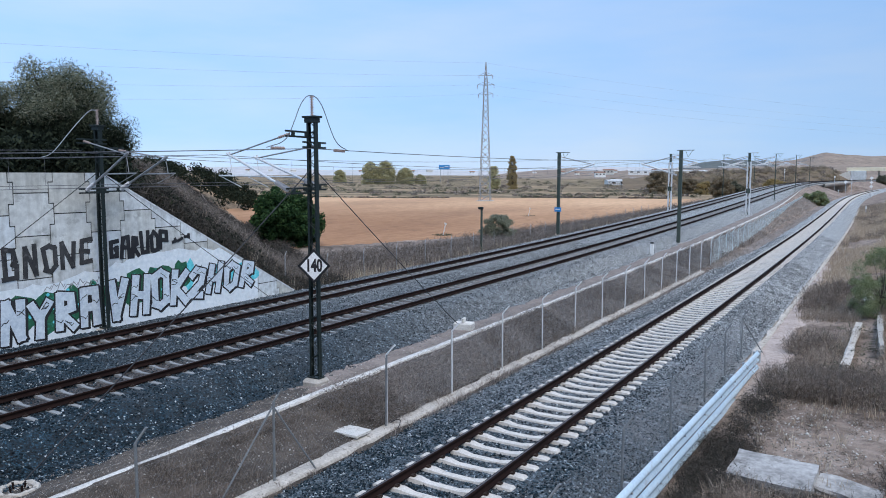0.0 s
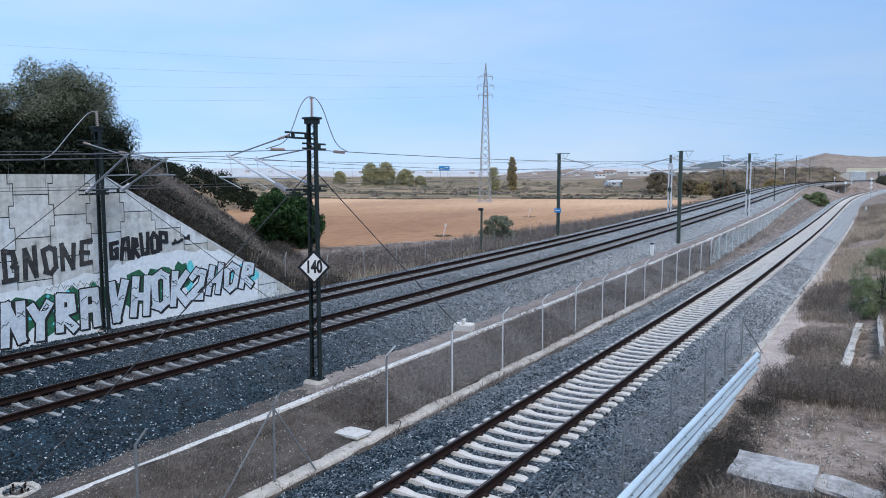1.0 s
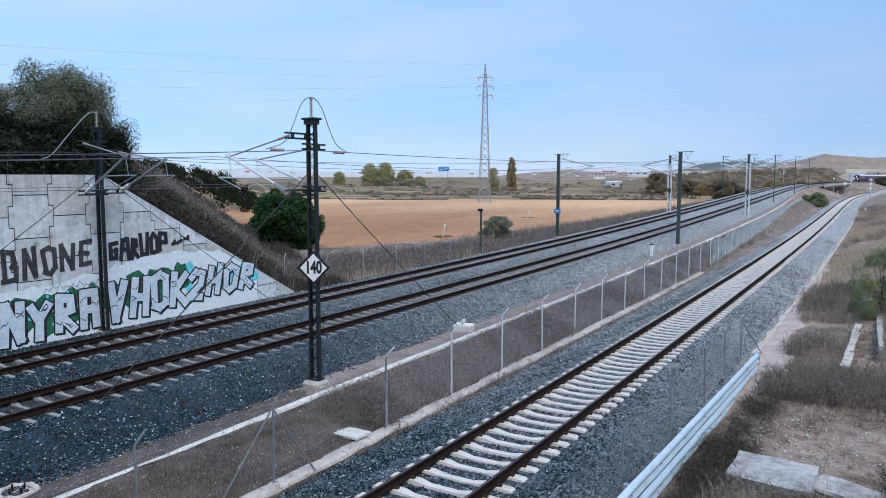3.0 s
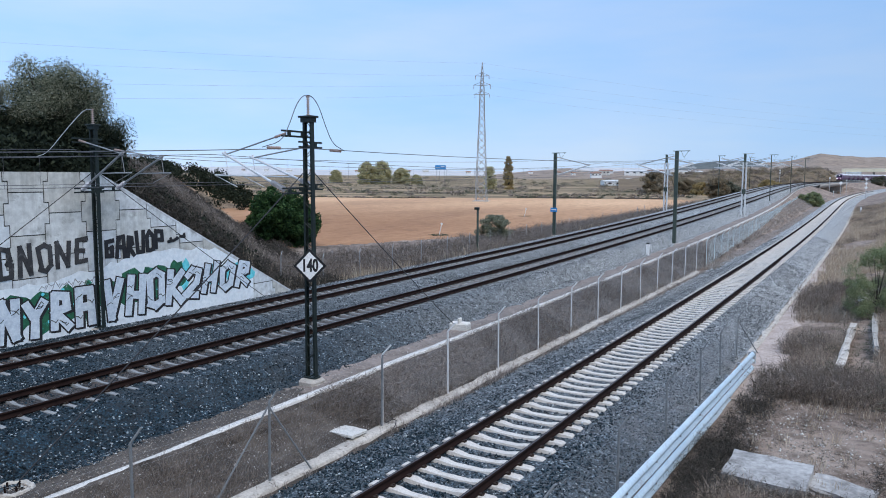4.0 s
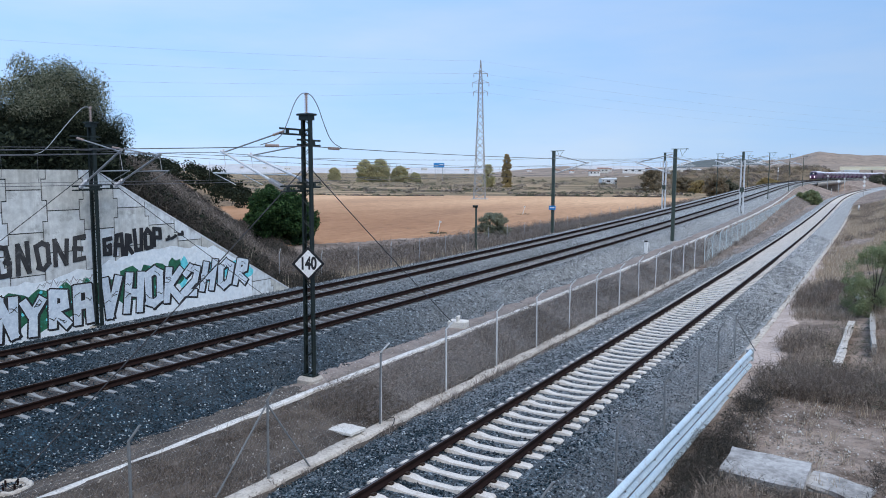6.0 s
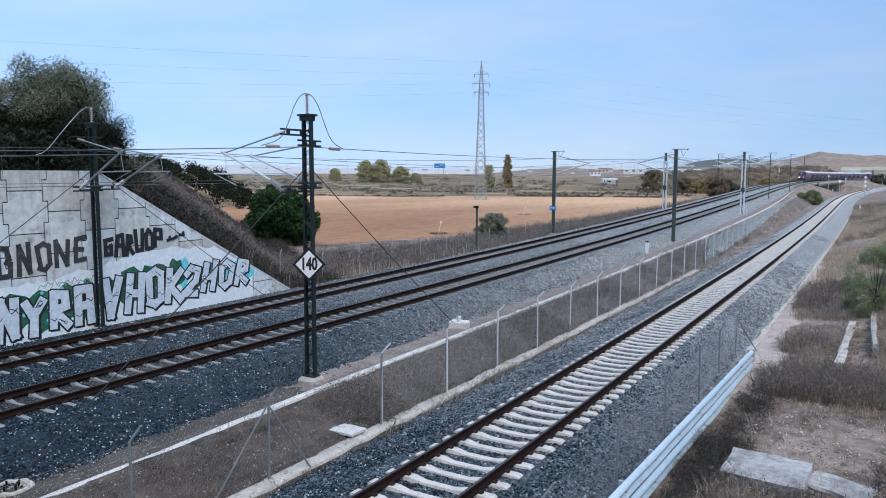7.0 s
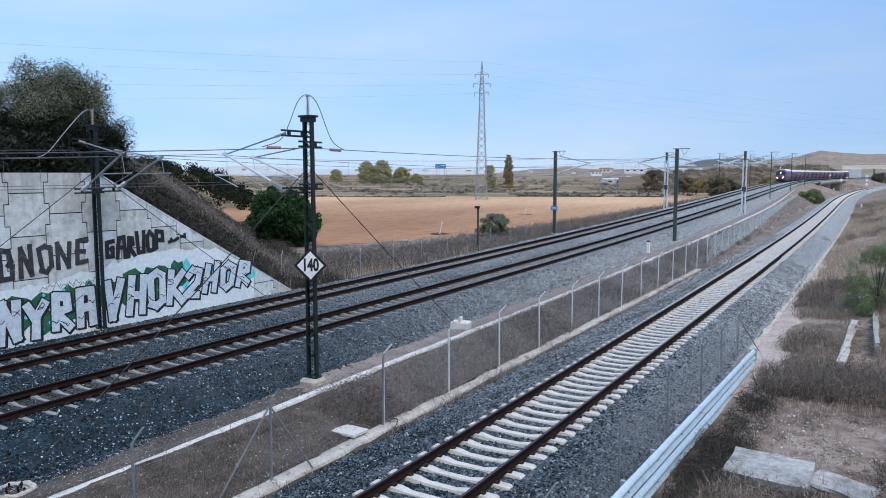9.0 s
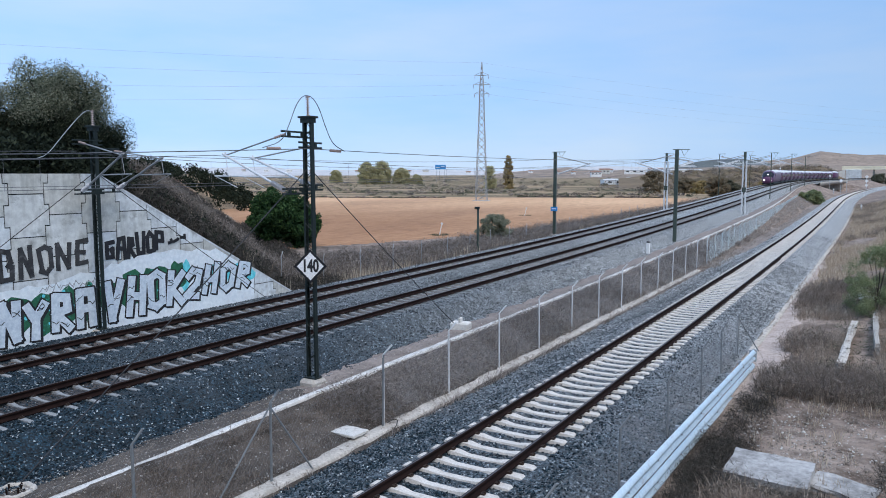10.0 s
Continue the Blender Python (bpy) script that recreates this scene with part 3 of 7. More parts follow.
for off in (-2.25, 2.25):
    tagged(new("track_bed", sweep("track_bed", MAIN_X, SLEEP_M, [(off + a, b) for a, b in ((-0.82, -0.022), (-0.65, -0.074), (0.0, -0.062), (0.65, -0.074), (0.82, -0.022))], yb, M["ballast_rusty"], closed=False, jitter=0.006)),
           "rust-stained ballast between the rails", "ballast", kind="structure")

# concrete kerb of the main line's path, footing strip of the fence, drain edge on the far side
yk = steps(2, 300, 0.6, 0.02)
tagged(new("kerb", sweep("kerb", lambda y: MAIN_X(y) + 0.33, lambda y: MAIN_Z(y) - 0.66 - 0.085 * smooth01((16.5 - y) / 7), [(6.40, -0.02), (6.42, 0.0), (6.60, 0.0), (6.62, -0.02), (6.62, -0.35), (6.40, -0.35)], yk, M["kerb"], jitter=0.012, squeeze=1.0)),
       "long pale concrete kerb beside the ballast path", "kerb", kind="structure")
tagged(new("path", sweep("path", MAIN_X, MAIN_Z, [(5.2, -0.87), (5.5, -0.855), (5.9, -0.84), (6.3, -0.82), (6.74, -0.775)], steps(16.5, 300, 0.6, 0.02), M["path"], closed=False, jitter=0.03, squeeze=1.0)),
       "narrow pinkish dirt path between the ballast and the kerb", "path", kind="structure")
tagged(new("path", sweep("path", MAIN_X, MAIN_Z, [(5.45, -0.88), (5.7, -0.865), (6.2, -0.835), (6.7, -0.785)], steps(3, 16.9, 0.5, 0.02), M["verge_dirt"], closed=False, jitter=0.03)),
       "darker near stretch of dirt between the ballast and the sunken kerb", "path", kind="structure")
ys_f = steps(2, 55, 0.6, 0.02)
tagged(new("footing_strip", sweep("footing_strip", SIDE_X, lambda y: SIDE_Z(y) - 0.5, [(-4.04, 0.0), (-3.85, 0.0), (-3.69, -0.004), (-3.65, -0.04), (-3.59, -0.45), (-4.04, -0.45)], ys_f, M["footing"], jitter=0.006)),
       "broad weathered concrete footing below the wire fence", "footing", kind="structure")
tagged(new("dirt_strip", sweep("dirt_strip", SIDE_X, lambda y: SIDE_Z(y) - 0.22 * smooth01((72 - y) / 14), [(-4.4, -0.53), (-3.6, -0.50), (-3.0, -0.47), (-2.7, -0.482)], steps(56, 170, 0.8, 0.02), M["path"], closed=False, jitter=0.04)),
       "bare pinkish dirt strip beside the single track's ballast", "dirt", kind="structure")
ys_r = steps(28, 160, 0.8, 0.02)
tagged(new("kerb_far", sweep("kerb_far", SIDE_X, lambda y: SIDE_Z(y) - 0.42, [(3.3, 0.0), (3.5, 0.0), (3.5, -0.35), (3.3, -0.35)], ys_r, M["footing"], jitter=0.05)),
       "narrow broken concrete drain edge at the foot of the bank", "kerb", kind="structure")



def build_bare_strip():
    """Trodden pinkish earth between the drain edge and the brush, with a wavering inner border."""
    ys = steps(23.5, 62, 0.5, 0.01)
    inner = np.interp(ys, [23, 27, 32, 39, 46, 62], [4.5, 5.3, 4.6, 4.3, 4.1, 3.9]) + 0.18 * np.sin(ys * 1.9) + 0.1 * np.sin(ys * 4.3)
    f = np.linspace(0, 1, 7)
    x = SIDE_X(ys)[:, None] + 3.52 + f[None] * (inner - 3.52)[:, None]
    y = np.broadcast_to(ys[:, None], x.shape)
    z = ground_z(x, y) + 0.035 - 0.06 * (f[None] > 0.99)
    me = mesh_np("bare_strip", np.stack([x, y, z], -1).reshape(-1, 3), grid_faces(len(ys), 7), M["bare_earth"])
    tagged(new("bare_strip", me), "bare pale pinkish earth beside the drain edge", "dirt", kind="structure")


build_bare_strip()

# ---- wing wall of precast cross-shaped panels ----
WALL_X, WALL_TOP, TIP_Y = -27.2, 6.38, 29.6


def clipped(poly, keep):
    """Polygon cut by half planes (a, b, c): a*y + b*z <= c."""
    for a, b, c in keep:
        out = []
        for (y0, z0), (y1, z1) in zip(poly, poly[1:] + poly[:1]):
            d0, d1 = a * y0 + b * z0 - c, a * y1 + b * z1 - c
            if d0 <= 0:
                out.append((y0, z0))
            if (d0 < 0 < d1) or (d1 < 0 < d0):
                t = d0 / (d0 - d1)
                out.append((y0 + (y1 - y0) * t, z0 + (z1 - z0) * t))
        poly = out
        if len(poly) < 3:
            return []
    return poly


def slab_poly(bm, poly, x0, x1):
    """A polygon in the wall's plane, given depth from x0 (back) to x1 (face)."""
    back, face = [bm.verts.new((x0, y, z)) for y, z in poly], [bm.verts.new((x1, y, z)) for y, z in poly]
    bm.faces.new(face)
    for i in range(len(poly)):
        j = (i + 1) % len(poly)
        bm.faces.new((back[i], back[j], face[j], face[i]))
    bmesh.ops.recalc_face_normals(bm, faces=bm.faces)


def build_wall():
    w = thing("wing_wall", "tall pale concrete wing wall of interlocking precast panels", "wall", kind="structure")
    outline = [(2.0, -0.6), (TIP_Y + 1.0, -0.6), (TIP_Y + 0.3, 0.0), (18.5, WALL_TOP + 0.03), (2.0, WALL_TOP + 0.03)]
    bm = bmesh.new()
    slab_poly(bm, outline, WALL_X - 0.2, WALL_X - 0.03)
    part("backing", bm, M["joint"], w)
    slope = (6.38, TIP_Y + 0.3 - 18.55)
    n = math.hypot(*slope)
    cap = (slope[0] / n, slope[1] / n, (slope[0] * 18.55 + slope[1] * WALL_TOP) / n - 0.02)
    keep = [(0, 1, WALL_TOP + 0.02), (0, -1, 0.55), (-1, 0, -2.05), cap]
    c, h, a, b, g = 1.5, 1.6, 0.84, 0.66, 0.02
    rng = random.Random(5)
    for i in range(20):
        for k in range(-2, 6):
            yc, zc = 0.62 + i * c, 0.05 + k * h + (h / 2 if i % 2 else 0)
            q = h / 4
            cross = [(-b, -2 * q), (b, -2 * q), (b, -q), (a, -q), (a, q), (b, q), (b, 2 * q), (-b, 2 * q), (-b, q), (-a, q), (-a, -q), (-b, -q)]
            poly = [(yc + y - math.copysign(g, y), zc + z - math.copysign(g, z)) for y, z in cross]
            poly = clipped(poly, keep)
            area = abs(sum(p[0] * q2[1] - p[1] * q2[0] for p, q2 in zip(poly, poly[1:] + poly[:1]))) / 2 if poly else 0
            if area < 0.05:
                continue
            bm = bmesh.new()
            slab_poly(bm, poly, WALL_X - 0.06, WALL_X + rng.uniform(-0.006, 0.006))
            part("panel", bm, M["panel"], w)
    # sloping coping strip along the cut edge
    bm = bmesh.new()
    slab_poly(bm, [(18.46, WALL_TOP - 0.02), (18.54, WALL_TOP + 0.03), (TIP_Y + 0.36, 0.0), (TIP_Y + 0.28, -0.03)], WALL_X - 0.22, WALL_X + 0.012)
    part("coping", bm, M["panel"], w)


build_wall()

# ---- graffiti: flat paint in layers on the wall's face ----
M["silver"] = plain("graffiti_silver", (0.55, 0.65, 0.75), (0.72, 0.82, 0.91), 0.5, fine=8, coarse=1.2)
M["paint_white"] = plain("graffiti_white_roller", (0.78, 0.87, 0.93), (0.86, 0.94, 0.97), 0.7, fine=6, coarse=0.9, wear=(0.74, 0.77, 0.79))
M["paint_black"] = plain("graffiti_black", (0.010, 0.010, 0.012), (0.03, 0.03, 0.033), 0.6, fine=8, coarse=1.5)
M["paint_faded"] = plain("graffiti_faded_black", (0.022, 0.022, 0.024), (0.06, 0.06, 0.062), 0.75, fine=5, coarse=1.2, wear=(0.12, 0.12, 0.12))
M["paint_grey"] = plain("graffiti_washed_grey", (0.22, 0.23, 0.24), (0.42, 0.43, 0.44), 0.75, fine=5, coarse=1.2)
M["paint_green"] = plain("graffiti_green", (0.015, 0.09, 0.05), (0.03, 0.16, 0.08), 0.6, fine=6, coarse=1.5, wear=(0.05, 0.38, 0.30))
M["paint_cyan"] = plain("graffiti_cyan", (0.10, 0.60, 0.70), (0.2, 0.72, 0.80), 0.6, fine=6, coarse=1.5)
FACE = WALL_X + 0.008
GLYPHS = {
    "N": [[(0, 0), (0.05, 1), (0.85, 0.05), (0.9, 1)]], "Y": [[(0, 1), (0.45, 0.55), (1, 1)], [(0.45, 0.55), (0.4, 0)]],
    "R": [[(0, 0), (0.08, 1), (0.75, 0.95), (0.8, 0.6), (0.1, 0.5), (0.9, 0)]], "A": [[(0, 0), (0.12, 1), (0.85, 1), (0.98, 0)], [(0.1, 0.48), (0.9, 0.48)]],
    "V": [[(0, 1), (0.35, 0), (0.95, 1)]], "H": [[(0, 0), (0.08, 1)], [(0.9, 0), (0.95, 1)], [(0.05, 0.5), (0.9, 0.5)]],
    "O": [[(0.1, 0.1), (0, 0.85), (0.45, 1), (0.95, 0.85), (0.9, 0.15), (0.45, 0), (0.1, 0.1)]], "K": [[(0, 0), (0.06, 1)], [(0.9, 1), (0.1, 0.5), (1, 0)]],
    "2": [[(0, 0.8), (0.4, 1), (0.9, 0.85), (0.8, 0.5), (0, 0.05), (1, 0)]], "U": [[(0, 1), (0.02, 0), (0.85, 0.05), (0.85, 1)]],
    "B": [[(0.05, 0), (0, 1), (0.8, 0.97), (0.78, 0.58), (0.6, 0.52), (0.95, 0.45), (0.9, 0.0), (0.05, 0)]],
    "E": [[(0.9, 1), (0.05, 0.95), (0, 0), (0.95, 0.05)], [(0.02, 0.5), (0.75, 0.52)]], "G": [[(0.9, 0.9), (0.1, 0.8), (0, 0.1), (0.8, 0.1), (0.85, 0.5), (0.45, 0.5)]],
    "P": [[(0, 0), (0.05, 1), (0.8, 0.95), (0.8, 0.5), (0.1, 0.45)]], "-": [[(0, 0.5), (0.8, 0.55), (0.8, 0.85)]]}


def stroke(bm, pts, width, x, lift=0.0, flare=0.0):
    """A thick paint line through points (y, z) on the wall, square ended, in slivers one above the other."""
    for (y0, z0), (y1, z1) in zip(pts[:-1], pts[1:]):
        d = Vector((y1 - y0, z1 - z0))
        if d.length < 1e-4:
            continue
        d.normalize()
        nrm, e = Vector((-d.y, d.x)), width * 0.42
        w0, w1 = width / 2, width / 2 * (1 + flare)
        a, b = Vector((y0, z0)) - d * e, Vector((y1, z1)) + d * e
        vs = [bm.verts.new((x + lift, p.x, p.y)) for p in (a + nrm * w0, a - nrm * w0, b - nrm * w1, b + nrm * w1)]
        f = bm.faces.new(vs)
        f.normal_update()
        if f.normal.x < 0:
            f.normal_flip()
        lift += 0.0004


def blob(bm, yc, zc, ry, rz, x, n=14, rough=0.25, seed=1):
    rng = random.Random(seed)
    vs = []
    for i in range(n):
        a, k = 2 * math.pi * i / n, 1 + rng.uniform(-rough, rough)
        vs.append(bm.verts.new((x, yc + ry * k * math.cos(a), max(zc + rz * k * math.sin(a), 0.12))))
    bm.faces.new(vs)


def lettering(name, label, word, y0, z0, y1, z1, height, width, fill, line, slant=0.0, outline=0.055, seed=1, h1=None):
    """Letters from (y0, z0) to (y1, z1) along the foot, outlined when fill is given."""
    rng = random.Random(seed)
    g = thing(name, label, "graffiti")
    step = (y1 - y0) / len(word)
    for i, ch in enumerate(word):
        t = i / max(1, len(word) - 1)
        base, hh = z0 + (z1 - z0) * t + rng.uniform(-0.05, 0.05), height * rng.uniform(0.92, 1.06) * (1 + ((h1 or 1) - 1) * t)
        wd = step * (0.80 if fill else 0.66) - (width * 0.55 if fill else 0)
        lines = [[(y0 + i * step + width * 0.5 + u * wd + slant * v + rng.uniform(-0.045, 0.045), base + v * hh + rng.uniform(-0.05, 0.05)) for u, v in s] for s in GLYPHS[ch]]
        bm = bmesh.new()
        for q, s in enumerate(lines):
            stroke(bm, s, width + (outline * 2 if fill else 0), FACE + 0.010, 0.002 * q, flare=0.15 if fill else 0)
            if fill:     # drop shadow to the lower right
                stroke(bm, [(a + 0.06, b - 0.05) for a, b in s], width + outline * 1.6, FACE + 0.0095, 0.002 * q, flare=0.15)
        letter = part("letter", bm, line, g)
        if fill:
            bm = bmesh.new()
            for q, s in enumerate(lines):
                stroke(bm, s, width, FACE + 0.016, 0.002 * q, flare=0.15)
            part("letter_fill", bm, fill, letter, "silver paint fill")
            for _ in range(3):     # thin crack lines on the fill
                bm = bmesh.new()
                s = lines[0]
                k = rng.randrange(len(s) - 1)
                f = rng.uniform(0.2, 0.8)
                yy, zz = s[k][0] + (s[k + 1][0] - s[k][0]) * f, s[k][1] + (s[k + 1][1] - s[k][1]) * f
                pts = [(yy - 0.14, zz + rng.uniform(-0.05, 0.05))]
                for q in range(3):
                    pts.append((pts[-1][0] + 0.09, pts[-1][1] + rng.uniform(-0.12, 0.12)))
                stroke(bm, pts, 0.028, FACE + 0.0235)
                part("crack_line", bm, line, letter)
    return g


def build_graffiti():
    # white roller ground under the lower letters
    g = thing("graffiti_ground", "white roller paint band along the wall's foot", "graffiti")
    bm = bmesh.new()
    rng = random.Random(8)
    top, n = [], 46
    for i in range(n + 1):
        y = 11.0 + (26.9 - 11.0) * i / n
        z = float(np.interp(y, [11, 14.2, 16.2, 17.4, 18.4, 20.0, 22.6, 25.4, 26.9], [2.2, 2.15, 2.25, 2.45, 2.5, 2.95, 3.0, 2.75, 1.55])) + rng.uniform(-0.09, 0.09)
        top.append((y, min(z, WALL_TOP - (y - 18.55) * 0.562 - 0.15 if y > 18.55 else z)))
    for (ya, za), (yb_, zb) in zip(top[:-1], top[1:]):
        vs = [bm.verts.new((FACE + 0.002, y, z)) for y, z in ((ya, 0.02), (yb_, 0.02), (yb_, zb), (ya, za))]
        bm.faces.new(vs)
    part("roller_band", bm, M["paint_white"], g)
    bm = bmesh.new()
    for k, (y, z, ry, rz) in enumerate([(15.0, 1.2, 0.7, 0.75), (16.1, 1.15, 0.7, 0.8), (17.2, 1.3, 0.6, 0.7), (17.9, 1.35, 0.4, 0.75), (18.8, 1.4, 0.5, 0.7), (19.9, 1.5, 0.6, 0.75), (21.1, 1.7, 0.75, 0.8), (22.2, 1.85, 0.5, 0.7)]):
        blob(bm, y, z, ry, rz, FACE + 0.005 + 0.0003 * k, seed=k)
    part("green_patch", bm, M["paint_green"], g, "dark green painted patches with teal dots")
    bm = bmesh.new()
    for k in range(44):
        y, r = rng.uniform(14.5, 22.4), rng.uniform(0.05, 0.10)
        blob(bm, y, rng.uniform(0.6, 1.75) + (y - 14.5) * 0.06, r, r, FACE + 0.0085 + 0.00003 * k, 9, 0.08, 100 + k)
    part("teal_dot", bm, M["paint_cyan"], g, "teal paint dots")
    bm = bmesh.new()
    for k in range(9):
        y = 15.9 + 0.27 * k
        stroke(bm, [(y, 1.95), (y + 0.12, 2.10 + 0.07 * (k % 3)), (y + 0.24, 2.02 + 0.05 * (k % 2)), (y + 0.30, 2.12)], 0.03, FACE + 0.006)
    part("scribble", bm, M["paint_grey"], g, "faded grey scribbled outlines")
    bm = bmesh.new()
    for k, (y, z, ry, rz) in enumerate([(22.65, 1.75, 0.35, 0.7), (24.3, 1.6, 0.6, 0.6), (26.62, 1.45, 0.34, 0.36), (25.5, 1.6, 0.5, 0.5)]):
        blob(bm, y, z, ry, rz, FACE + 0.0052 + 0.0003 * k, seed=20 + k)
    part("cyan_patch", bm, M["paint_cyan"], g, "cyan painted patches")
    lettering("graffiti_silver_word", "silver block letters with black outlines and cracks", "NYRA", 14.25, 0.26, 18.3, 0.48, 1.26, 0.31, M["silver"], M["paint_black"], seed=2)
    lettering("graffiti_silver_word", "leaning silver letters with black outlines on green", "VHOK", 18.5, 0.52, 22.65, 0.62, 1.40, 0.31, M["silver"], M["paint_black"], slant=0.1, seed=3)
    lettering("graffiti_silver_word", "small silver letters with black outlines on cyan", "2HOR", 22.5, 0.86, 26.7, 0.96, 1.24, 0.29, M["silver"], M["paint_black"], slant=0.22, seed=4, h1=0.8)
    lettering("graffiti_black_word", "tall thin black block letters, partly washed out", "BNONE", 14.38, 2.56, 18.1, 2.86, 1.0, 0.185, None, M["paint_faded"], seed=5)
    lettering("graffiti_black_word", "crowded black block letters painted on bare panels", "GARUOP", 18.7, 2.86, 21.6, 3.12, 0.80, 0.185, None, M["paint_black"], seed=6)
    lettering("graffiti_black_word", "short black dashes trailing after the painted word", "---", 21.75, 3.3, 22.75, 3.42, 0.26, 0.14, None, M["paint_black"], seed=7)


build_graffiti()


# ---- overhead line: masts, cantilevers, wires ----
def lattice(parent, mat, base_w, top_w, h, bays, t=0.02, depth=0.16):
    """Zigzag lacing on the two faces of a mast whose legs stand apart along x."""
    for side in (-1, 1):
        for i in range(bays):
            za, zb = h * i / bays, h * (i + 1) / bays
            wa, wb = base_w + (top_w - base_w) * i / bays, base_w + (top_w - base_w) * (i + 1) / bays
            s = 1 if i % 2 else -1
            part("lacing_bar", rod(bmesh.new(), (s * wa / 2, side * depth / 2, za + 0.04), (-s * wb / 2, side * depth / 2, zb - 0.04), t, 4), mat, parent)


def channel(bm, x, h, w, d, sgn, x_top=None):
    """A C-section leg: web outward, two flanges inward."""
    t, xt = 0.014, x if x_top is None else x_top
    o, i = x + sgn * t / 2, x - sgn * t / 2
    end, e, f = x - sgn * w, d / 2 + t / 2, d / 2 - t / 2
    ring = [(o, -e), (o, e), (end, e), (end, f), (i, f), (i, -f), (end, -f), (end, -e)]
    low, high = [bm.verts.new((a, b, 0)) for a, b in ring], [bm.verts.new((a + xt - x, b, h)) for a, b in ring]
    for k in range(8):
        bm.faces.new((low[k], low[(k + 1) % 8], high[(k + 1) % 8], high[k]))
    bm.faces.new(low)
    bm.faces.new(high[::-1])
    bmesh.ops.recalc_face_normals(bm, faces=bm.faces)


def insulator(bm, a, b, r, n=7, core=0.02):
    a, b = Vector(a), Vector(b)
    rod(bm, a, b, core, 6)
    d = (b - a) / n
    for i in range(n):
        p = a + d * (i + 0.3)
        rod(bm, p, p + d * 0.35, r, 10, r * 0.75)


M["arm"] = plain("pale_zinc_tube", (0.62, 0.63, 0.64), (0.74, 0.75, 0.76), 0.45, 0.2, fine=30, coarse=3)


def cantilever(parent, foot_hi, foot_lo, tip, reg_z, m_tube, thick=1.0):
    """Hinged bracket: stay, diagonal tube with its insulator, registration tube and steady arm, in the mast's space."""
    hi, lo, tip = Vector(foot_hi), Vector(foot_lo), Vector(tip)
    d = (tip - hi).normalized()
    bm = bmesh.new()
    rod(bm, hi + d * 0.55, tip, 0.020 * thick, 8)
    stay = part("stay_tube", bm, M["galv_dull"], parent)
    bm = bmesh.new()
    insulator(bm, hi, hi + d * 0.55, 0.045, 6)
    part("insulator", bm, M["insulator"], stay, "brown ribbed insulator")
    d = (tip - lo).normalized()
    bm = bmesh.new()
    rod(bm, lo + d * 0.75, tip - d * -0.15, 0.034 * thick, 8)
    diag = part("diagonal_tube", bm, m_tube, parent)
    bm = bmesh.new()
    insulator(bm, lo + d * 0.12, lo + d * 0.75, 0.085, 8, 0.03)
    part("insulator", bm, M["ins_grey"], diag, "grey ribbed insulator")
    # registration tube hung below the diagonal
    f = (reg_z - lo.z) / (tip.z - lo.z)
    st = lo + (tip - lo) * f
    end = Vector((tip.x + (-0.5 if tip.x < lo.x else 0.5), tip.y, reg_z + 0.03))
    bm = bmesh.new()
    rod(bm, st, end, 0.02 * thick, 8)
    rod(bm, tip, (tip.x + 0.12, tip.y, reg_z + 0.03), 0.012, 5)
    reg = part("registration_tube", bm, m_tube, parent)
    bm = bmesh.new()
    tube(bm, [end, (tip.x + (0.5 if tip.x < lo.x else -0.5), tip.y, reg_z - 0.34)], 0.013, 5)
    part("steady_arm", bm, m_tube, reg)
    bm = bmesh.new()
    box(bm, (0.12, 0.06, 0.10), tip, bevel=0.01)
    rod(bm, tip, tip + Vector((0, 0, 0.1)), 0.03, 6)
    part("clamp", bm, m_tube, reg)


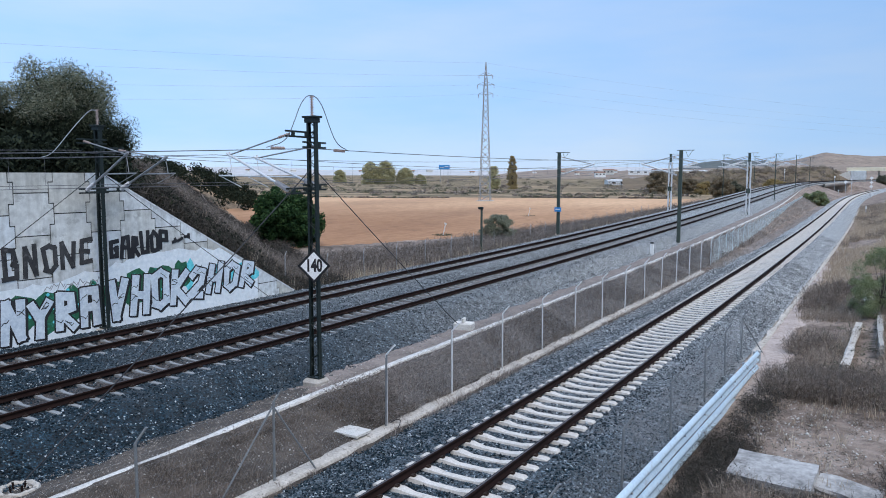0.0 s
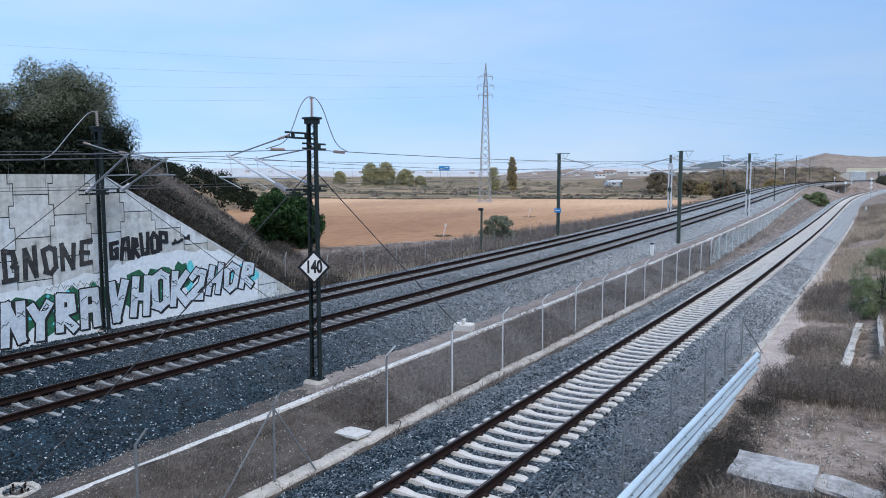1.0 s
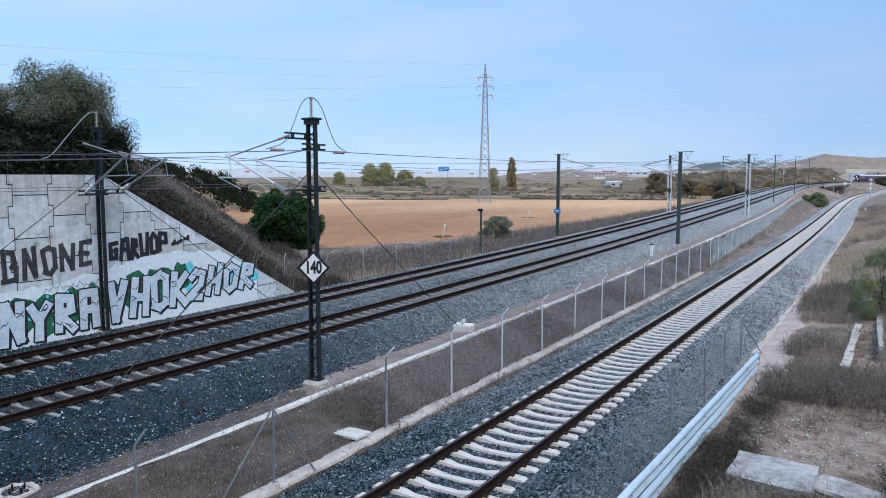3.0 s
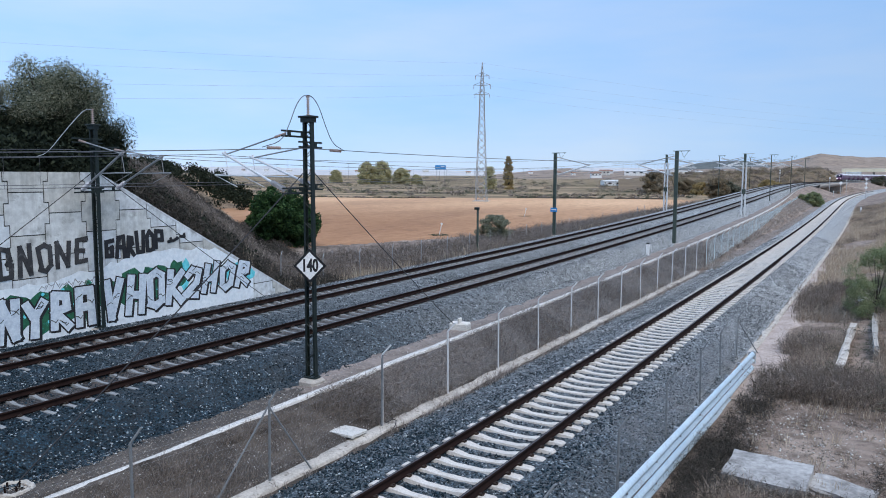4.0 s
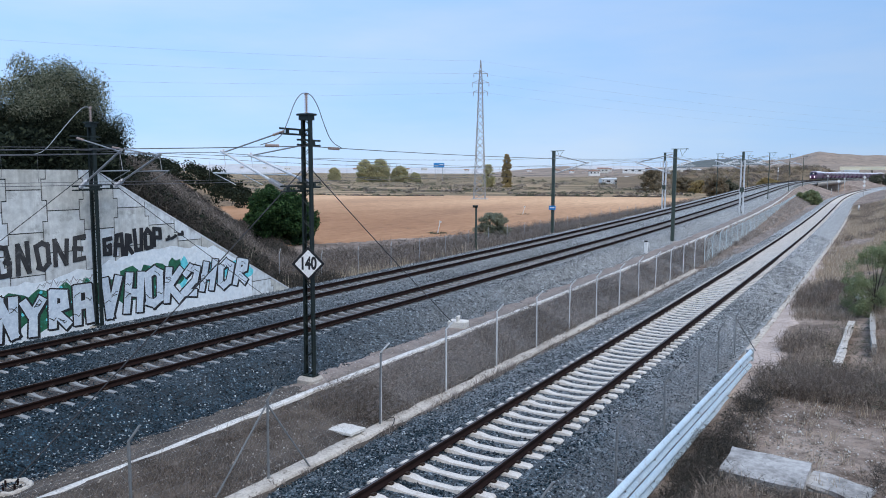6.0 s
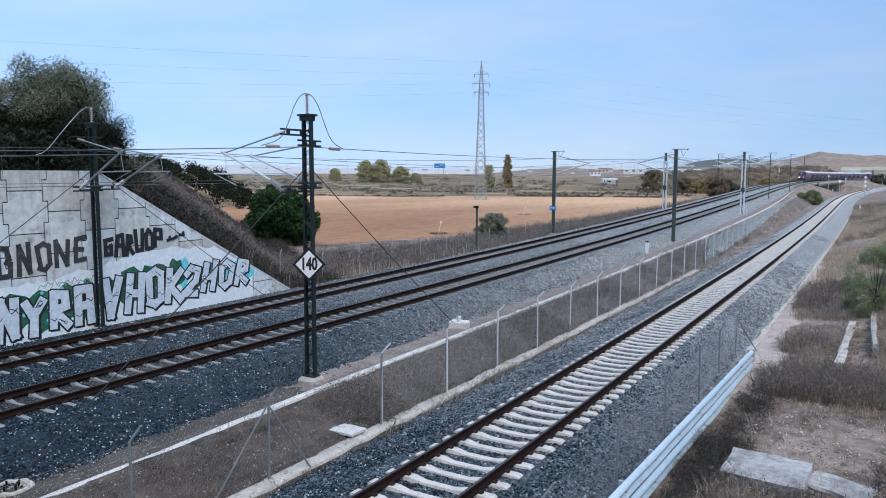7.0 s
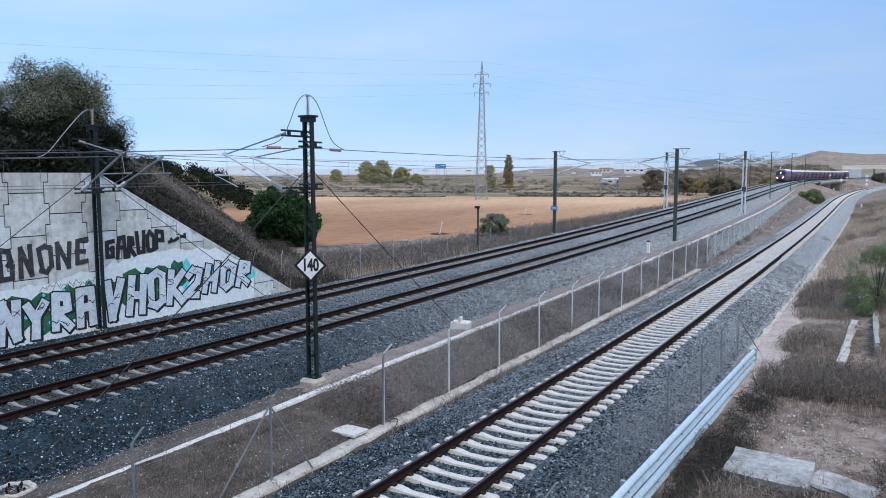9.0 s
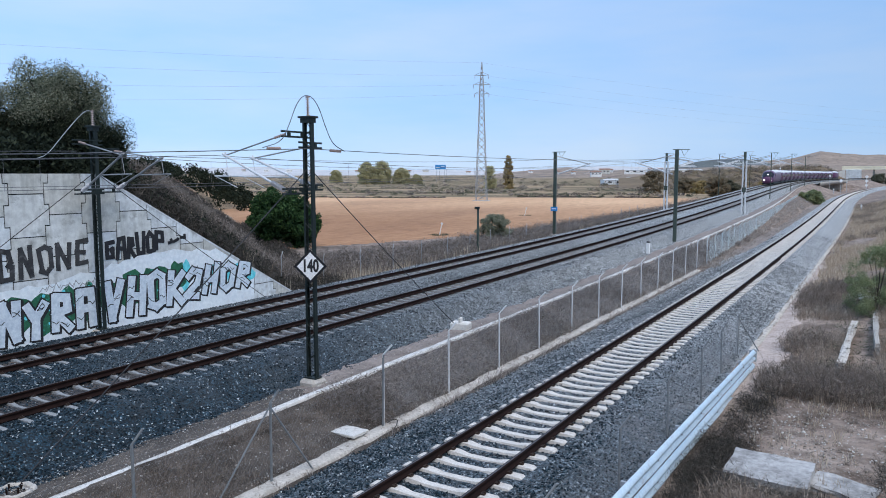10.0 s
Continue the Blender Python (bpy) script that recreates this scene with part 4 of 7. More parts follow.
def lattice_mast(at, h, label, mat, brackets, side, tube_mat="arm", top_insulator=True, plinth=True):
    """A laced two-leg mast; side is the direction (+1 or -1 along x) in which its track lies."""
    t = thing("catenary_mast", label, "catenary mast", pose(*at), "catenary masts")
    for s in (-1, 1):
        bm = bmesh.new()
        channel(bm, s * 0.185, h, 0.06, 0.12, s, s * 0.165)
        part("leg", bm, mat, t)
    lattice(t, mat, 0.34, 0.30, h, 26, 0.014, 0.12)
    bm = bmesh.new()
    box(bm, (0.52, 0.36, 0.06), (0, 0, h + 0.03), bevel=0.01)
    box(bm, (0.40, 0.26, 0.14), (0, 0, h - 0.07))
    part("cap_plate", bm, mat, t)
    if plinth:
        bm = bmesh.new()
        box(bm, (0.66, 0.66, 0.46), (0, 0, -0.14), bevel=0.09)
        box(bm, (0.84, 0.74, 0.3), (0.1, 0.05, -0.21), bevel=0.11)
        part("plinth", bm, M["concrete"], t, "rough pale concrete plinth")
        bm = bmesh.new()
        box(bm, (0.5, 0.3, 0.03), (0, 0, 0.12), bevel=0.004)
        for sx in (-1, 1):
            for sy in (-1, 1):
                rod(bm, (sx * 0.2, sy * 0.11, 0.1), (sx * 0.2, sy * 0.11, 0.19), 0.018, 6)
        part("base_plate", bm, mat, t)
    if top_insulator:
        bm = bmesh.new()
        insulator(bm, (0, 0, h + 0.06), (0, 0, h + 0.6), 0.065, 7, 0.025)
        box(bm, (0.12, 0.05, 0.05), (0, 0, h + 0.63))
        part("top_insulator", bm, M["insulator"], t, "brown ribbed insulator")
    for (dy, zhi, zlo, tipx, tipy, tipz, reg) in brackets:
        for z in (zhi, zlo):
            bm = bmesh.new()
            for s in (-1, 1):
                box(bm, (0.06, abs(dy) + 0.5, 0.055), (side * 0.16, dy / 2, z + s * 0.075), bevel=0.006)
            for q in (0.12, 0.9):
                box(bm, (0.07, 0.10, 0.2), (side * 0.16, dy * q, z), bevel=0.006)
            part("bracket", bm, mat, t)
        cantilever(t, (side * 0.22, dy, zhi), (side * 0.22, dy, zlo), (tipx, tipy, tipz), reg, M[tube_mat], thick=1.2)
    return t


def catenary_span(line, off, ya, yb_, rail_h=0.0, sag=0.45, mz=6.32, cz=5.33, group="overhead line wires"):
    """Messenger, contact wire and droppers from mast to mast over one track."""
    t = thing("overhead_wire", "dark overhead contact line with droppers above the track", "overhead wire", group=group)
    n = 14
    ys = np.linspace(ya, yb_, n + 1)
    x, y, _ = along(line, ys, off)
    st = np.linspace(-0.2, 0.2, n + 1) * (1 if int(ya) % 2 else -1)
    u = (ys - ya) / (yb_ - ya)
    za = MAIN_Z(ys) + mz - sag * 4 * u * (1 - u) * ((yb_ - ya) / 49) ** 2
    zc = MAIN_Z(ys) + cz
    top = [(float(a + s), float(b), float(c)) for a, s, b, c in zip(x, st, y, za)]
    low = [(float(a + s), float(b), float(c)) for a, s, b, c in zip(x, st, y, zc)]
    part("messenger_wire", tube(bmesh.new(), top, 0.010, 5), M["wire"], t)
    part("contact_wire", tube(bmesh.new(), low, 0.009, 5), M["wire"], t)
    for i in range(1, n):
        part("dropper", rod(bmesh.new(), top[i], low[i], 0.004, 4), M["wire"], t)


# near pair of masts, each an anchor mast with two cantilevers
NEAR_MAST = (-15.2, 17.45, -0.10)
lattice_mast(NEAR_MAST, 8.15, "dark green lattice catenary mast on a pale plinth", M["mast"],
             [(-0.75, 7.65, 5.95, -3.2, -0.35, 7.07, 6.38), (0.55, 7.35, 6.05, -3.4, 1.05, 7.0, 6.36)], -1)
# dull tube colour here imitates silhouettes against the sky
lattice_mast((-26.72, 18.1, 0.10), 8.1, "dark lattice catenary mast against the graffiti wall", M["mast"],
             [(-0.75, 7.5, 5.6, 3.35, -1.2, 6.95, 6.25), (0.75, 7.2, 5.65, 3.5, 0.35, 6.85, 6.25)], 1, tube_mat="galv_dull")
MASTS = []
for ym in (68.7, 107.5, 150.0, 196.0, 245.0):
    MASTS.append((ym, -1))
for ym in (66.5, 103.5, 137.0, 178.0, 226.0):
    MASTS.append((ym, 1))


def portal_mast(ym, side):
    far = ym > 120
    x = float(MAIN_X(ym)) + side * ((5.05 if ym < 120 else 4.5) if side > 0 else (7.2 if ym < 80 else 6.0))
    z = float(MAIN_Z(ym)) - 0.9
    h = 8.2
    first = ym < 80
    t = thing("catenary_mast", "olive steel catenary mast with a crossarm" if first or far else "galvanised twin-post catenary mast with a crossarm", "catenary mast", pose(x, ym, z), "catenary masts")
    mat = M["mast_olive"] if first or far else M["galv"]
    if first or far:
        part("post", box(bmesh.new(), (0.30 if first else 0.13, 0.22 if first else 0.14, h), (0, 0, h / 2), bevel=0.02), mat, t)
    else:
        for s in (-1, 1):
            part("post", box(bmesh.new(), (0.17, 0.2, h * 0.86), (s * 0.2, 0, h * 0.43), bevel=0.01), M["arm"], t)
        for k in range(9):
            za = h * 0.86 * (k + 0.1) / 9
            s = 1 if k % 2 else -1
            part("lacing_bar", rod(bmesh.new(), (-s * 0.14, 0, za), (s * 0.14, 0, za + h * 0.09), 0.035, 4), M["mast"], t)
        part("head", box(bmesh.new(), (0.30, 0.24, h * 0.14), (0, 0, h * 0.93), bevel=0.01), M["mast_olive"], t)
        part("tie_plate", box(bmesh.new(), (0.5, 0.26, 0.6), (0, 0, h * 0.4), bevel=0.01), M["mast_olive"], t)
    part("plinth", box(bmesh.new(), (0.7, 0.7, 0.6), (0, 0, -0.2), bevel=0.03), M["concrete"], t)
    bm = bmesh.new()
    rod(bm, (-0.35, 0, h - 0.02), (1.1, 0, h - 0.02), 0.03, 6)
    rod(bm, (0.35, 0, h), (0.6, 0, h - 0.6), 0.015, 5)
    rod(bm, (1.0, 0, h), (0.6, 0, h - 0.6), 0.015, 5)
    part("crossarm", bm, mat, t)
    tip = (-side * 3.4, 0.2, 7.0)
    cantilever(t, (-side * 0.2, 0, 7.75), (-side * 0.2, 0, 6.0), tip, 6.4, M["arm"], thick=2.0)
    if not first:
        cantilever(t, (-side * 0.2, 0.2, 7.6), (-side * 0.2, 0.2, 5.9), (-side * 3.2, 2.2, 6.9), 6.3, M["arm"], thick=2.0)
    if first and side < 0:
        bm = bmesh.new()
        box(bm, (0.7, 0.04, 0.42), (0, -0.16, 2.6), bevel=0.01)
        sg = part("sign_plate", bm, M["blue"], t, "small blue plate with a pale line")
        part("plate_line", box(bmesh.new(), (0.5, 0.008, 0.08), (0, -0.186, 2.62)), M["white"], sg)


for ym, side in MASTS:
    portal_mast(ym, side)
for off, ends in ((-2.25, (-30.0, 17.3, 68.8, 107.6, 150.0, 196.0, 245.0, 300.0, 360.0)), (2.25, (-30.0, 17.0, 66.6, 103.6, 137.0, 178.0, 226.0, 290.0, 360.0))):
    for a, b in zip(ends[:-1], ends[1:]):
        catenary_span(MAIN_X, off, a, b)


def cable(name, label, a, b, sag, r, mat, n=12, group=""):
    a, b = Vector(a), Vector(b)
    pts = [a.lerp(b, i / n) - Vector((0, 0, sag * 4 * (i / n) * (1 - i / n))) for i in range(n + 1)]
    ob = new(name, finish(tube(bmesh.new(), pts, r, 5), name, mat))
    return tagged(ob, label, "cable", group)


# guy ropes and their anchor block, return conductors, jumpers
nx, ny, nz = NEAR_MAST
cable("guy_rope", "dark steel guy rope from the mast to its anchor", (nx, ny + 0.1, 6.5), (-15.25, 26.5, 0.10), 0.05, 0.016, M["cable"], group="guy ropes")
cable("guy_rope", "dark steel guy rope from the mast to its anchor", (nx, ny - 0.1, 6.5), (-15.25, 8.3, -0.05), 0.05, 0.016, M["cable"], group="guy ropes")
cable("guy_rope", "dark steel guy rope from the mast to its anchor", (-26.72, 18.2, 6.4), (-26.75, 27.3, 0.15), 0.05, 0.016, M["cable"], group="guy ropes")
cable("guy_rope", "dark steel guy rope from the mast to its anchor", (-26.72, 18.0, 6.4), (-26.75, 8.9, 0.15), 0.05, 0.016, M["cable"], group="guy ropes")
tagged(new("anchor_block", finish(box(box(bmesh.new(), (0.8, 0.55, 0.5), (0, 0, 0), bevel=0.05), (0.1, 0.3, 0.3), (0.02, -0.1, 0.3), bevel=0.02), "anchor_block", M["concrete_pale"])), "pale concrete anchor block in the ballast", "anchor block").matrix_basis = pose(-15.1, 26.7, -0.05, 0, 0, 10)
old = thing("anchor_block", "round broken concrete anchor base with bolts", "anchor block", pose(-15.35, 8.2, -0.25))
bm = bmesh.new()
rod(bm, (0, 0, -0.4), (0, 0, 0.0), 0.36, 14, 0.43)
tube(bm, [(0.36 * math.cos(k * math.tau / 20), 0.36 * math.sin(k * math.tau / 20), 0.02 * math.sin(k * 2.3)) for k in range(21)], 0.075, 7)
part("base", bm, M["footing"], old)
for k in range(4):
    part("bolt", rod(bmesh.new(), (0.15 * math.cos(k * 1.6), 0.15 * math.sin(k * 1.6), -0.02), (0.17 * math.cos(k * 1.6), 0.17 * math.sin(k * 1.6), 0.14), 0.022, 6), M["rail"], old)
def rounded(pts):
    """Corners of a polyline cut twice, for a slack wire."""
    for _ in range(2):
        ps = [Vector(p) for p in pts]
        pts = [ps[0]] + [q for a, b in zip(ps[:-1], ps[1:]) for q in (a.lerp(b, 0.25), a.lerp(b, 0.75))] + [ps[-1]]
    return pts


for sgn in (1, -1):
    pts = [(nx, ny + sgn * a, 8.72 - b) for a, b in ((0, 0), (0.12, 0.0), (0.32, 0.1), (0.55, 0.36), (0.8, 0.86), (1.15, 1.42), (1.75 + 0.2 * (sgn < 0), 8.72 - float(MAIN_Z(17.4)) - 6.445))]
    tagged(new("jumper_wire", finish(tube(bmesh.new(), rounded(pts), 0.013, 5), "jumper_wire", M["wire"])), "thin looping jumper wire at the mast head", "cable", "jumper wires")
pts = [(-26.72, 18.1 - a, 8.8 - b) for a, b in ((0, 0), (0.2, -0.04), (0.45, 0.1), (1.2, 0.9), (1.9, 1.72), (2.3, 1.84))]
tagged(new("jumper_wire", finish(tube(bmesh.new(), rounded(pts), 0.012, 5), "jumper_wire", M["galv"])), "thin looping jumper wire at the mast head", "cable", "jumper wires")
for xo, za, zb in ((5.75, 7.15, 7.35), (-5.8, 7.0, 7.3)):
    seg = [-30, 17.4, 67, 104, 137, 178, 226]
    for a, b in zip(seg[:-1], seg[1:]):
        da, db = (-0.9 if a < 0 else -0.03 if a < 20 else 0.0, -0.13 if b < 20 else 0.0) if xo > 0 else (0.0, 0.0)
        cable("return_wire", "thin dark conductor strung between the masts", (float(MAIN_X(a)) + xo, a, float(MAIN_Z(a)) + 6.5 + da), (float(MAIN_X(b)) + xo, b, float(MAIN_Z(b)) + 6.6 + db), 0.3, 0.012, M["wire"], group="conductors")

for ya, yb_ in ((18.5, 19.05), (16.25, 15.7)):
    bm = bmesh.new()
    zw = float(MAIN_Z(17.4)) + 6.445
    insulator(bm, (float(MAIN_X(17.4)) + 5.75, ya, zw), (float(MAIN_X(17.4)) + 5.75, yb_, zw - 0.01), 0.05, 8, 0.02)
    tagged(new("strain_insulator", finish(bm, "strain_insulator", M["insulator"])), "brown ribbed insulator strung in the conductor beside the mast", "insulator", "strain insulators")


# diamond speed sign on the near mast
def build_sign():
    c = (nx + 0.28, ny - 0.34, 3.58)
    s = thing("speed_sign", "white diamond speed sign with black border reading 140", "sign", pose(*c, 0, 0, 33))
    def diamond(r, y, d):
        bm = bmesh.new()
        vs = [(0, -r * 1.06), (r, 0), (0, r * 1.06), (-r, 0)]
        f = [bm.verts.new((a, y, b)) for a, b in vs]
        g = [bm.verts.new((a, y + d, b)) for a, b in vs]
        bm.faces.new(f)
        bm.faces.new(g[::-1])
        for i in range(4):
            bm.faces.new((f[i], g[i], g[(i + 1) % 4], f[(i + 1) % 4]))
        bmesh.ops.recalc_face_normals(bm, faces=bm.faces)
        return bm
    part("border", diamond(0.50, 0.0, 0.02), M["black"], s)
    part("plate", diamond(0.405, -0.006, 0.004), M["white"], s)
    cu = bpy.data.curves.new("numeral", "FONT")
    cu.body, cu.align_x, cu.align_y, cu.size, cu.extrude = "140", "CENTER", "CENTER", 0.40, 0.002
    cu.offset = 0.016
    ob = new("numeral_source", cu)
    dg = bpy.context.evaluated_depsgraph_get()
    me = bpy.data.meshes.new_from_object(ob.evaluated_get(dg))
    bpy.data.objects.remove(ob)
    me.materials.clear()
    me.materials.append(M["black"])
    n = new("numeral", me)
    n.parent = s
    n.matrix_basis = pose(0, -0.012, 0.0, 90) @ Matrix.Diagonal((0.84, 1.3, 1, 1))
    part("fixing", box(bmesh.new(), (0.3, 0.36, 0.06), (0, 0.2, 0.0)), M["mast"], s)


build_sign()


# ---- fences ----
M["net_zinc"] = plain("pale_zinc_net", (0.50, 0.60, 0.63), (0.62, 0.71, 0.74), 0.5, 0.1, fine=20, coarse=1.0)
M["post_dark"] = plain("weathered_post", (0.15, 0.165, 0.175), (0.24, 0.255, 0.265), 0.7, 0.2, fine=35, coarse=3)


def fence_post(h, lean, mat):
    bm = bmesh.new()
    rod(bm, (0, 0, -0.1), (0, 0, h), 0.029, 8)
    rod(bm, (0, 0, h), (lean[0], lean[1], h + 0.28), 0.023, 8)
    return finish(bm, "post", mat)


def wire_fence(label, xline, zline, posts, h, lean, strut_at=(), wires=9, diag=0.12, mat="galv_dull", strand=0.0009):
    t = thing("wire_fence", label, "fence")
    me = fence_post(h, lean, M[mat])
    n, y0, y1 = len(posts) - 1, posts[0], posts[-1]
    for y in posts:
        part("post", me, None, t, m=pose(float(xline(y)), y, float(zline(y)), 0, 0, 0) @ pose(0, 0, 0, random.uniform(-1, 1), random.uniform(-1, 1)))
    for y, dirs in strut_at:
        for d in dirs:
            x = float(xline(y))
            part("strut", rod(bmesh.new(), (x, y, float(zline(y)) + h * 0.95), (x + d[0], y + d[1], float(zline(y))), 0.022, 6), M[mat], t)
    # line wires and the wire net as fine three-sided strands
    ys = np.linspace(y0, y1, max(2, n * 2 + 1))
    for k in range(wires):
        z = 0.08 + (h - 0.1) * k / (wires - 1)
        part("line_wire", tube(bmesh.new(), [(float(xline(y)), float(y), float(zline(y)) + z) for y in ys], max(0.0013, strand), 3), M["net_zinc" if strand > 0.001 else "galv_dull"], t)
    vs, fs = [], []
    w = strand if diag < 0.2 else 0.0005
    y = y0
    while y < y1:
        for s in (-1, 1):
            ye = y + s * h * 0.8
            if y0 <= ye <= y1:
                i = len(vs)
                a, b = (float(xline(y)), y, float(zline(y)) + 0.05), (float(xline(ye)), ye, float(zline(ye)) + h - 0.02)
                for p in (a, b):
                    vs += [(p[0] + w, p[1], p[2]), (p[0] - w, p[1] + w, p[2]), (p[0] - w, p[1] - w, p[2])]
                fs += [(i, i + 1, i + 4, i + 3), (i + 1, i + 2, i + 5, i + 4), (i + 2, i, i + 3, i + 5)]
        y += diag
    tagged(part("wire_net", mesh_np("wire_net", vs, fs, M["net_zinc" if strand > 0.001 else "galv_dull"]), None, t), kind="stuff")
    return t


wire_fence("galvanised wire fence with bent post tips on a concrete footing", lambda y: SIDE_X(y) - 3.95, lambda y: SIDE_Z(y) - 0.5,
           [16.14 + 3.53 * i for i in range(13)], 1.98, (0.22, 0.10), mat="arm", diag=0.07, strand=0.0009)
wire_fence("weathered grey end of the wire fence with braced posts", lambda y: SIDE_X(y) - 3.95, lambda y: SIDE_Z(y) - float(np.interp(y, [8.3, 11.8, 16.1], [0.5, 0.66, 0.5])),
           [4.8, 8.3, 11.8, 16.1], 1.98, (0.12, 0.16), strut_at=[(11.8, [(-0.25, -1.45), (0.3, 1.15)])], mat="post_dark")
wire_fence("galvanised wire fence running on beside the verge", lambda y: SIDE_X(y) - 3.95 - (y - 58.5) * 0.028, lambda y: SIDE_Z(y) - 0.55, [58.5 + 3.5 * i for i in range(33)], 1.95, (0.22, 0.10), mat="net_zinc", strand=0.0020)
wire_fence("thin galvanised wire fence behind the guardrail", lambda y: -4.62 + 0 * y, lambda y: -0.75 + 0 * y, [10.9, 15.0, 19.1, 23.2, 26.4, 29.6], 1.75, (0.16, 0.16), strut_at=[(29.6, [(0.8, 0.9), (0.1, -1.2)])], mat="post_dark", diag=0.06, strand=0.0008)
wire_fence("old wire fence in the scrub beside the main line", lambda y: MAIN_X(y) - 9.6, lambda y: ground_z(MAIN_X(y) - 9.6, y), [32.5 + 3.87 * i for i in range(21)], 2.0, (-0.1, 0.22), diag=0.4)


# ---- guardrail of two corrugated beams ----
def build_guardrail():
    t = thing("guardrail", "double zinc corrugated guardrail of two stacked beams", "guardrail")
    a, b = Vector((-4.02, 9.0, 0.60)), Vector((-3.74, 27.6, 0.20))
    n = 24
    prof = [(0.0, 0.0), (0.03, -0.02), (0.085, -0.085), (0.085, -0.125), (0.02, -0.175), (0.02, -0.235), (0.085, -0.285), (0.085, -0.325), (0.03, -0.39), (0.0, -0.41)]
    for drop in (0.0, -0.48):
        vs = []
        for i in range(n + 1):
            p = a.lerp(b, i / n)
            wob = 0.006 * math.sin(i * 1.7)
            for dx, dz in prof:
                vs.append((p.x + dx - 0.04 + wob, p.y, p.z + dz + drop))
        for i in range(n + 1):
            p = a.lerp(b, i / n)
            for dx, dz in prof:
                vs.append((p.x + dx - 0.046, p.y, p.z + dz + drop))
        k = len(prof)
        f1 = grid_faces(n + 1, k)
        part("beam", mesh_np("beam", vs, np.concatenate([f1, f1[:, ::-1] + (n + 1) * k]), M["rail_guard"]), None, t)
    y = 9.5
    while y < 27.6:
        p = a.lerp(b, (y - 9.0) / 18.6)
        bm = bmesh.new()
        box(bm, (0.10, 0.055, 1.45), (p.x - 0.11, y, p.z - 0.72), bevel=0.01)
        box(bm, (0.05, 0.14, 0.12), (p.x - 0.06, y, p.z - 0.2))
        box(bm, (0.05, 0.14, 0.12), (p.x - 0.06, y, p.z - 0.68))
        post = part("post", bm, M["galv"], t)
        for dz in (-0.2, -0.68):
            part("bolt", rod(bmesh.new(), (p.x - 0.03, y, p.z + dz), (p.x + 0.02, y, p.z + dz), 0.022, 6), M["galv_dull"], post)
        y += 2.0
    # dark end of the beam
    part("end_cap", box(bmesh.new(), (0.16, 0.05, 0.46), (b.x, 27.63, b.z - 0.2), bevel=0.02), M["galv"], t)


build_guardrail()

# ---- slabs and rubble on the dirt strip ----
def rough_block(name, label, size, m, mat, seed, jag=0.04, category="concrete block"):
    rng = random.Random(seed)
    bm = bmesh.new()
    box(bm, size)
    bmesh.ops.subdivide_edges(bm, edges=bm.edges[:], cuts=3, use_grid_fill=True)
    for v in bm.verts:
        v.co += Vector((rng.uniform(-jag, jag), rng.uniform(-jag, jag), rng.uniform(-jag, jag) * 0.4))
    ob = tagged(new(name, finish(bm, name, mat)), label, category)
    ob.matrix_basis = m
    return ob


rough_block("concrete_slab", "broken grey concrete slab lying in dry weeds", (1.68, 1.45, 0.36), pose(-1.95, 17.36, -0.30, 3, 1, -2), M["slab"], 1, 0.02)
rough_block("concrete_slab", "flat broken concrete piece half buried in dirt", (1.25, 0.95, 0.2), pose(-0.52, 17.62, -0.44, 0, 3, -12), M["slab"], 2, 0.05)
rough_block("cover_slab", "pale flat concrete cover beside the footing", (0.86, 0.62, 0.06), pose(-11.94, 15.07, float(ground_z(-11.94, 15.07)) + 0.03, 0, 0, 0), M["concrete_pale"], 3, 0.015)
tagged(new("loose_cable", finish(tube(bmesh.new(), [(float(SIDE_X(y)) + dx, y, float(SIDE_Z(y)) - 0.5 + dz) for dx, y, dz in ((-3.96, 16.3, 0.03), (-3.85, 16.5, 0.09), (-3.74, 16.5, 0.08), (-3.66, 16.35, 0.02), (-3.61, 16.1, -0.09))], 0.014, 5), "loose_cable", M["cable"])), "black loose cable end hanging over the footing", "cable")
rough_block("concrete_piece", "tilted pale concrete edge of a drain", (0.20, 8.4, 0.42), pose(-1.02, 31.8, -0.12, 0, 10, -1), M["footing"], 4, 0.06)
rough_block("concrete_piece", "tilted pale concrete edge of a drain", (0.16, 7.5, 0.42), pose(-0.10, 34.2, 0.08, 0, -8, 1), M["concrete"], 5)
rough_block("concrete_piece", "white broken end of the drain lying among weeds", (0.7, 0.5, 0.16), pose(-0.56, 40.6, 0.42, 12, 10, 20), M["concrete_pale"], 6)

# white marker post with a black head beside the main line
mk = thing("marker_post", "white marker post with a black head", "marker post", pose(-15.7, 57.2, 0.05))
part("post", box(bmesh.new(), (0.24, 0.14, 1.05), (0, 0, 0.52), bevel=0.02), M["white"], mk)
part("head", box(bmesh.new(), (0.25, 0.15, 0.12), (0, 0, 1.1), bevel=0.02), M["black"], mk)
# small lineside pole with a lamp box
lp = thing("lineside_pole", "slim dark pole with a small lamp box", "pole", pose(-28.6, 53.4, -0.3))
part("pole", rod(bmesh.new(), (0, 0, 0), (0, 0, 4.0), 0.10, 8, 0.09), M["mast_olive"], lp)
part("lamp_box", box(bmesh.new(), (0.4, 0.22, 0.2), (-0.05, -0.05, 3.95), bevel=0.02), M["mast"], lp)

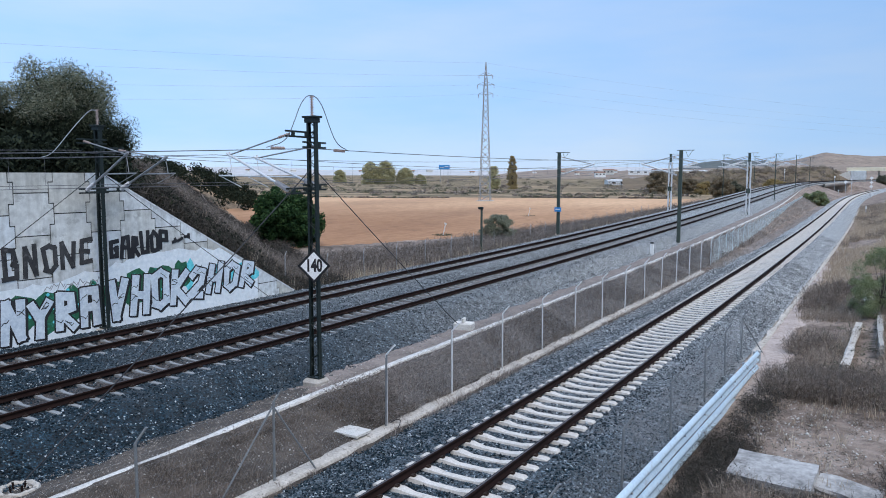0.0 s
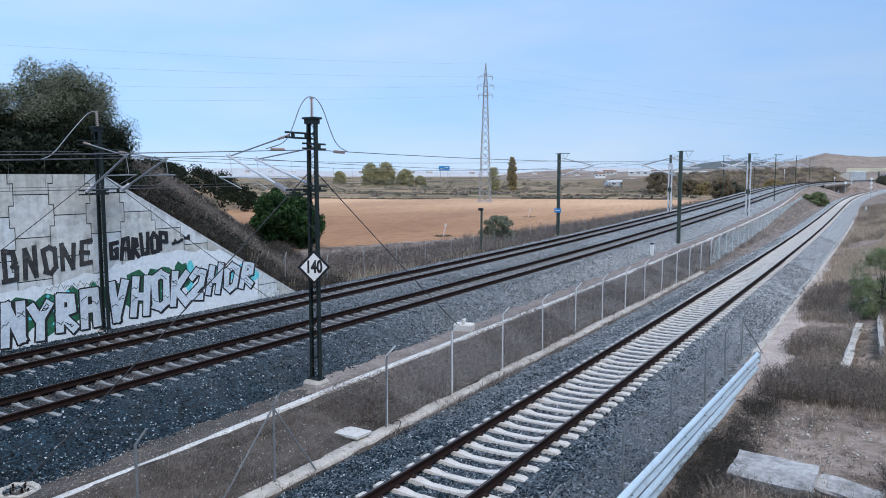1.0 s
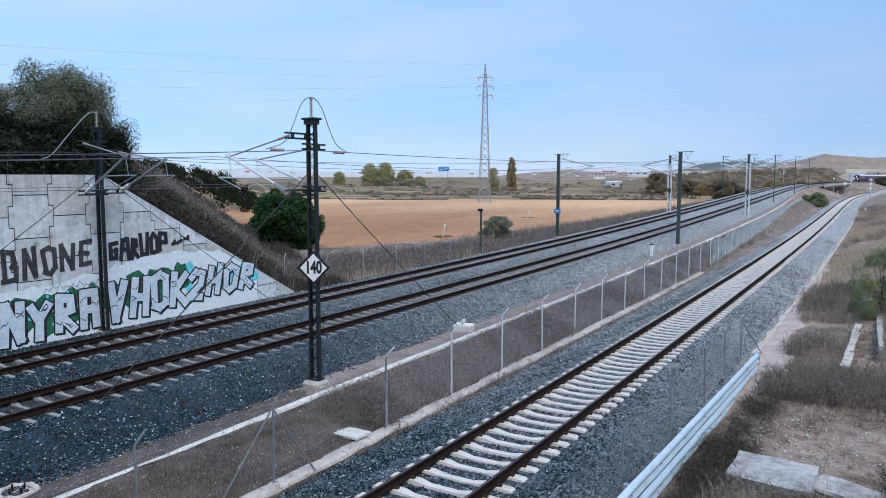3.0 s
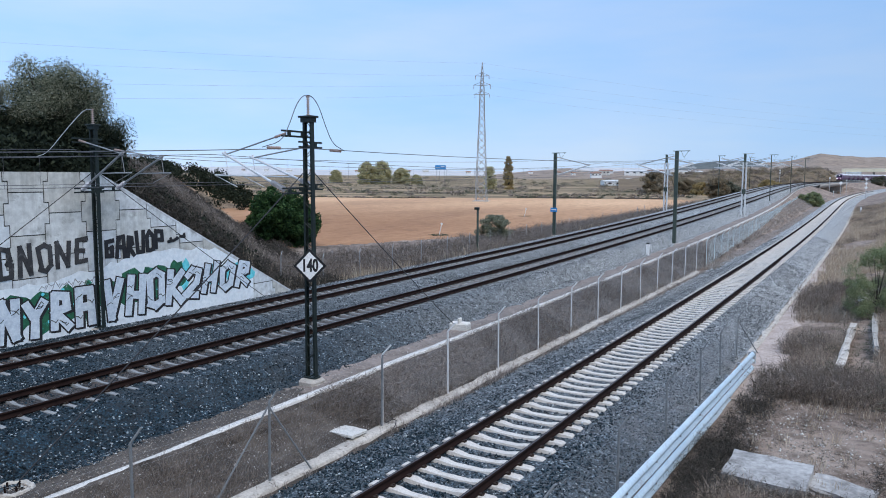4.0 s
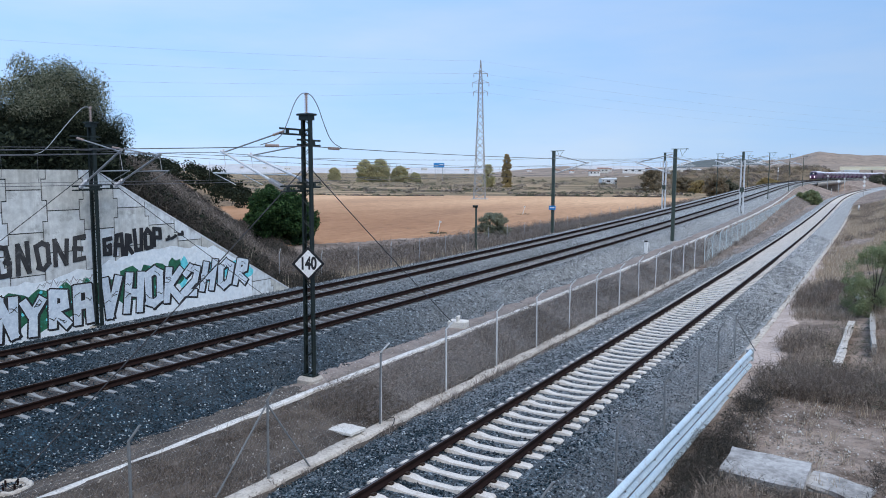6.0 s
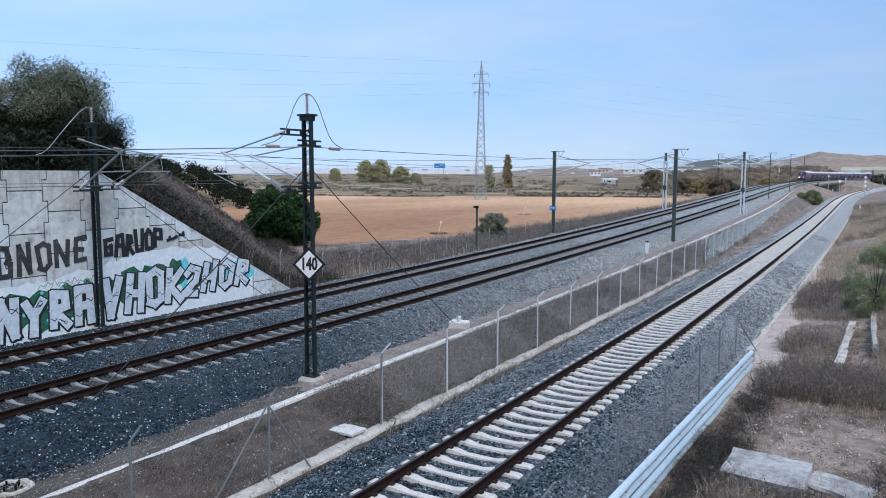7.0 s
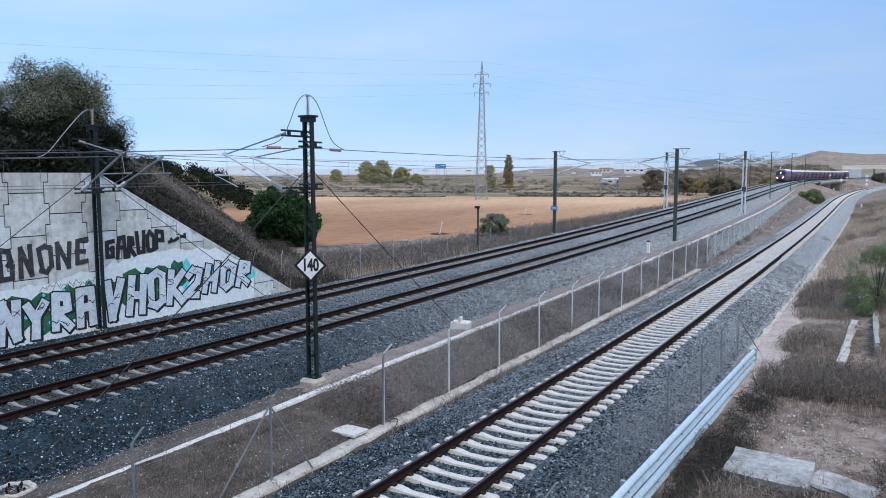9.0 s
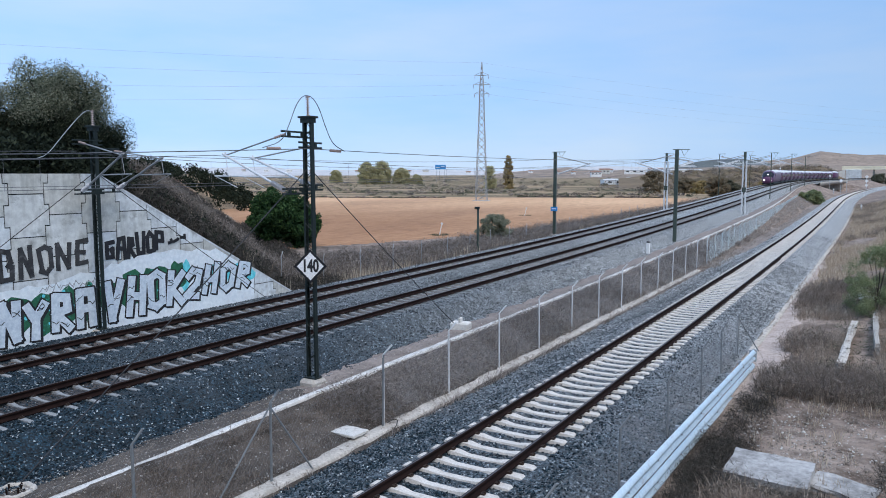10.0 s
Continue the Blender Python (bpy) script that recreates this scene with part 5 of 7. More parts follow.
# ---- loose stones and rubble ----
def stones(name, label, pts, size, mat, seed):
    """Many small angular stones, each an uneven octahedron, joined."""
    rng = np.random.RandomState(seed)
    n = len(pts)
    base = np.array([(1, 0, 0), (-1, 0, 0), (0, 1, 0), (0, -1, 0), (0, 0, 1), (0, 0, -1)], float)
    tri = np.array([(0, 2, 4), (2, 1, 4), (1, 3, 4), (3, 0, 4), (2, 0, 5), (1, 2, 5), (3, 1, 5), (0, 3, 5)])
    v = np.repeat(base[None], n, 0) * rng.uniform(0.6, 1.15, (n, 6, 1))
    v += rng.uniform(-0.25, 0.25, v.shape)
    a, b = rng.uniform(0, 6.28, n), rng.uniform(-0.7, 0.7, n)
    ca, sa, cb, sb = np.cos(a)[:, None], np.sin(a)[:, None], np.cos(b)[:, None], np.sin(b)[:, None]
    x, y, z = v[..., 0], v[..., 1], v[..., 2] * 0.75
    y, z = y * cb - z * sb, y * sb + z * cb
    x, y = x * ca - y * sa, x * sa + y * ca
    s = (rng.uniform(size[0], size[1], n) / 2)[:, None]
    out = np.stack([x * s, y * s, z * s], -1) + np.asarray(pts)[:, None]
    faces = (tri[None] + np.arange(n)[:, None, None] * 6).reshape(-1, 3)
    return tagged(new(name, mesh_np(name, out.reshape(-1, 3), faces, mat)), label, "stones", kind="stuff")


def profile_z(profile, off):
    p = np.array(profile)
    return np.interp(off, p[:, 0], p[:, 1])


MAIN_PROF = [(-6.6, -0.75), (-4.6, -0.06), (-4.1, 0.0), (-3.4, -0.03), (-3.05, -0.03), (-2.9, -0.085), (-1.6, -0.085), (-1.45, -0.03), (-1.1, -0.02), (0, -0.10), (1.1, -0.02), (1.45, -0.03), (1.6, -0.085), (2.9, -0.085), (3.05, -0.03), (3.4, -0.025), (4.0, -0.02), (4.25, -0.08), (4.95, -0.60), (5.5, -0.70), (6.4, -0.73)]
SIDE_PROF = [(-3.8, -0.66), (-3.55, -0.62), (-3.2, -0.56), (-2.6, -0.46), (-1.75, -0.1), (-1.4, -0.05), (-0.6, -0.075), (0, -0.085), (0.6, -0.075), (1.4, -0.05), (1.9, -0.08), (2.7, -0.42), (3.2, -0.55)]
# loose stones, with the same brightening with distance painted in
def paling_stone():
    m = piecewise("ballast_stones_paling", [(0.0, (0.003, 0.008, 0.013)), (0.4, (0.010, 0.025, 0.036)), (0.72, (0.027, 0.056, 0.078)), (0.9, (0.105, 0.15, 0.18)), (0.95, (0.30, 0.34, 0.37)), (1.0, (0.70, 0.74, 0.77))], island=True)
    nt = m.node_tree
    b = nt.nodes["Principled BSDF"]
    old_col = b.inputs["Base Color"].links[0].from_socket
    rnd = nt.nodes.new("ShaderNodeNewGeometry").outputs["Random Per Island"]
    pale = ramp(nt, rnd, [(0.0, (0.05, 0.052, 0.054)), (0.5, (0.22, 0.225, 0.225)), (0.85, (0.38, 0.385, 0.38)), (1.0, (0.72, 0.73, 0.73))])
    nt.links.new(mixed(nt, distance_share(nt), old_col, pale), b.inputs["Base Color"])
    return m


M["stone"] = paling_stone()
M["weed_verge"] = piecewise("greyish_verge_weeds", [(0.0, (0.15, 0.125, 0.11)), (0.5, (0.33, 0.285, 0.255)), (1.0, (0.62, 0.55, 0.50))], island=True, both=0.4)
M["weed_grey"] = piecewise("grey_dead_weeds", [(0.0, (0.085, 0.070, 0.060)), (0.5, (0.215, 0.18, 0.155)), (1.0, (0.45, 0.39, 0.345))], island=True, both=0.35)
M["straw_grey"] = piecewise("greyed_straw", [(0.0, (0.30, 0.255, 0.22)), (0.5, (0.46, 0.405, 0.36)), (1.0, (0.64, 0.58, 0.52))], island=True, both=0.4)
M["rubble"] = piecewise("pale_rubble", [(0.0, (0.2, 0.17, 0.14)), (0.5, (0.36, 0.31, 0.27)), (0.85, (0.5, 0.46, 0.42)), (1.0, (0.72, 0.7, 0.68))], island=True)


def scatter_ballast():
    rng = np.random.RandomState(11)
    n = 62000
    y = 7 + 50 * rng.uniform(0, 1, n) ** 1.7
    off = rng.uniform(-4.6, 5.7, n)
    x, yy, _ = along(MAIN_X, y, off)
    z = SLEEP_M(y) + profile_z(MAIN_PROF, off) + rng.uniform(-0.005, 0.03, n)
    ph = np.abs(((y + 10.0) / 0.6 + np.where(off < 0, -2.0 / 0.6, 0) + 0.5) % 1 - 0.5) * 0.6
    ok = ~((np.abs(np.abs(off) - 2.25) < 1.30) & (ph < 0.13))
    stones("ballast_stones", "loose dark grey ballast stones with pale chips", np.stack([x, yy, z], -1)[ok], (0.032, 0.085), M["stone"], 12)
    n = 46000
    y = 9 + 50 * rng.uniform(0, 1, n) ** 1.7
    off = rng.uniform(-3.6, 3.1, n)
    x, yy, _ = along(SIDE_X, y, off)
    z = SIDE_Z(y) + profile_z(SIDE_PROF, off) + rng.uniform(-0.005, 0.025, n)
    ph = np.abs(((y - 9.6236) / 0.6 + 0.5) % 1 - 0.5) * 0.6
    ok = ~((np.abs(off) < 1.33) & (ph < 0.15))
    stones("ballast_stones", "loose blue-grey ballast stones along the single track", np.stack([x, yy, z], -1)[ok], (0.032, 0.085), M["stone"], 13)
    for line, height, prof, gone, lab in ((MAIN_X, SLEEP_M, MAIN_PROF, 2.25, "coarse grey ballast stones farther along the main line"), (SIDE_X, SIDE_Z, SIDE_PROF, 0.0, "coarse grey ballast stones farther along the single track")):
        n = 26000 if gone else 15000
        y = 34 + 52 * rng.uniform(0, 1, n) ** 1.3
        off = rng.uniform(-4.5, 5.3, n) if gone else rng.uniform(-3.3, 3.0, n)
        x, yy, _ = along(line, y, off)
        ok = np.abs(np.abs(off) - gone) > 1.32
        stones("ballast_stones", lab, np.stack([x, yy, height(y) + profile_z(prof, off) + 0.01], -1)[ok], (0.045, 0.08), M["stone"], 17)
    # pale rubble on the dirt strip and verge
    n = 3600
    x, y = rng.normal(-1.2, 1.7, n), rng.normal(21.0, 2.6, n)
    ok = (x > -3.6) & (x < 3)
    stones("rubble", "pale broken stones strewn over bare dirt", np.stack([x, y, ground_z(x, y) + 0.01], -1)[ok], (0.015, 0.09), M["rubble"], 14)
    n = 45
    x, y = rng.normal(-2.2, 0.8, n), rng.normal(21.8, 1.0, n)
    ok = x > -3.5
    stones("rubble", "larger white broken stones on the dirt strip", np.stack([x, y, ground_z(x, y) + 0.02], -1)[ok], (0.04, 0.12), M["concrete_pale"], 18)
    n = 2400
    y = 7 + 40 * rng.uniform(0, 1, n) ** 1.6
    x = SIDE_X(y) - 4.1 - rng.uniform(0, 1, n) ** 1.3 * (SIDE_X(y) - 4.1 - (MAIN_X(y) + 6.95))
    stones("rubble", "scattered pale stones on the dry verge", np.stack([x, y, ground_z(x, y) + 0.01], -1), (0.015, 0.07), M["rubble"], 15)
    n = 4200
    y = 6 + 72 * rng.uniform(0, 1, n) ** 1.4
    off = rng.uniform(5.5, 6.7, n)
    x, yy, _ = along(lambda q: MAIN_X(q), y, off)
    stones("rubble", "small stones and litter on the dirt path", np.stack([x, yy, MAIN_Z(y) + np.interp(off, [5.2, 5.5, 5.9, 6.3, 6.74], [-0.87, -0.855, -0.84, -0.82, -0.775])], -1), (0.015, 0.06), M["rubble"], 16)


scatter_ballast()


# ---- dry grass, weeds and scrub ----
def tufts(name, label, pts, height, blades, width, spread, mat, seed, lean=0.5, kind="dry grass", bend=True):
    """Clumps of thin upright blades, each two bent slivers."""
    rng = np.random.RandomState(seed)
    pts = np.asarray(pts)
    n = len(pts)
    h = rng.uniform(height[0], height[1], (n, 1)) * rng.uniform(0.5, 1.1, (n, blades))
    a = rng.uniform(0, 6.28, (n, blades))
    r = spread * np.sqrt(rng.uniform(0, 1, (n, blades))) * rng.uniform(0.6, 1.3, (n, 1))
    bx, by = pts[:, 0:1] + r * np.cos(a), pts[:, 1:2] + r * np.sin(a)
    bz = np.broadcast_to(pts[:, 2:3], bx.shape)
    l = lean * h * rng.uniform(0.1, 1.0, (n, blades))
    d = a + rng.normal(0, 0.8, (n, blades))
    wx, wy = width * -np.sin(rng.uniform(0, 6.28, a.shape)), width * np.cos(rng.uniform(0, 6.28, a.shape))
    v0, v1 = np.stack([bx - wx, by - wy, bz - 0.02], -1), np.stack([bx + wx, by + wy, bz - 0.02], -1)
    mx_, my_ = bx + 0.35 * l * np.cos(d), by + 0.35 * l * np.sin(d)
    v2, v3 = np.stack([mx_ + wx * 0.8, my_ + wy * 0.8, bz + h * 0.6], -1), np.stack([mx_ - wx * 0.8, my_ - wy * 0.8, bz + h * 0.6], -1)
    v4 = np.stack([bx + l * np.cos(d) + wx * 0.2, by + l * np.sin(d), bz + h], -1)
    v5 = np.stack([bx + l * np.cos(d) - wx * 0.2, by + l * np.sin(d), bz + h], -1)
    v = np.stack([v0, v1, v2, v3, v4, v5], 2).reshape(-1, 3)
    i = np.arange(n * blades)[:, None] * 6
    f = np.concatenate([i + np.array([[0, 1, 2, 3]]), i + np.array([[3, 2, 4, 5]])])
    return tagged(new(name, mesh_np(name, v, f, mat)), label, kind, kind="stuff")


def patchy(x, y, scale, cut, seed=0.0):
    return np.array([noise.noise((float(a) * scale + seed, float(b) * scale, 3.1)) > cut for a, b in zip(x, y)])


def on_ground(x, y):
    return np.stack([x, y, ground_z(x, y)], -1)


def leaves(centres, radius, per, size, seed, flat=0.8, ratio=0.45):
    """Small leaf sprays about clump centres."""
    rng = np.random.RandomState(seed)
    c = np.repeat(np.asarray(centres, float), per, 0)
    r = np.repeat(np.broadcast_to(radius, (len(centres),)), per)[:, None]
    d = rng.normal(0, 1, (len(c), 3))
    d *= (rng.uniform(0, 1, (len(c), 1)) ** 0.4) / np.linalg.norm(d, axis=1, keepdims=True)
    p = c + d * r * np.array([1, 1, flat])
    u = rng.normal(0, 1, p.shape)
    u /= np.linalg.norm(u, axis=1, keepdims=True)
    w = np.cross(u, rng.normal(0, 1, p.shape))
    w /= np.linalg.norm(w, axis=1, keepdims=True)
    s = size * rng.uniform(0.6, 1.4, (len(p), 1))
    v = np.stack([p - u * s, p + w * s * ratio, p + u * s, p - w * s * ratio], 1).reshape(-1, 3)
    return v, np.arange(len(v)).reshape(-1, 4)


def brush(name, label, pts, radius, twigs, length, mat, seed, ratio=0.05, flat=0.75, kind="scrub"):
    """Tangled dead brushwood: fine twigs in every direction about low clump centres."""
    rng = np.random.RandomState(seed)
    r = rng.uniform(radius[0], radius[1], len(pts))
    c = np.asarray(pts) + np.stack([0 * r, 0 * r, r * 0.45], -1)
    v, f = leaves(c, r, twigs, length, seed + 500, flat, ratio)
    return tagged(new(name, mesh_np(name, v, f, mat)), label, kind, kind="stuff")


M["weed_brown"] = piecewise("brown_dead_weeds", [(0.0, (0.16, 0.125, 0.10)), (0.45, (0.36, 0.285, 0.23)), (0.8, (0.55, 0.455, 0.37)), (1.0, (0.72, 0.62, 0.51))], island=True, both=0.35)
M["scrub_dark"] = piecewise("dark_brush", [(0.0, (0.03, 0.028, 0.024)), (0.6, (0.075, 0.066, 0.055)), (1.0, (0.15, 0.13, 0.11))], island=True, both=0.2)


def plant_dry():
    rng = np.random.RandomState(21)
    # verge between kerb and fence
    n = 9000
    y = 5 + 85 * rng.uniform(0, 1, n) ** 1.6
    f = 0.9 * rng.uniform(0, 1, n)
    x = SIDE_X(y) - 4.05 - f * (SIDE_X(y) - 4.05 - (MAIN_X(y) + 7.0))
    clear = np.hypot(x + 11.8, y - 14.7) > 1.0
    x, y = x[clear], y[clear]
    ok = patchy(x, y, 0.5, -0.45) & ((y > 17) | (rng.uniform(0, 1, len(y)) < 0.25))
    tufts("dry_grass", "short greyish dry grass and weeds on the verge", on_ground(x, y)[ok & (y > 18)], (0.05, 0.24), 12, 0.005, 0.22, M["weed_verge"], 22, 0.9)
    tufts("dry_grass", "short dark dead weeds on the near verge", on_ground(x, y)[ok & (y <= 18)], (0.05, 0.2), 12, 0.004, 0.22, M["scrub"], 21, 0.9)
    ok = patchy(x, y, 0.35, 0.25, 7.0)
    tufts("dry_weeds", "taller brown dead weeds on the verge", on_ground(x, y)[ok], (0.2, 0.6), 10, 0.005, 0.2, M["weed_grey"], 23, 0.6)
    thick = patchy(x, y, 0.45, -0.25, 2.0) & (y < 62) & (y > 16)
    shade = patchy(x, y, 0.28, 0.0, 11.0)
    brush("dry_brush", "tangled pale grey weeds on the verge", on_ground(x, y)[thick & ~shade][:2600], (0.12, 0.36), 46, 0.09, M["weed_verge"], 33)
    brush("dry_brush", "tangled dark brown weeds on the verge", on_ground(x, y)[thick & shade][:2600], (0.2, 0.48), 52, 0.09, M["weed_grey"], 53)
    fy = np.concatenate([rng.uniform(7, 56, 260), rng.uniform(17.5, 24, 60)])
    fx = SIDE_X(fy) - rng.uniform(3.45, 3.66, len(fy))
    tufts("dry_weeds", "small dead weeds along the footing", np.stack([fx, fy, SIDE_Z(fy) - 0.62], -1), (0.08, 0.32), 16, 0.005, 0.16, M["weed_verge"], 48, 0.9)
    far_ = (y > 38) & (rng.uniform(0, 1, len(y)) < 0.6)
    tufts("dry_grass", "pale straw grass on the verge", on_ground(x, y)[far_], (0.08, 0.28), 9, 0.009, 0.25, M["straw_grey"], 41, 0.9)
    # path edge beside the kerb
    n = 900
    y = 6 + 100 * rng.uniform(0, 1, n) ** 1.5
    x, y, _ = along(MAIN_X, y, rng.uniform(5.9, 6.7, n))
    tufts("dry_grass", "sparse straw grass along the kerb", on_ground(x, y), (0.04, 0.12), 6, 0.005, 0.12, M["scrub"], 24)
    n = 3600
    y = 58 + 160 * rng.uniform(0, 1, n) ** 1.3
    f = rng.uniform(0, 1, n)
    x = SIDE_X(y) - 4.3 - f * (SIDE_X(y) - 4.3 - (MAIN_X(y) + 7.0))
    tufts("dry_grass", "pale straw grass along the far verge", on_ground(x, y), (0.12, 0.36), 7, 0.018, 0.35, M["straw_grey"], 25, 0.9)
    n = 700
    y = 57 + 90 * rng.uniform(0, 1, n) ** 1.4
    x = SIDE_X(y) - rng.uniform(2.9, 4.3, n)
    tufts("dry_grass", "low straw weeds on the bare strip beside the ballast", np.stack([x, y, SIDE_Z(y) - 0.52], -1), (0.06, 0.25), 10, 0.012, 0.3, M["straw_grey"], 50, 0.9)
    n = 420
    y = rng.uniform(6.5, 17, n)
    x = SIDE_X(y) - 4.1 - rng.uniform(0, 0.88, n) * (SIDE_X(y) - 4.1 - (MAIN_X(y) + 7.0))
    ok = patchy(x, y, 0.5, 0.05, 4.0) & (np.hypot(x + 11.8, y - 14.9) > 0.9)
    brush("dry_brush", "thin dark dead weeds on the near verge", on_ground(x, y)[ok], (0.12, 0.35), 45, 0.09, M["scrub"], 51, 0.035)
    tufts("dry_weeds", "tall bare brown stems on the near verge", on_ground(x, y)[ok][::4], (0.35, 0.85), 9, 0.004, 0.16, M["scrub"], 52, 0.3)
    # bank beside the single track: bare dirt by the drain edge, brown brush, hay higher up
    n = 26000
    y = 13 + 150 * rng.uniform(0, 1, n) ** 1.5
    off = rng.uniform(3.7, 20, n)
    x = SIDE_X(y) + off
    edge = np.interp(y, [24, 27, 32, 39, 46, 130], [-3.0, -2.35, -3.1, -3.4, -3.7, -3.9]) + 0.5 * np.array([noise.noise((float(a) * 0.7, 1.0, 0.0)) for a in y])
    bare = (x < edge) & (y > 22) & (y < 120) & (x < -2.0)
    ok = patchy(x, y, 0.22, -0.25, 3.0) & ~((np.abs(x + 1.5) < 2.6) & (y > 16.2) & (y < 24.4)) & ~((x < -3.2) & (y < 29)) & ~bare
    ok &= ~((np.abs(x + 0.56) < 0.55) & (y > 27) & (y < 38.5))
    hay = ok & ((off > 9.0) | (y > 48))
    tufts("dry_grass", "dense pale dry grass over the bank", on_ground(x, y)[hay], (0.2, 0.6), 11, 0.008, 0.28, M["straw"], 26, 0.7)
    low = ok & ~hay
    tufts("dry_weeds", "brown dead weeds on the lower bank", on_ground(x, y)[low], (0.2, 0.65), 12, 0.006, 0.3, M["weed_brown"], 44, 0.8)
    brush("dry_brush", "brown tangled weeds on the lower bank", on_ground(x, y)[low & (y < 75)][:3800], (0.2, 0.5), 60, 0.09, M["weed_brown"], 45, 0.05)
    dark_ = ok & patchy(x, y, 0.16, 0.2, 9.0) & ((y < 60) | (rng.uniform(0, 1, n) < 0.3))
    tufts("dry_scrub", "dark brown brushwood and thistles on the bank", on_ground(x, y)[dark_], (0.4, 1.0), 10, 0.007, 0.32, M["scrub"], 27, 0.6, "scrub")
    brush("dry_brush", "dark brown tangled brush on the bank", on_ground(x, y)[dark_], (0.3, 0.75), 60, 0.14, M["scrub"], 34)
    # belt of brushwood at the end of the dirt strip and beside the slab
    n = 420
    x, y = rng.uniform(-3.1, 5.0, n), rng.normal(25.7, 0.8, n)
    tufts("dry_scrub", "tangled dark dead brushwood beside the dirt strip", on_ground(x, y), (0.4, 0.9), 12, 0.006, 0.4, M["scrub"], 28, 0.9, "scrub")
    brush("dry_brush", "tangled dark dead brush beside the dirt strip", on_ground(x, y), (0.3, 0.65), 90, 0.13, M["scrub"], 35, 0.04)
    n = 520
    x, y = rng.uniform(-3.6, 3.0, n), rng.uniform(12.5, 16.5, n)
    tufts("dry_scrub", "tangled dark dead brushwood beside the dirt strip", on_ground(x, y), (0.15, 0.5), 10, 0.005, 0.3, M["scrub_dark"], 29, 0.9, "scrub")
    brush("dry_brush", "tangled dark dead brush beside the dirt strip", on_ground(x, y), (0.2, 0.45), 70, 0.10, M["scrub_dark"], 36, 0.04)
    x, y = np.concatenate([rng.uniform(-3.7, -2.85, 130), rng.uniform(0.1, 3.0, 130)]), np.concatenate([rng.uniform(16, 19.5, 130), rng.uniform(16.3, 19.3, 130)])
    brush("dry_brush", "dark dead brush round the slab", on_ground(x, y), (0.15, 0.4), 80, 0.09, M["scrub_dark"], 46, 0.04)
    n = 150
    x, y = rng.uniform(-3.4, 3.0, n), rng.uniform(18.3, 24.5, n)
    brush("dry_brush", "small dead brown weeds strewn over the dirt strip", on_ground(x, y)[patchy(x, y, 0.6, -0.1, 5.0)], (0.08, 0.26), 60, 0.06, M["scrub"], 49, 0.05)
    n = 110
    x, y = rng.uniform(-3.4, 4.0, n), rng.uniform(17.5, 24, n)
    tufts("dry_grass", "sparse straw weeds over the dirt strip", on_ground(x, y), (0.08, 0.4), 12, 0.006, 0.2, M["straw"], 39, 0.8)
    n = 90
    x, y = rng.uniform(-2.6, 5.0, n), rng.uniform(24, 42, n)
    brush("green_weeds", "grey-green weeds among the dry brush", on_ground(x, y), (0.25, 0.6), 90, 0.09, M["leaf_grey"], 40, 0.1, kind="weeds")
    n = 170
    x, y = rng.uniform(-3.5, -2.5, n), rng.uniform(15.0, 25.0, n)
    brush("dry_brush", "dark dead brush at the guardrail's foot", on_ground(x, y), (0.15, 0.4), 80, 0.09, M["scrub_dark"], 43, 0.04)
    # scrub belt between the main line and the field
    n = 5200
    y = 27 + 110 * rng.uniform(0, 1, n) ** 1.3
    x = MAIN_X(y) - 6.9 - rng.uniform(0, 1, n) ** 0.8 * (7.5 + 4 * rng.uniform(0, 1, n)) - np.clip((55 - y) * 0.25, 0, 6)
    tufts("dry_scrub", "grey brown leafless scrub belt beside the main line", on_ground(x, y), (0.5, 1.6), 9, 0.010, 0.5, M["weed_grey"], 30, 0.5, "scrub")
    brush("dry_brush", "grey leafless brush belt beside the main line", on_ground(x, y)[::2], (0.6, 1.4), 75, 0.24, M["weed_grey"], 37, 0.045)
    brush("dry_brush", "dark leafless brush belt beside the main line", on_ground(x, y)[1::2], (0.5, 1.2), 75, 0.22, M["scrub"], 42, 0.045)
    n = 800
    x, y = MAIN_X(y[:n]) - 6.7 - rng.uniform(0, 8, n), y[:n]
    tufts("dry_grass", "pale tall straw among the scrub", on_ground(x, y), (0.5, 1.3), 10, 0.012, 0.4, M["straw"], 31, 0.3)
    # slope of the road embankment
    n = 5200
    s, w = rng.uniform(1.2, 12, n), 75 * rng.uniform(0, 1, n) ** 1.4
    x, y = CREST[0] + 0.645 * s - 0.764 * w, CREST[1] + 0.764 * s + 0.645 * w
    ok = x < -27.9
    tufts("dry_scrub", "dark grey scrub covering the embankment slope", on_ground(x, y)[ok], (0.3, 1.0), 8, 0.010, 0.5, M["scrub_dark"], 32, 0.7, "scrub")
    brush("dry_brush", "dark grey brush covering the embankment slope", on_ground(x, y)[ok], (0.4, 0.95), 60, 0.24, M["scrub_dark"], 38, 0.06)


plant_dry()


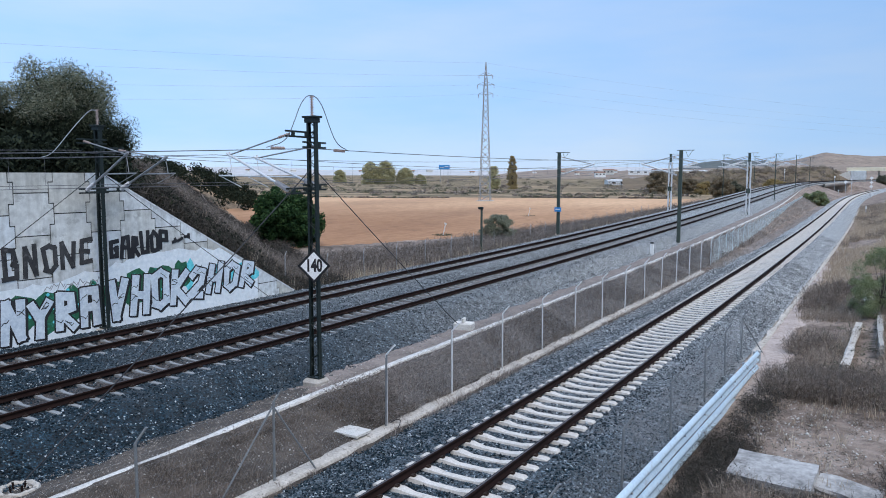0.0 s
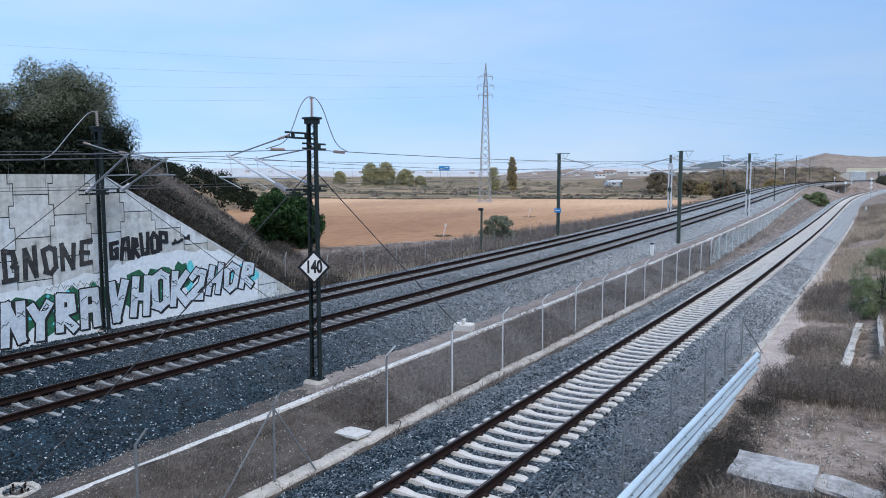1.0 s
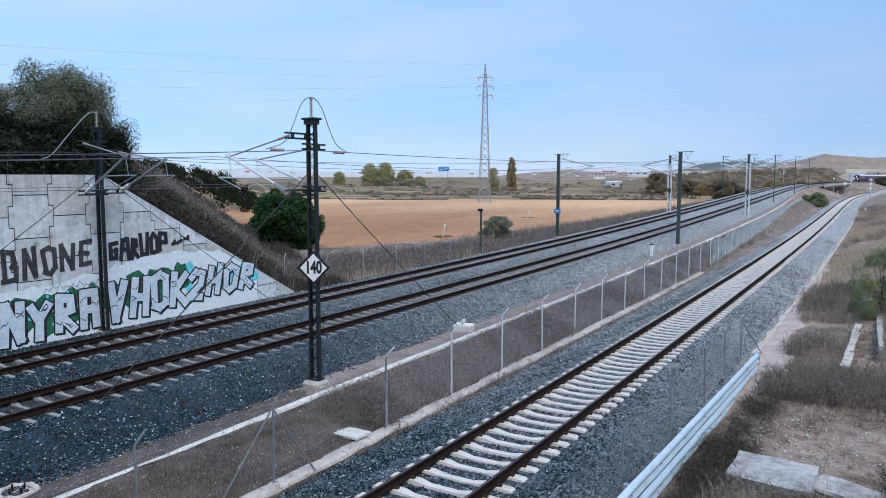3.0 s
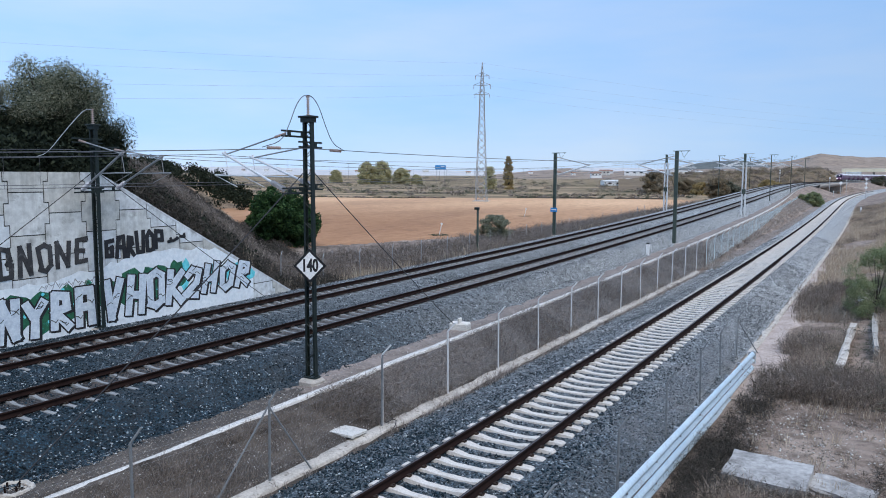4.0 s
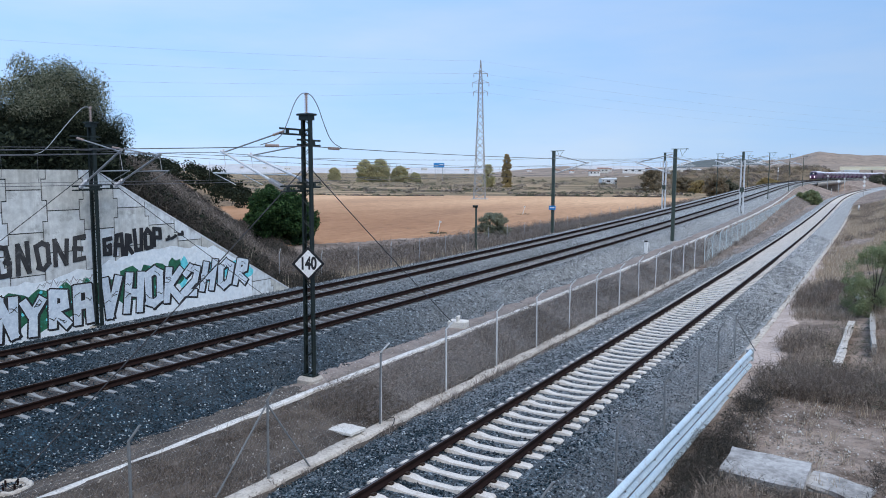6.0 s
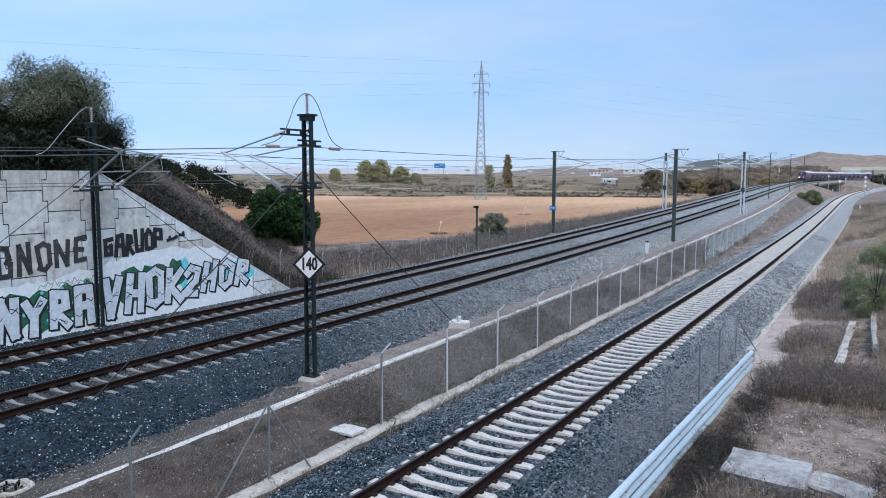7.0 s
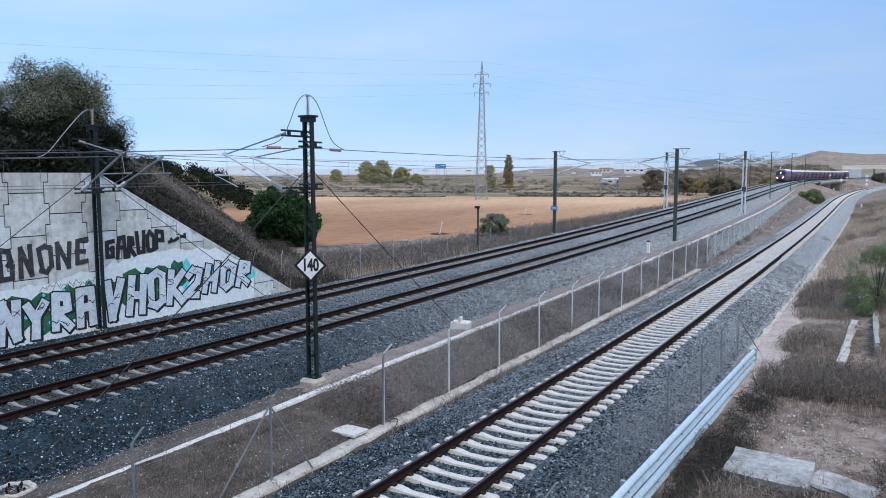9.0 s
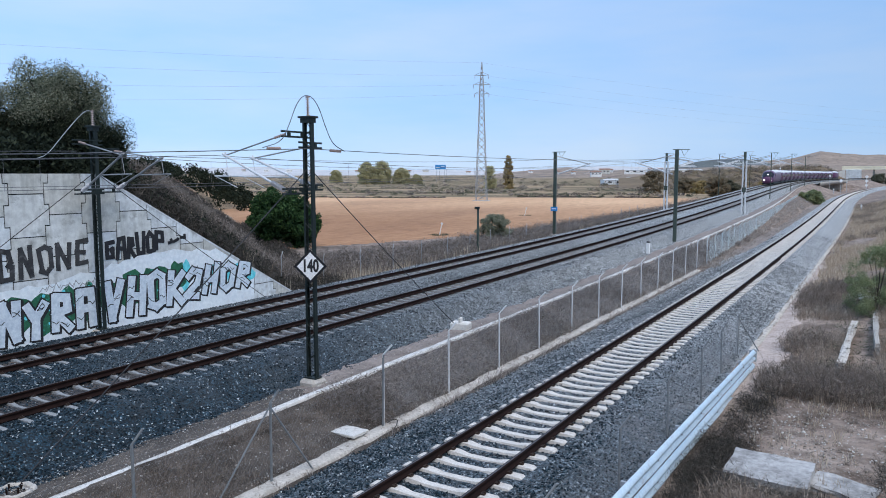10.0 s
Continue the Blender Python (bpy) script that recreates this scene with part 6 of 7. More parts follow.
# ---- trees and bushes ----
def tree(name, label, at, crown, trunk_h, mat, clumps, per, leaf, seed, trunk_r=0.2, category="tree", lean=0.0, group="", ratio=0.45, skirt=0.0, top=None, core=False):
    """Tapered trunk, limbs to the clumps and a crown of leaf sprays. crown: (half width x, half width y, half height, centre height)."""
    rng = random.Random(seed)
    t = thing(name, label, category, pose(*at), group)
    rx, ry, rz, zc = crown
    bm = bmesh.new()
    fork = Vector((lean, 0, trunk_h))
    rod(bm, (0, 0, -0.4), fork, trunk_r, 8, trunk_r * 0.7)
    cs, rad = [], []
    for k in range(clumps):
        while True:
            p = Vector((rng.uniform(-1, 1), rng.uniform(-1, 1), rng.uniform(-1, 1)))
            if 0.25 < p.length < 1.0:
                break
        p = p * (0.62 + 0.38 * rng.random())
        if skirt:
            h, a, q = rng.uniform(-1, 1), rng.uniform(0, math.tau), math.sqrt(rng.uniform(0.05, 1))
            q *= math.sqrt(max(0.0, 1.0 - max(0.0, h + 0.1) ** 2 / 1.21)) if skirt < 1 else 1.0 - 0.75 * max(0.0, h) ** 2
            p = Vector((q * math.cos(a), q * math.sin(a), h))
        cs.append((p.x * rx, p.y * ry, zc + p.z * rz))
        rad.append(rng.uniform(0.16, 0.34) * (min(rx, rz) if skirt else (rx + rz) / 2))
        if k % 3 == 0:
            mid = fork.lerp(Vector(cs[-1]), 0.5) + Vector((0, 0, rz * 0.1))
            rod(bm, fork - Vector((0, 0, trunk_h * 0.2 * rng.random())), mid, trunk_r * 0.35, 5, trunk_r * 0.2)
            rod(bm, mid, cs[-1], trunk_r * 0.2, 5, trunk_r * 0.06)
    part("trunk", bm, M["bark"], t)
    # shade is put into the leaf colours: dark low crown, lighter upper crown
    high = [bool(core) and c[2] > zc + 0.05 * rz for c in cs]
    for name_, sel, m_ in (("crown", False, mat), ("upper_crown", True, M["leaf_upper_lit"])):
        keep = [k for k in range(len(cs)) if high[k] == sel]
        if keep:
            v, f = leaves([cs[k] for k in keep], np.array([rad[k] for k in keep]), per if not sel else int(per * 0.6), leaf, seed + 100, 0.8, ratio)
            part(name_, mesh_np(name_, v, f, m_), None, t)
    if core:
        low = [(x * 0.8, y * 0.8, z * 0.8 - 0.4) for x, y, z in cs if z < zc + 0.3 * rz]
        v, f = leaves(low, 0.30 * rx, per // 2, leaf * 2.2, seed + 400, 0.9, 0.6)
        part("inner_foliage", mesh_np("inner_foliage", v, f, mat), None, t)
    # wispy outer shoots, coloured paler for the light on the crown's top
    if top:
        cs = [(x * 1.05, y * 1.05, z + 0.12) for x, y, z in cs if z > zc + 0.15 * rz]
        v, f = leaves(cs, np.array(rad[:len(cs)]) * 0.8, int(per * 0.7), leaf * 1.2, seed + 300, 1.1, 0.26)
        part("outer_foliage", mesh_np("outer_foliage", v, f, top), None, t, "wispy grey-green outer foliage painted paler for light from above")
    return t


# leaves of the crown's upper half, lightened as if lit from above
M["leaf_upper_lit"] = piecewise("lit_olive_grey_leaves", [(0.0, (0.03, 0.04, 0.024)), (0.6, (0.075, 0.09, 0.055)), (1.0, (0.16, 0.175, 0.115))], island=True, both=0.35)
M["leaf_green"] = piecewise("broom_leaves", [(0.0, (0.17, 0.20, 0.105)), (0.6, (0.30, 0.345, 0.185)), (1.0, (0.43, 0.47, 0.27))], island=True, both=0.5)
M["leaf_brown"] = piecewise("brown_autumn_leaves", [(0.0, (0.20, 0.16, 0.11)), (0.6, (0.32, 0.26, 0.175)), (1.0, (0.44, 0.37, 0.25))], island=True, both=0.5)
M["leaf_pale"] = piecewise("pale_autumn_leaves", [(0.0, (0.42, 0.39, 0.22)), (0.6, (0.60, 0.56, 0.34)), (1.0, (0.74, 0.69, 0.46))], island=True, both=0.5)

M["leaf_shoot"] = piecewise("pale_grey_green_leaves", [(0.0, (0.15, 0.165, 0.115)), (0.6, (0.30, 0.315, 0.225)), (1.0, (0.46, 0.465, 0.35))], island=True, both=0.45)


def plant_trees():
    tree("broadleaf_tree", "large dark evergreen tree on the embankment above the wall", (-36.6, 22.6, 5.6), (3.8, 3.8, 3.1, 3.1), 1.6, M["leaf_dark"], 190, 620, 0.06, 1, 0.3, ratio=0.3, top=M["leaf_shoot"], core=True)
    tree("broadleaf_tree", "feathery grey-green tree at the embankment edge", (-36.4, 25.0, 4.2), (1.7, 1.7, 2.2, 4.2), 2.4, M["leaf_shoot"], 74, 150, 0.06, 2, 0.12, ratio=0.10)
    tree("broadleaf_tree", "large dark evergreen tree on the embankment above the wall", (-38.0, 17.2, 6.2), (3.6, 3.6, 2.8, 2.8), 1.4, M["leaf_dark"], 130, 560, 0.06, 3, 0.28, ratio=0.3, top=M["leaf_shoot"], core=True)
    tree("pine", "dense bright green pine at the field's edge", (-53.2, 55.9, -1.0), (2.9, 2.9, 3.1, 2.9), 0.8, M["leaf_pine"], 170, 260, 0.14, 4, 0.22, "tree")
    tree("pine", "dense bright green pine at the field's edge", (-51.6, 57.4, -1.0), (2.3, 2.3, 2.6, 2.5), 0.8, M["leaf_pine"], 110, 240, 0.14, 8, 0.2, "tree")
    tree("bush", "round grey-green bush beside the track", (-35.4, 69.8, -0.9), (1.9, 1.9, 1.45, 1.5), 0.4, M["leaf_shoot"], 80, 300, 0.085, 5, 0.05, "bush", ratio=0.22, skirt=0.5)
    tree("poplar", "tall narrow poplar with yellowing leaves", (-172.5, 356.0, -1.0), (2.6, 2.6, 8.7, 8.4), 1.5, M["leaf_yellow"], 230, 90, 0.28, 6, 0.3, ratio=0.3, skirt=1.0)
    tree("poplar", "yellow-green poplar beside the field", (-181.5, 352.0, -1.0), (3.6, 3.6, 6.0, 5.6), 1.0, M["leaf_pale"], 160, 90, 0.28, 7, 0.3, ratio=0.3, skirt=1.0)
    for k, (x, y, w, h) in enumerate([(-360, 483, 7.5, 9.0), (-349, 488, 8.5, 9.4), (-336, 497, 7.0, 6.6), (-326, 504, 5.0, 4.0), (-430, 530, 6, 6)]):
        tree("broadleaf_tree", "pale yellow-green tree on the plain", (x, y, -1.5), (w, w * 0.8, h * 1.0, h * 0.9), 2, M["leaf_pale"], 200, 100, 0.42, 10 + k, 0.4, group="trees on the plain", skirt=0.7)
    for k, (x, y, w, h, m) in enumerate([(-81, 302, 5.6, 5.6, "leaf_brown"), (-70, 306, 5.0, 3.6, "leaf_brown"), (-40, 214, 3.2, 4.4, "leaf_brown"), (-37.5, 217, 2.6, 3.4, "leaf_grey"), (-62, 300, 4, 3.0, "leaf_yellow"), (-42, 330, 3.5, 3.6, "leaf_yellow"), (-37, 318, 3.0, 3.0, "leaf_yellow")]):
        z = float(ground_z(x, y))
        tree("broadleaf_tree", "low spreading autumn tree beyond the main line", (x, y, z), (w, w, h * 0.8, h * 0.78), 1.0, M[m], 80, 200, 0.22, 30 + k, 0.2, group="trees beyond the line", skirt=0.7)
    tree("bush", "low green bush beside the railway bridge", (-13.4, 169.5, float(ground_z(-13.4, 169.5)) - 0.3), (2.6, 3.2, 1.5, 1.2), 0.5, M["leaf_green"], 60, 120, 0.3, 50, 0.12, "bush")
    tree("bush", "low green bush beside the railway bridge", (-13.8, 184.0, float(ground_z(-13.8, 184.0)) - 0.3), (2.4, 3.0, 1.1, 0.9), 0.5, M["leaf_green"], 40, 120, 0.3, 51, 0.12, "bush")
    tree("bush", "thin green broom bush on the bank", (-0.15, 38.5, float(ground_z(-0.15, 38.5))), (1.25, 1.6, 1.45, 1.4), 0.5, M["leaf_green"], 110, 190, 0.085, 52, 0.05, "bush", ratio=0.10, skirt=0.3)
    tree("bush", "thin green broom bush on the bank", (1.6, 44.5, float(ground_z(1.6, 44.5))), (1.5, 1.6, 1.4, 1.3), 0.5, M["leaf_green"], 80, 180, 0.09, 53, 0.05, "bush", ratio=0.10, skirt=0.3)
    # thicket behind the wall's top and down its slope
    rng = np.random.RandomState(60)
    n = 150
    y = rng.uniform(6, 30, n)
    x = -27.9 - rng.uniform(0.3, 6.5, n)
    top = np.where(y < 18.5, 6.5, 6.5 - (y - 18.5) * 0.62)
    c = np.stack([x, y, np.maximum(ground_z(x, y), top - 0.9) + rng.uniform(0.0, 0.45, n)], -1)
    v, f = leaves(c, 0.75, 150, 0.075, 59)
    tagged(new("wall_thicket", mesh_np("wall_thicket", v, f, M["leaf_dark"])), "dark thicket growing behind the wall's top edge", "thicket", kind="stuff")
    n = 230
    y = rng.uniform(4, 21, n)
    x = -28.2 - rng.uniform(0.2, 6.5, n)
    c = np.stack([x, y, 6.15 + rng.uniform(0.0, 1.6, n) * np.interp(y, [4, 17, 21], [1, 1, 0.1])], -1)
    v, f = leaves(c, 0.8, 170, 0.11, 64)
    tagged(new("wall_thicket", mesh_np("wall_thicket", v, f, M["leaf_dark"])), "dense dark undergrowth below the trees above the wall", "thicket", kind="stuff")
    # belt of trees beyond the embankment
    n = 150
    u = rng.uniform(-0.40, -0.255, n)
    d = rng.uniform(150, 200, n)
    hgt = np.interp(u, [-0.40, -0.33, -0.29, -0.255], [8.5, 8.8, 7.0, 3.0]) * rng.uniform(0.15, 1.0, n)
    c = np.stack([d * -0.517 + u * d * 0.856, d * 0.856 + u * d * 0.517, -1.0 + hgt], -1)
    v, f = leaves(c, rng.uniform(1.2, 2.3, n), 110, 0.3, 57, 0.8)
    tagged(new("tree_belt", mesh_np("tree_belt", v, f, M["leaf_dark"])), "dark green belt of trees beyond the embankment", "trees", kind="stuff")
    # hedgerows across the plain
    pts, rad = [], []
    for d, u0, u1, hgt in ((238, -0.30, 0.30, 0.7), (262, 0.05, 0.42, 1.0), (300, -0.45, 0.10, 1.1), (335, -0.2, 0.36, 1.3), (390, -0.5, 0.38, 1.4), (470, -0.55, 0.30, 2.3), (560, -0.5, 0.36, 2.9), (700, -0.6, 0.4, 4.0), (900, -0.6, 0.42, 5.0), (1200, -0.6, 0.45, 5.5)):
        m = int((u1 - u0) * d / (1.7 * hgt))
        for u in np.linspace(u0, u1, m):
            if noise.noise((float(u) * 9, d * 0.37, 0.0)) < -0.10:
                continue
            dd = d + 6 * math.sin(u * 17 + d) + rng.normal(0, hgt * 0.8)
            pts.append((dd * -0.517 + u * dd * 0.856, dd * 0.856 + u * dd * 0.517, -1.0 + hgt * rng.uniform(0.1, 0.7)))
            rad.append(hgt * rng.uniform(0.6, 1.2))
    pts, rad = np.array(pts), np.array(rad)
    ok = pts[:, 0] < MAIN_X(np.clip(pts[:, 1], 0, 760)) - 14
    pts, rad = pts[ok], rad[ok]
    pts[:, 2] += ground_z(pts[:, 0], pts[:, 1]) + 1.0
    half_ = rng.uniform(0, 1, len(pts)) < 0.5
    for k, (sel, m) in enumerate(((half_, "leaf_grey"), (~half_, "weed_grey"))):
        v, f = leaves(pts[sel], rad[sel] * 1.25, 70, 0.3, 58 + 10 * k, 0.5, 0.3)
        tagged(new("hedgerows", mesh_np("hedgerows", v, f, M[m])), "low olive and brown hedgerows across the plain", "hedge", kind="stuff")
    for k, (x, y, w, h) in enumerate(((-4.6, 466, 3.4, 3.6), (1.5, 471, 3.8, 3.9), (8.5, 478, 4.2, 4.0), (15.5, 486, 4.5, 4.0))):
        tree("bush", "dark green tall bush beside the far overpass", (x, y, 0.6), (w, w, h, h - 0.2), 0.8, M["leaf_grey"], 60, 120, 0.35, 140 + k, 0.15, "bush", group="bushes by the overpass")
    # hedge along the embankment crest, bushes over the plain
    rng = np.random.RandomState(61)
    w = rng.uniform(12, 150, 240)
    s = rng.uniform(-3.5, 1.0, 240)
    x, y = CREST[0] + 0.645 * s - 0.764 * w, CREST[1] + 0.764 * s + 0.645 * w
    c = np.stack([x, y, ground_z(x, y) + rng.uniform(0.2, 0.9, 240) * (1 + w / 120)], -1)
    v, f = leaves(c, 0.8 + w / 120, 130, 0.16, 62)
    tagged(new("hedge", mesh_np("hedge", v, f, M["leaf_dark"])), "dark hedge along the top of the embankment", "hedge", kind="stuff")
    w = rng.uniform(3, 40, 150)
    s = rng.uniform(1.0, 6.5, 150)
    x, y = CREST[0] + 0.645 * s - 0.764 * w, CREST[1] + 0.764 * s + 0.645 * w
    k = x < -29
    c = np.stack([x, y, ground_z(x, y) + rng.uniform(0.1, 0.5, 150)], -1)[k]
    v, f = leaves(c, 0.8, 90, 0.10, 63)
    tagged(new("slope_bushes", mesh_np("slope_bushes", v, f, M["leaf_dark"])), "low dark bushes on the embankment slope", "bushes", kind="stuff")
    for k, (n, d0, d1, m, lab) in enumerate([(70, 215, 420, "leaf_grey", "grey-green bushes scattered over the plain"), (200, 260, 900, "weed_grey", "brown scrub scattered over the plain"), (120, 420, 1500, "leaf_grey", "dark distant trees and hedges on the plain")]):
        d, az = d0 + (d1 - d0) * rng.uniform(0, 1, n) ** 1.3, np.radians(rng.uniform(-66, -9, n))
        d = np.round(d / 38) * 38 + rng.normal(0, 4, n)     # in loose rows, as field edges run
        x, y = d * np.sin(az), d * np.cos(az)
        keep = ~((y < 235 + 0.25 * (x + 60)) & (x > -205)) & (x < MAIN_X(np.clip(y, 0, 760)) - 16)
        x, y, d = x[keep], y[keep], d[keep]
        r = rng.uniform(0.5, 1.5, len(x)) * (1 + d / 700)
        c = np.stack([x, y, ground_z(x, y) + r * 0.35], -1)
        v, f = leaves(c, r * 1.7, 130, 0.22 + 0.12 * k, 70 + k, 0.42, 0.3)
        tagged(new("plain_bushes", mesh_np("plain_bushes", v, f, M[m])), lab, "bushes", kind="stuff")
    # thicket over the rise behind the railway bridge
    n = 420
    u, q = rng.uniform(0.29, 0.53, n), rng.uniform(0, 1, n)
    d = 520 * (1 - 0.26 * q)
    top = EYE[2] + np.interp(u, [0.24, 0.302, 0.393, 0.469, 0.516, 0.545], [-0.0046, 0.0023, 0.0076, 0.0107, 0.0107, -0.004]) * 520
    z = -2 + (top + 2) * np.interp(-0.26 * q, [-0.28, -0.2, -0.12, -0.05, 0.0], [0.0, 0.22, 0.55, 0.85, 1.0])
    x, y = d * -0.517 + u * d * 0.856, d * 0.856 + u * d * 0.517
    ok = x < MAIN_X(np.clip(y, 0, 760)) - 9
    c = np.stack([x, y, z + 0.3], -1)[ok]
    pick = rng.uniform(0, 1, len(c)) < 0.6
    for k, (sel, m) in enumerate(((pick, "leaf_brown"), (~pick, "scrub"))):
        v, f = leaves(c[sel], rng.uniform(1.6, 3.2, sel.sum()), 170, 0.30, 80 + k, 0.7)
        tagged(new("slope_trees", mesh_np("slope_trees", v, f, M[m])), "brown autumn thicket behind the railway bridge", "thicket", kind="stuff")


plant_trees()

# ---- lattice pylon on the field and its high-voltage cables ----
PYLON = (-97.4, 183.8, -1.0)


def build_pylon():
    t = thing("pylon", "tall grey steel lattice pylon standing on the field", "pylon", pose(*PYLON, 0, 0, 20))
    H = 38.2
    def half(z):
        return float(np.interp(z, [0, 24, 31, H], [1.55, 0.72, 0.55, 0.06]))
    for sx in (-1, 1):
        for sy in (-1, 1):
            zs = [0, 8, 16, 24, 31, H]
            part("leg", tube(bmesh.new(), [(sx * half(z), sy * half(z), z) for z in zs], 0.09, 4), M["galv_dull"], t)
    zs = list(np.linspace(0, 24, 13)) + list(np.linspace(25.5, H - 1, 9))
    for za, zb in zip(zs[:-1], zs[1:]):
        a, b = half(za), half(zb)
        for s in (-1, 1):
            for p, q in (((-a, s * a, za), (b, s * b, zb)), ((a, s * a, za), (-b, s * b, zb)), ((s * a, -a, za), (s * b, b, zb)), ((s * a, a, za), (s * b, -b, zb))):
                part("bracing", rod(bmesh.new(), p, q, 0.045, 4), M["galv_dull"], t)
    for z, w in ((34.5, 1.9), (32.0, 2.3), (29.5, 2.0)):
        for s in (-1, 1):
            bm = rod(bmesh.new(), (0, 0.3, z), (s * w, 0, z + 0.15), 0.06, 4)
            arm = part("crossarm", bm, M["galv_dull"], t)
            part("arm_bar", rod(bmesh.new(), (0, -0.3, z), (s * w, 0, z + 0.15), 0.06, 4), M["galv_dull"], arm)
            part("arm_stay", rod(bmesh.new(), (0, 0, z + 1.0), (s * w, 0, z + 0.15), 0.05, 4), M["galv_dull"], arm)
            bm = bmesh.new()
            insulator(bm, (s * w, 0, z + 0.1), (s * w, 0, z - 0.9), 0.12, 6, 0.04)
            part("insulator", bm, M["insulator"], arm)
    part("base", box(bmesh.new(), (4.6, 4.6, 0.6), (0, 0, 0), bevel=0.15), M["concrete"], t, "low concrete base")


build_pylon()
for zt, (px, py, pz) in ((37.0, (-114.5, 62.3, 26.4)), (33.6, (-114.3, 62.0, 23.6)), (31.1, (-114.2, 61.8, 20.6)), (28.6, (-114.0, 61.6, 18.2))):
    a, m_ = Vector((PYLON[0], PYLON[1], zt)), Vector((px, py, pz))
    cable("power_cable", "thin grey high-voltage cable across the sky", a, a + (m_ - a) * 2.0 + Vector((0, 0, 3)), 2.2, 0.012, M["galv_dull"], 16, "high-voltage cables")
    cable("power_cable", "thin grey high-voltage cable across the sky", a, (160, 620, zt + 6), 9, 0.010, M["galv_dull"], 16, "high-voltage cables")


# ---- distance: ridges, buildings, road sign ----
def ridge(name, label, depth, profile, mat, back=500):
    """A distant ridge: angle to the left of the view's axis in view units (sideways per metre of depth) against rise per metre of depth."""
    us = np.linspace(profile[0][0], profile[-1][0], 160)
    pr = np.array(profile)
    rise = np.interp(us, pr[:, 0], pr[:, 1]) + 0.0011 * np.array([noise.noise((float(u) * 55, depth * 0.013, 0.7)) for u in us])
    c, s = math.cos(radians(31.148)), math.sin(radians(31.148))
    rows = []
    for k, (dd, f) in enumerate(((-0.28, 0.0), (-0.2, 0.22), (-0.12, 0.55), (-0.05, 0.85), (0.0, 1.0), (0.1, 0.7), (0.3, 0.0))):
        d = depth * (1 + dd)
        x, y = d * (-s) + us * d * c, d * c + us * d * s
        top = EYE[2] + rise * depth
        wob = np.array([noise.noise((float(u) * 30, k * 1.7, 0.3)) for u in us]) * 0.10 * (0 < f < 1)
        z = -2 + (top + 2) * np.clip(f + wob, 0, 1)
        rows.append(np.stack([x, y, z], -1))
    v = np.stack(rows, 0)
    me = mesh_np(name, v.reshape(-1, 3), grid_faces(len(rows), len(us)), mat)
    me.polygons.foreach_set("use_smooth", [True] * len(me.polygons))
    return tagged(new(name, me), label, "hill", kind="structure")


# the haze of distance is put into this pale base colour
M["far_blue"] = plain("far_land_painted_haze", (0.44, 0.44, 0.45), (0.56, 0.54, 0.53), 0.95, fine=0.05, coarse=0.004, bumps=0.0)
M["rise"] = plain("brown_brush_slope", (0.12, 0.082, 0.048), (0.22, 0.155, 0.09), 0.95, fine=0.6, coarse=0.04, bumps=0.5, dist=0.6, wear=(0.08, 0.07, 0.045))


def vu(u):
    return (u - 784) / 1313.0


def vr(y):
    return (311 - y) / 1313.0


ridge("backdrop_hill", "bare brown hill on the skyline", 2600, [(vu(1150), vr(305)), (vu(1230), vr(298)), (vu(1330), vr(288)), (vu(1400), vr(284)), (vu(1425), vr(277)), (vu(1455), vr(270)), (vu(1490), vr(274)), (vu(1568), vr(277)), (vu(1750), vr(286)), (vu(1950), vr(305))], M["hill"])
ridge("backdrop_hill", "dark wooded hill on the skyline", 2300, [(vu(1195), vr(303)), (vu(1225), vr(291)), (vu(1262), vr(285)), (vu(1310), vr(283)), (vu(1350), vr(286)), (vu(1400), vr(302))], M["hill_dark"])
ridge("backdrop_hill", "low blue land on the horizon, haze put into its colour", 3300, [(vu(-900), vr(299)), (vu(-200), vr(303)), (vu(200), vr(300)), (vu(480), vr(296)), (vu(560), vr(302)), (vu(700), vr(302)), (vu(930), vr(304)), (vu(1000), vr(298)), (vu(1090), vr(296)), (vu(1180), vr(299)), (vu(1300), vr(302))], M["far_blue"])
ridge("backdrop_hill", "brown brush-covered rise behind the main line", 520, [(vu(1100), vr(317)), (vu(1180), vr(308)), (vu(1300), vr(301)), (vu(1400), vr(297)), (vu(1462), vr(297)), (vu(1500), vr(316))], M["rise"])
ridge("backdrop_hill", "low brown rise beyond the plain", 1500, [(vu(880), vr(309)), (vu(960), vr(302)), (vu(1010), vr(299)), (vu(1070), vr(303)), (vu(1200), vr(300)), (vu(1330), vr(295)), (vu(1500), vr(293)), (vu(1700), vr(298)), (vu(1900), vr(309))], M["hill"])


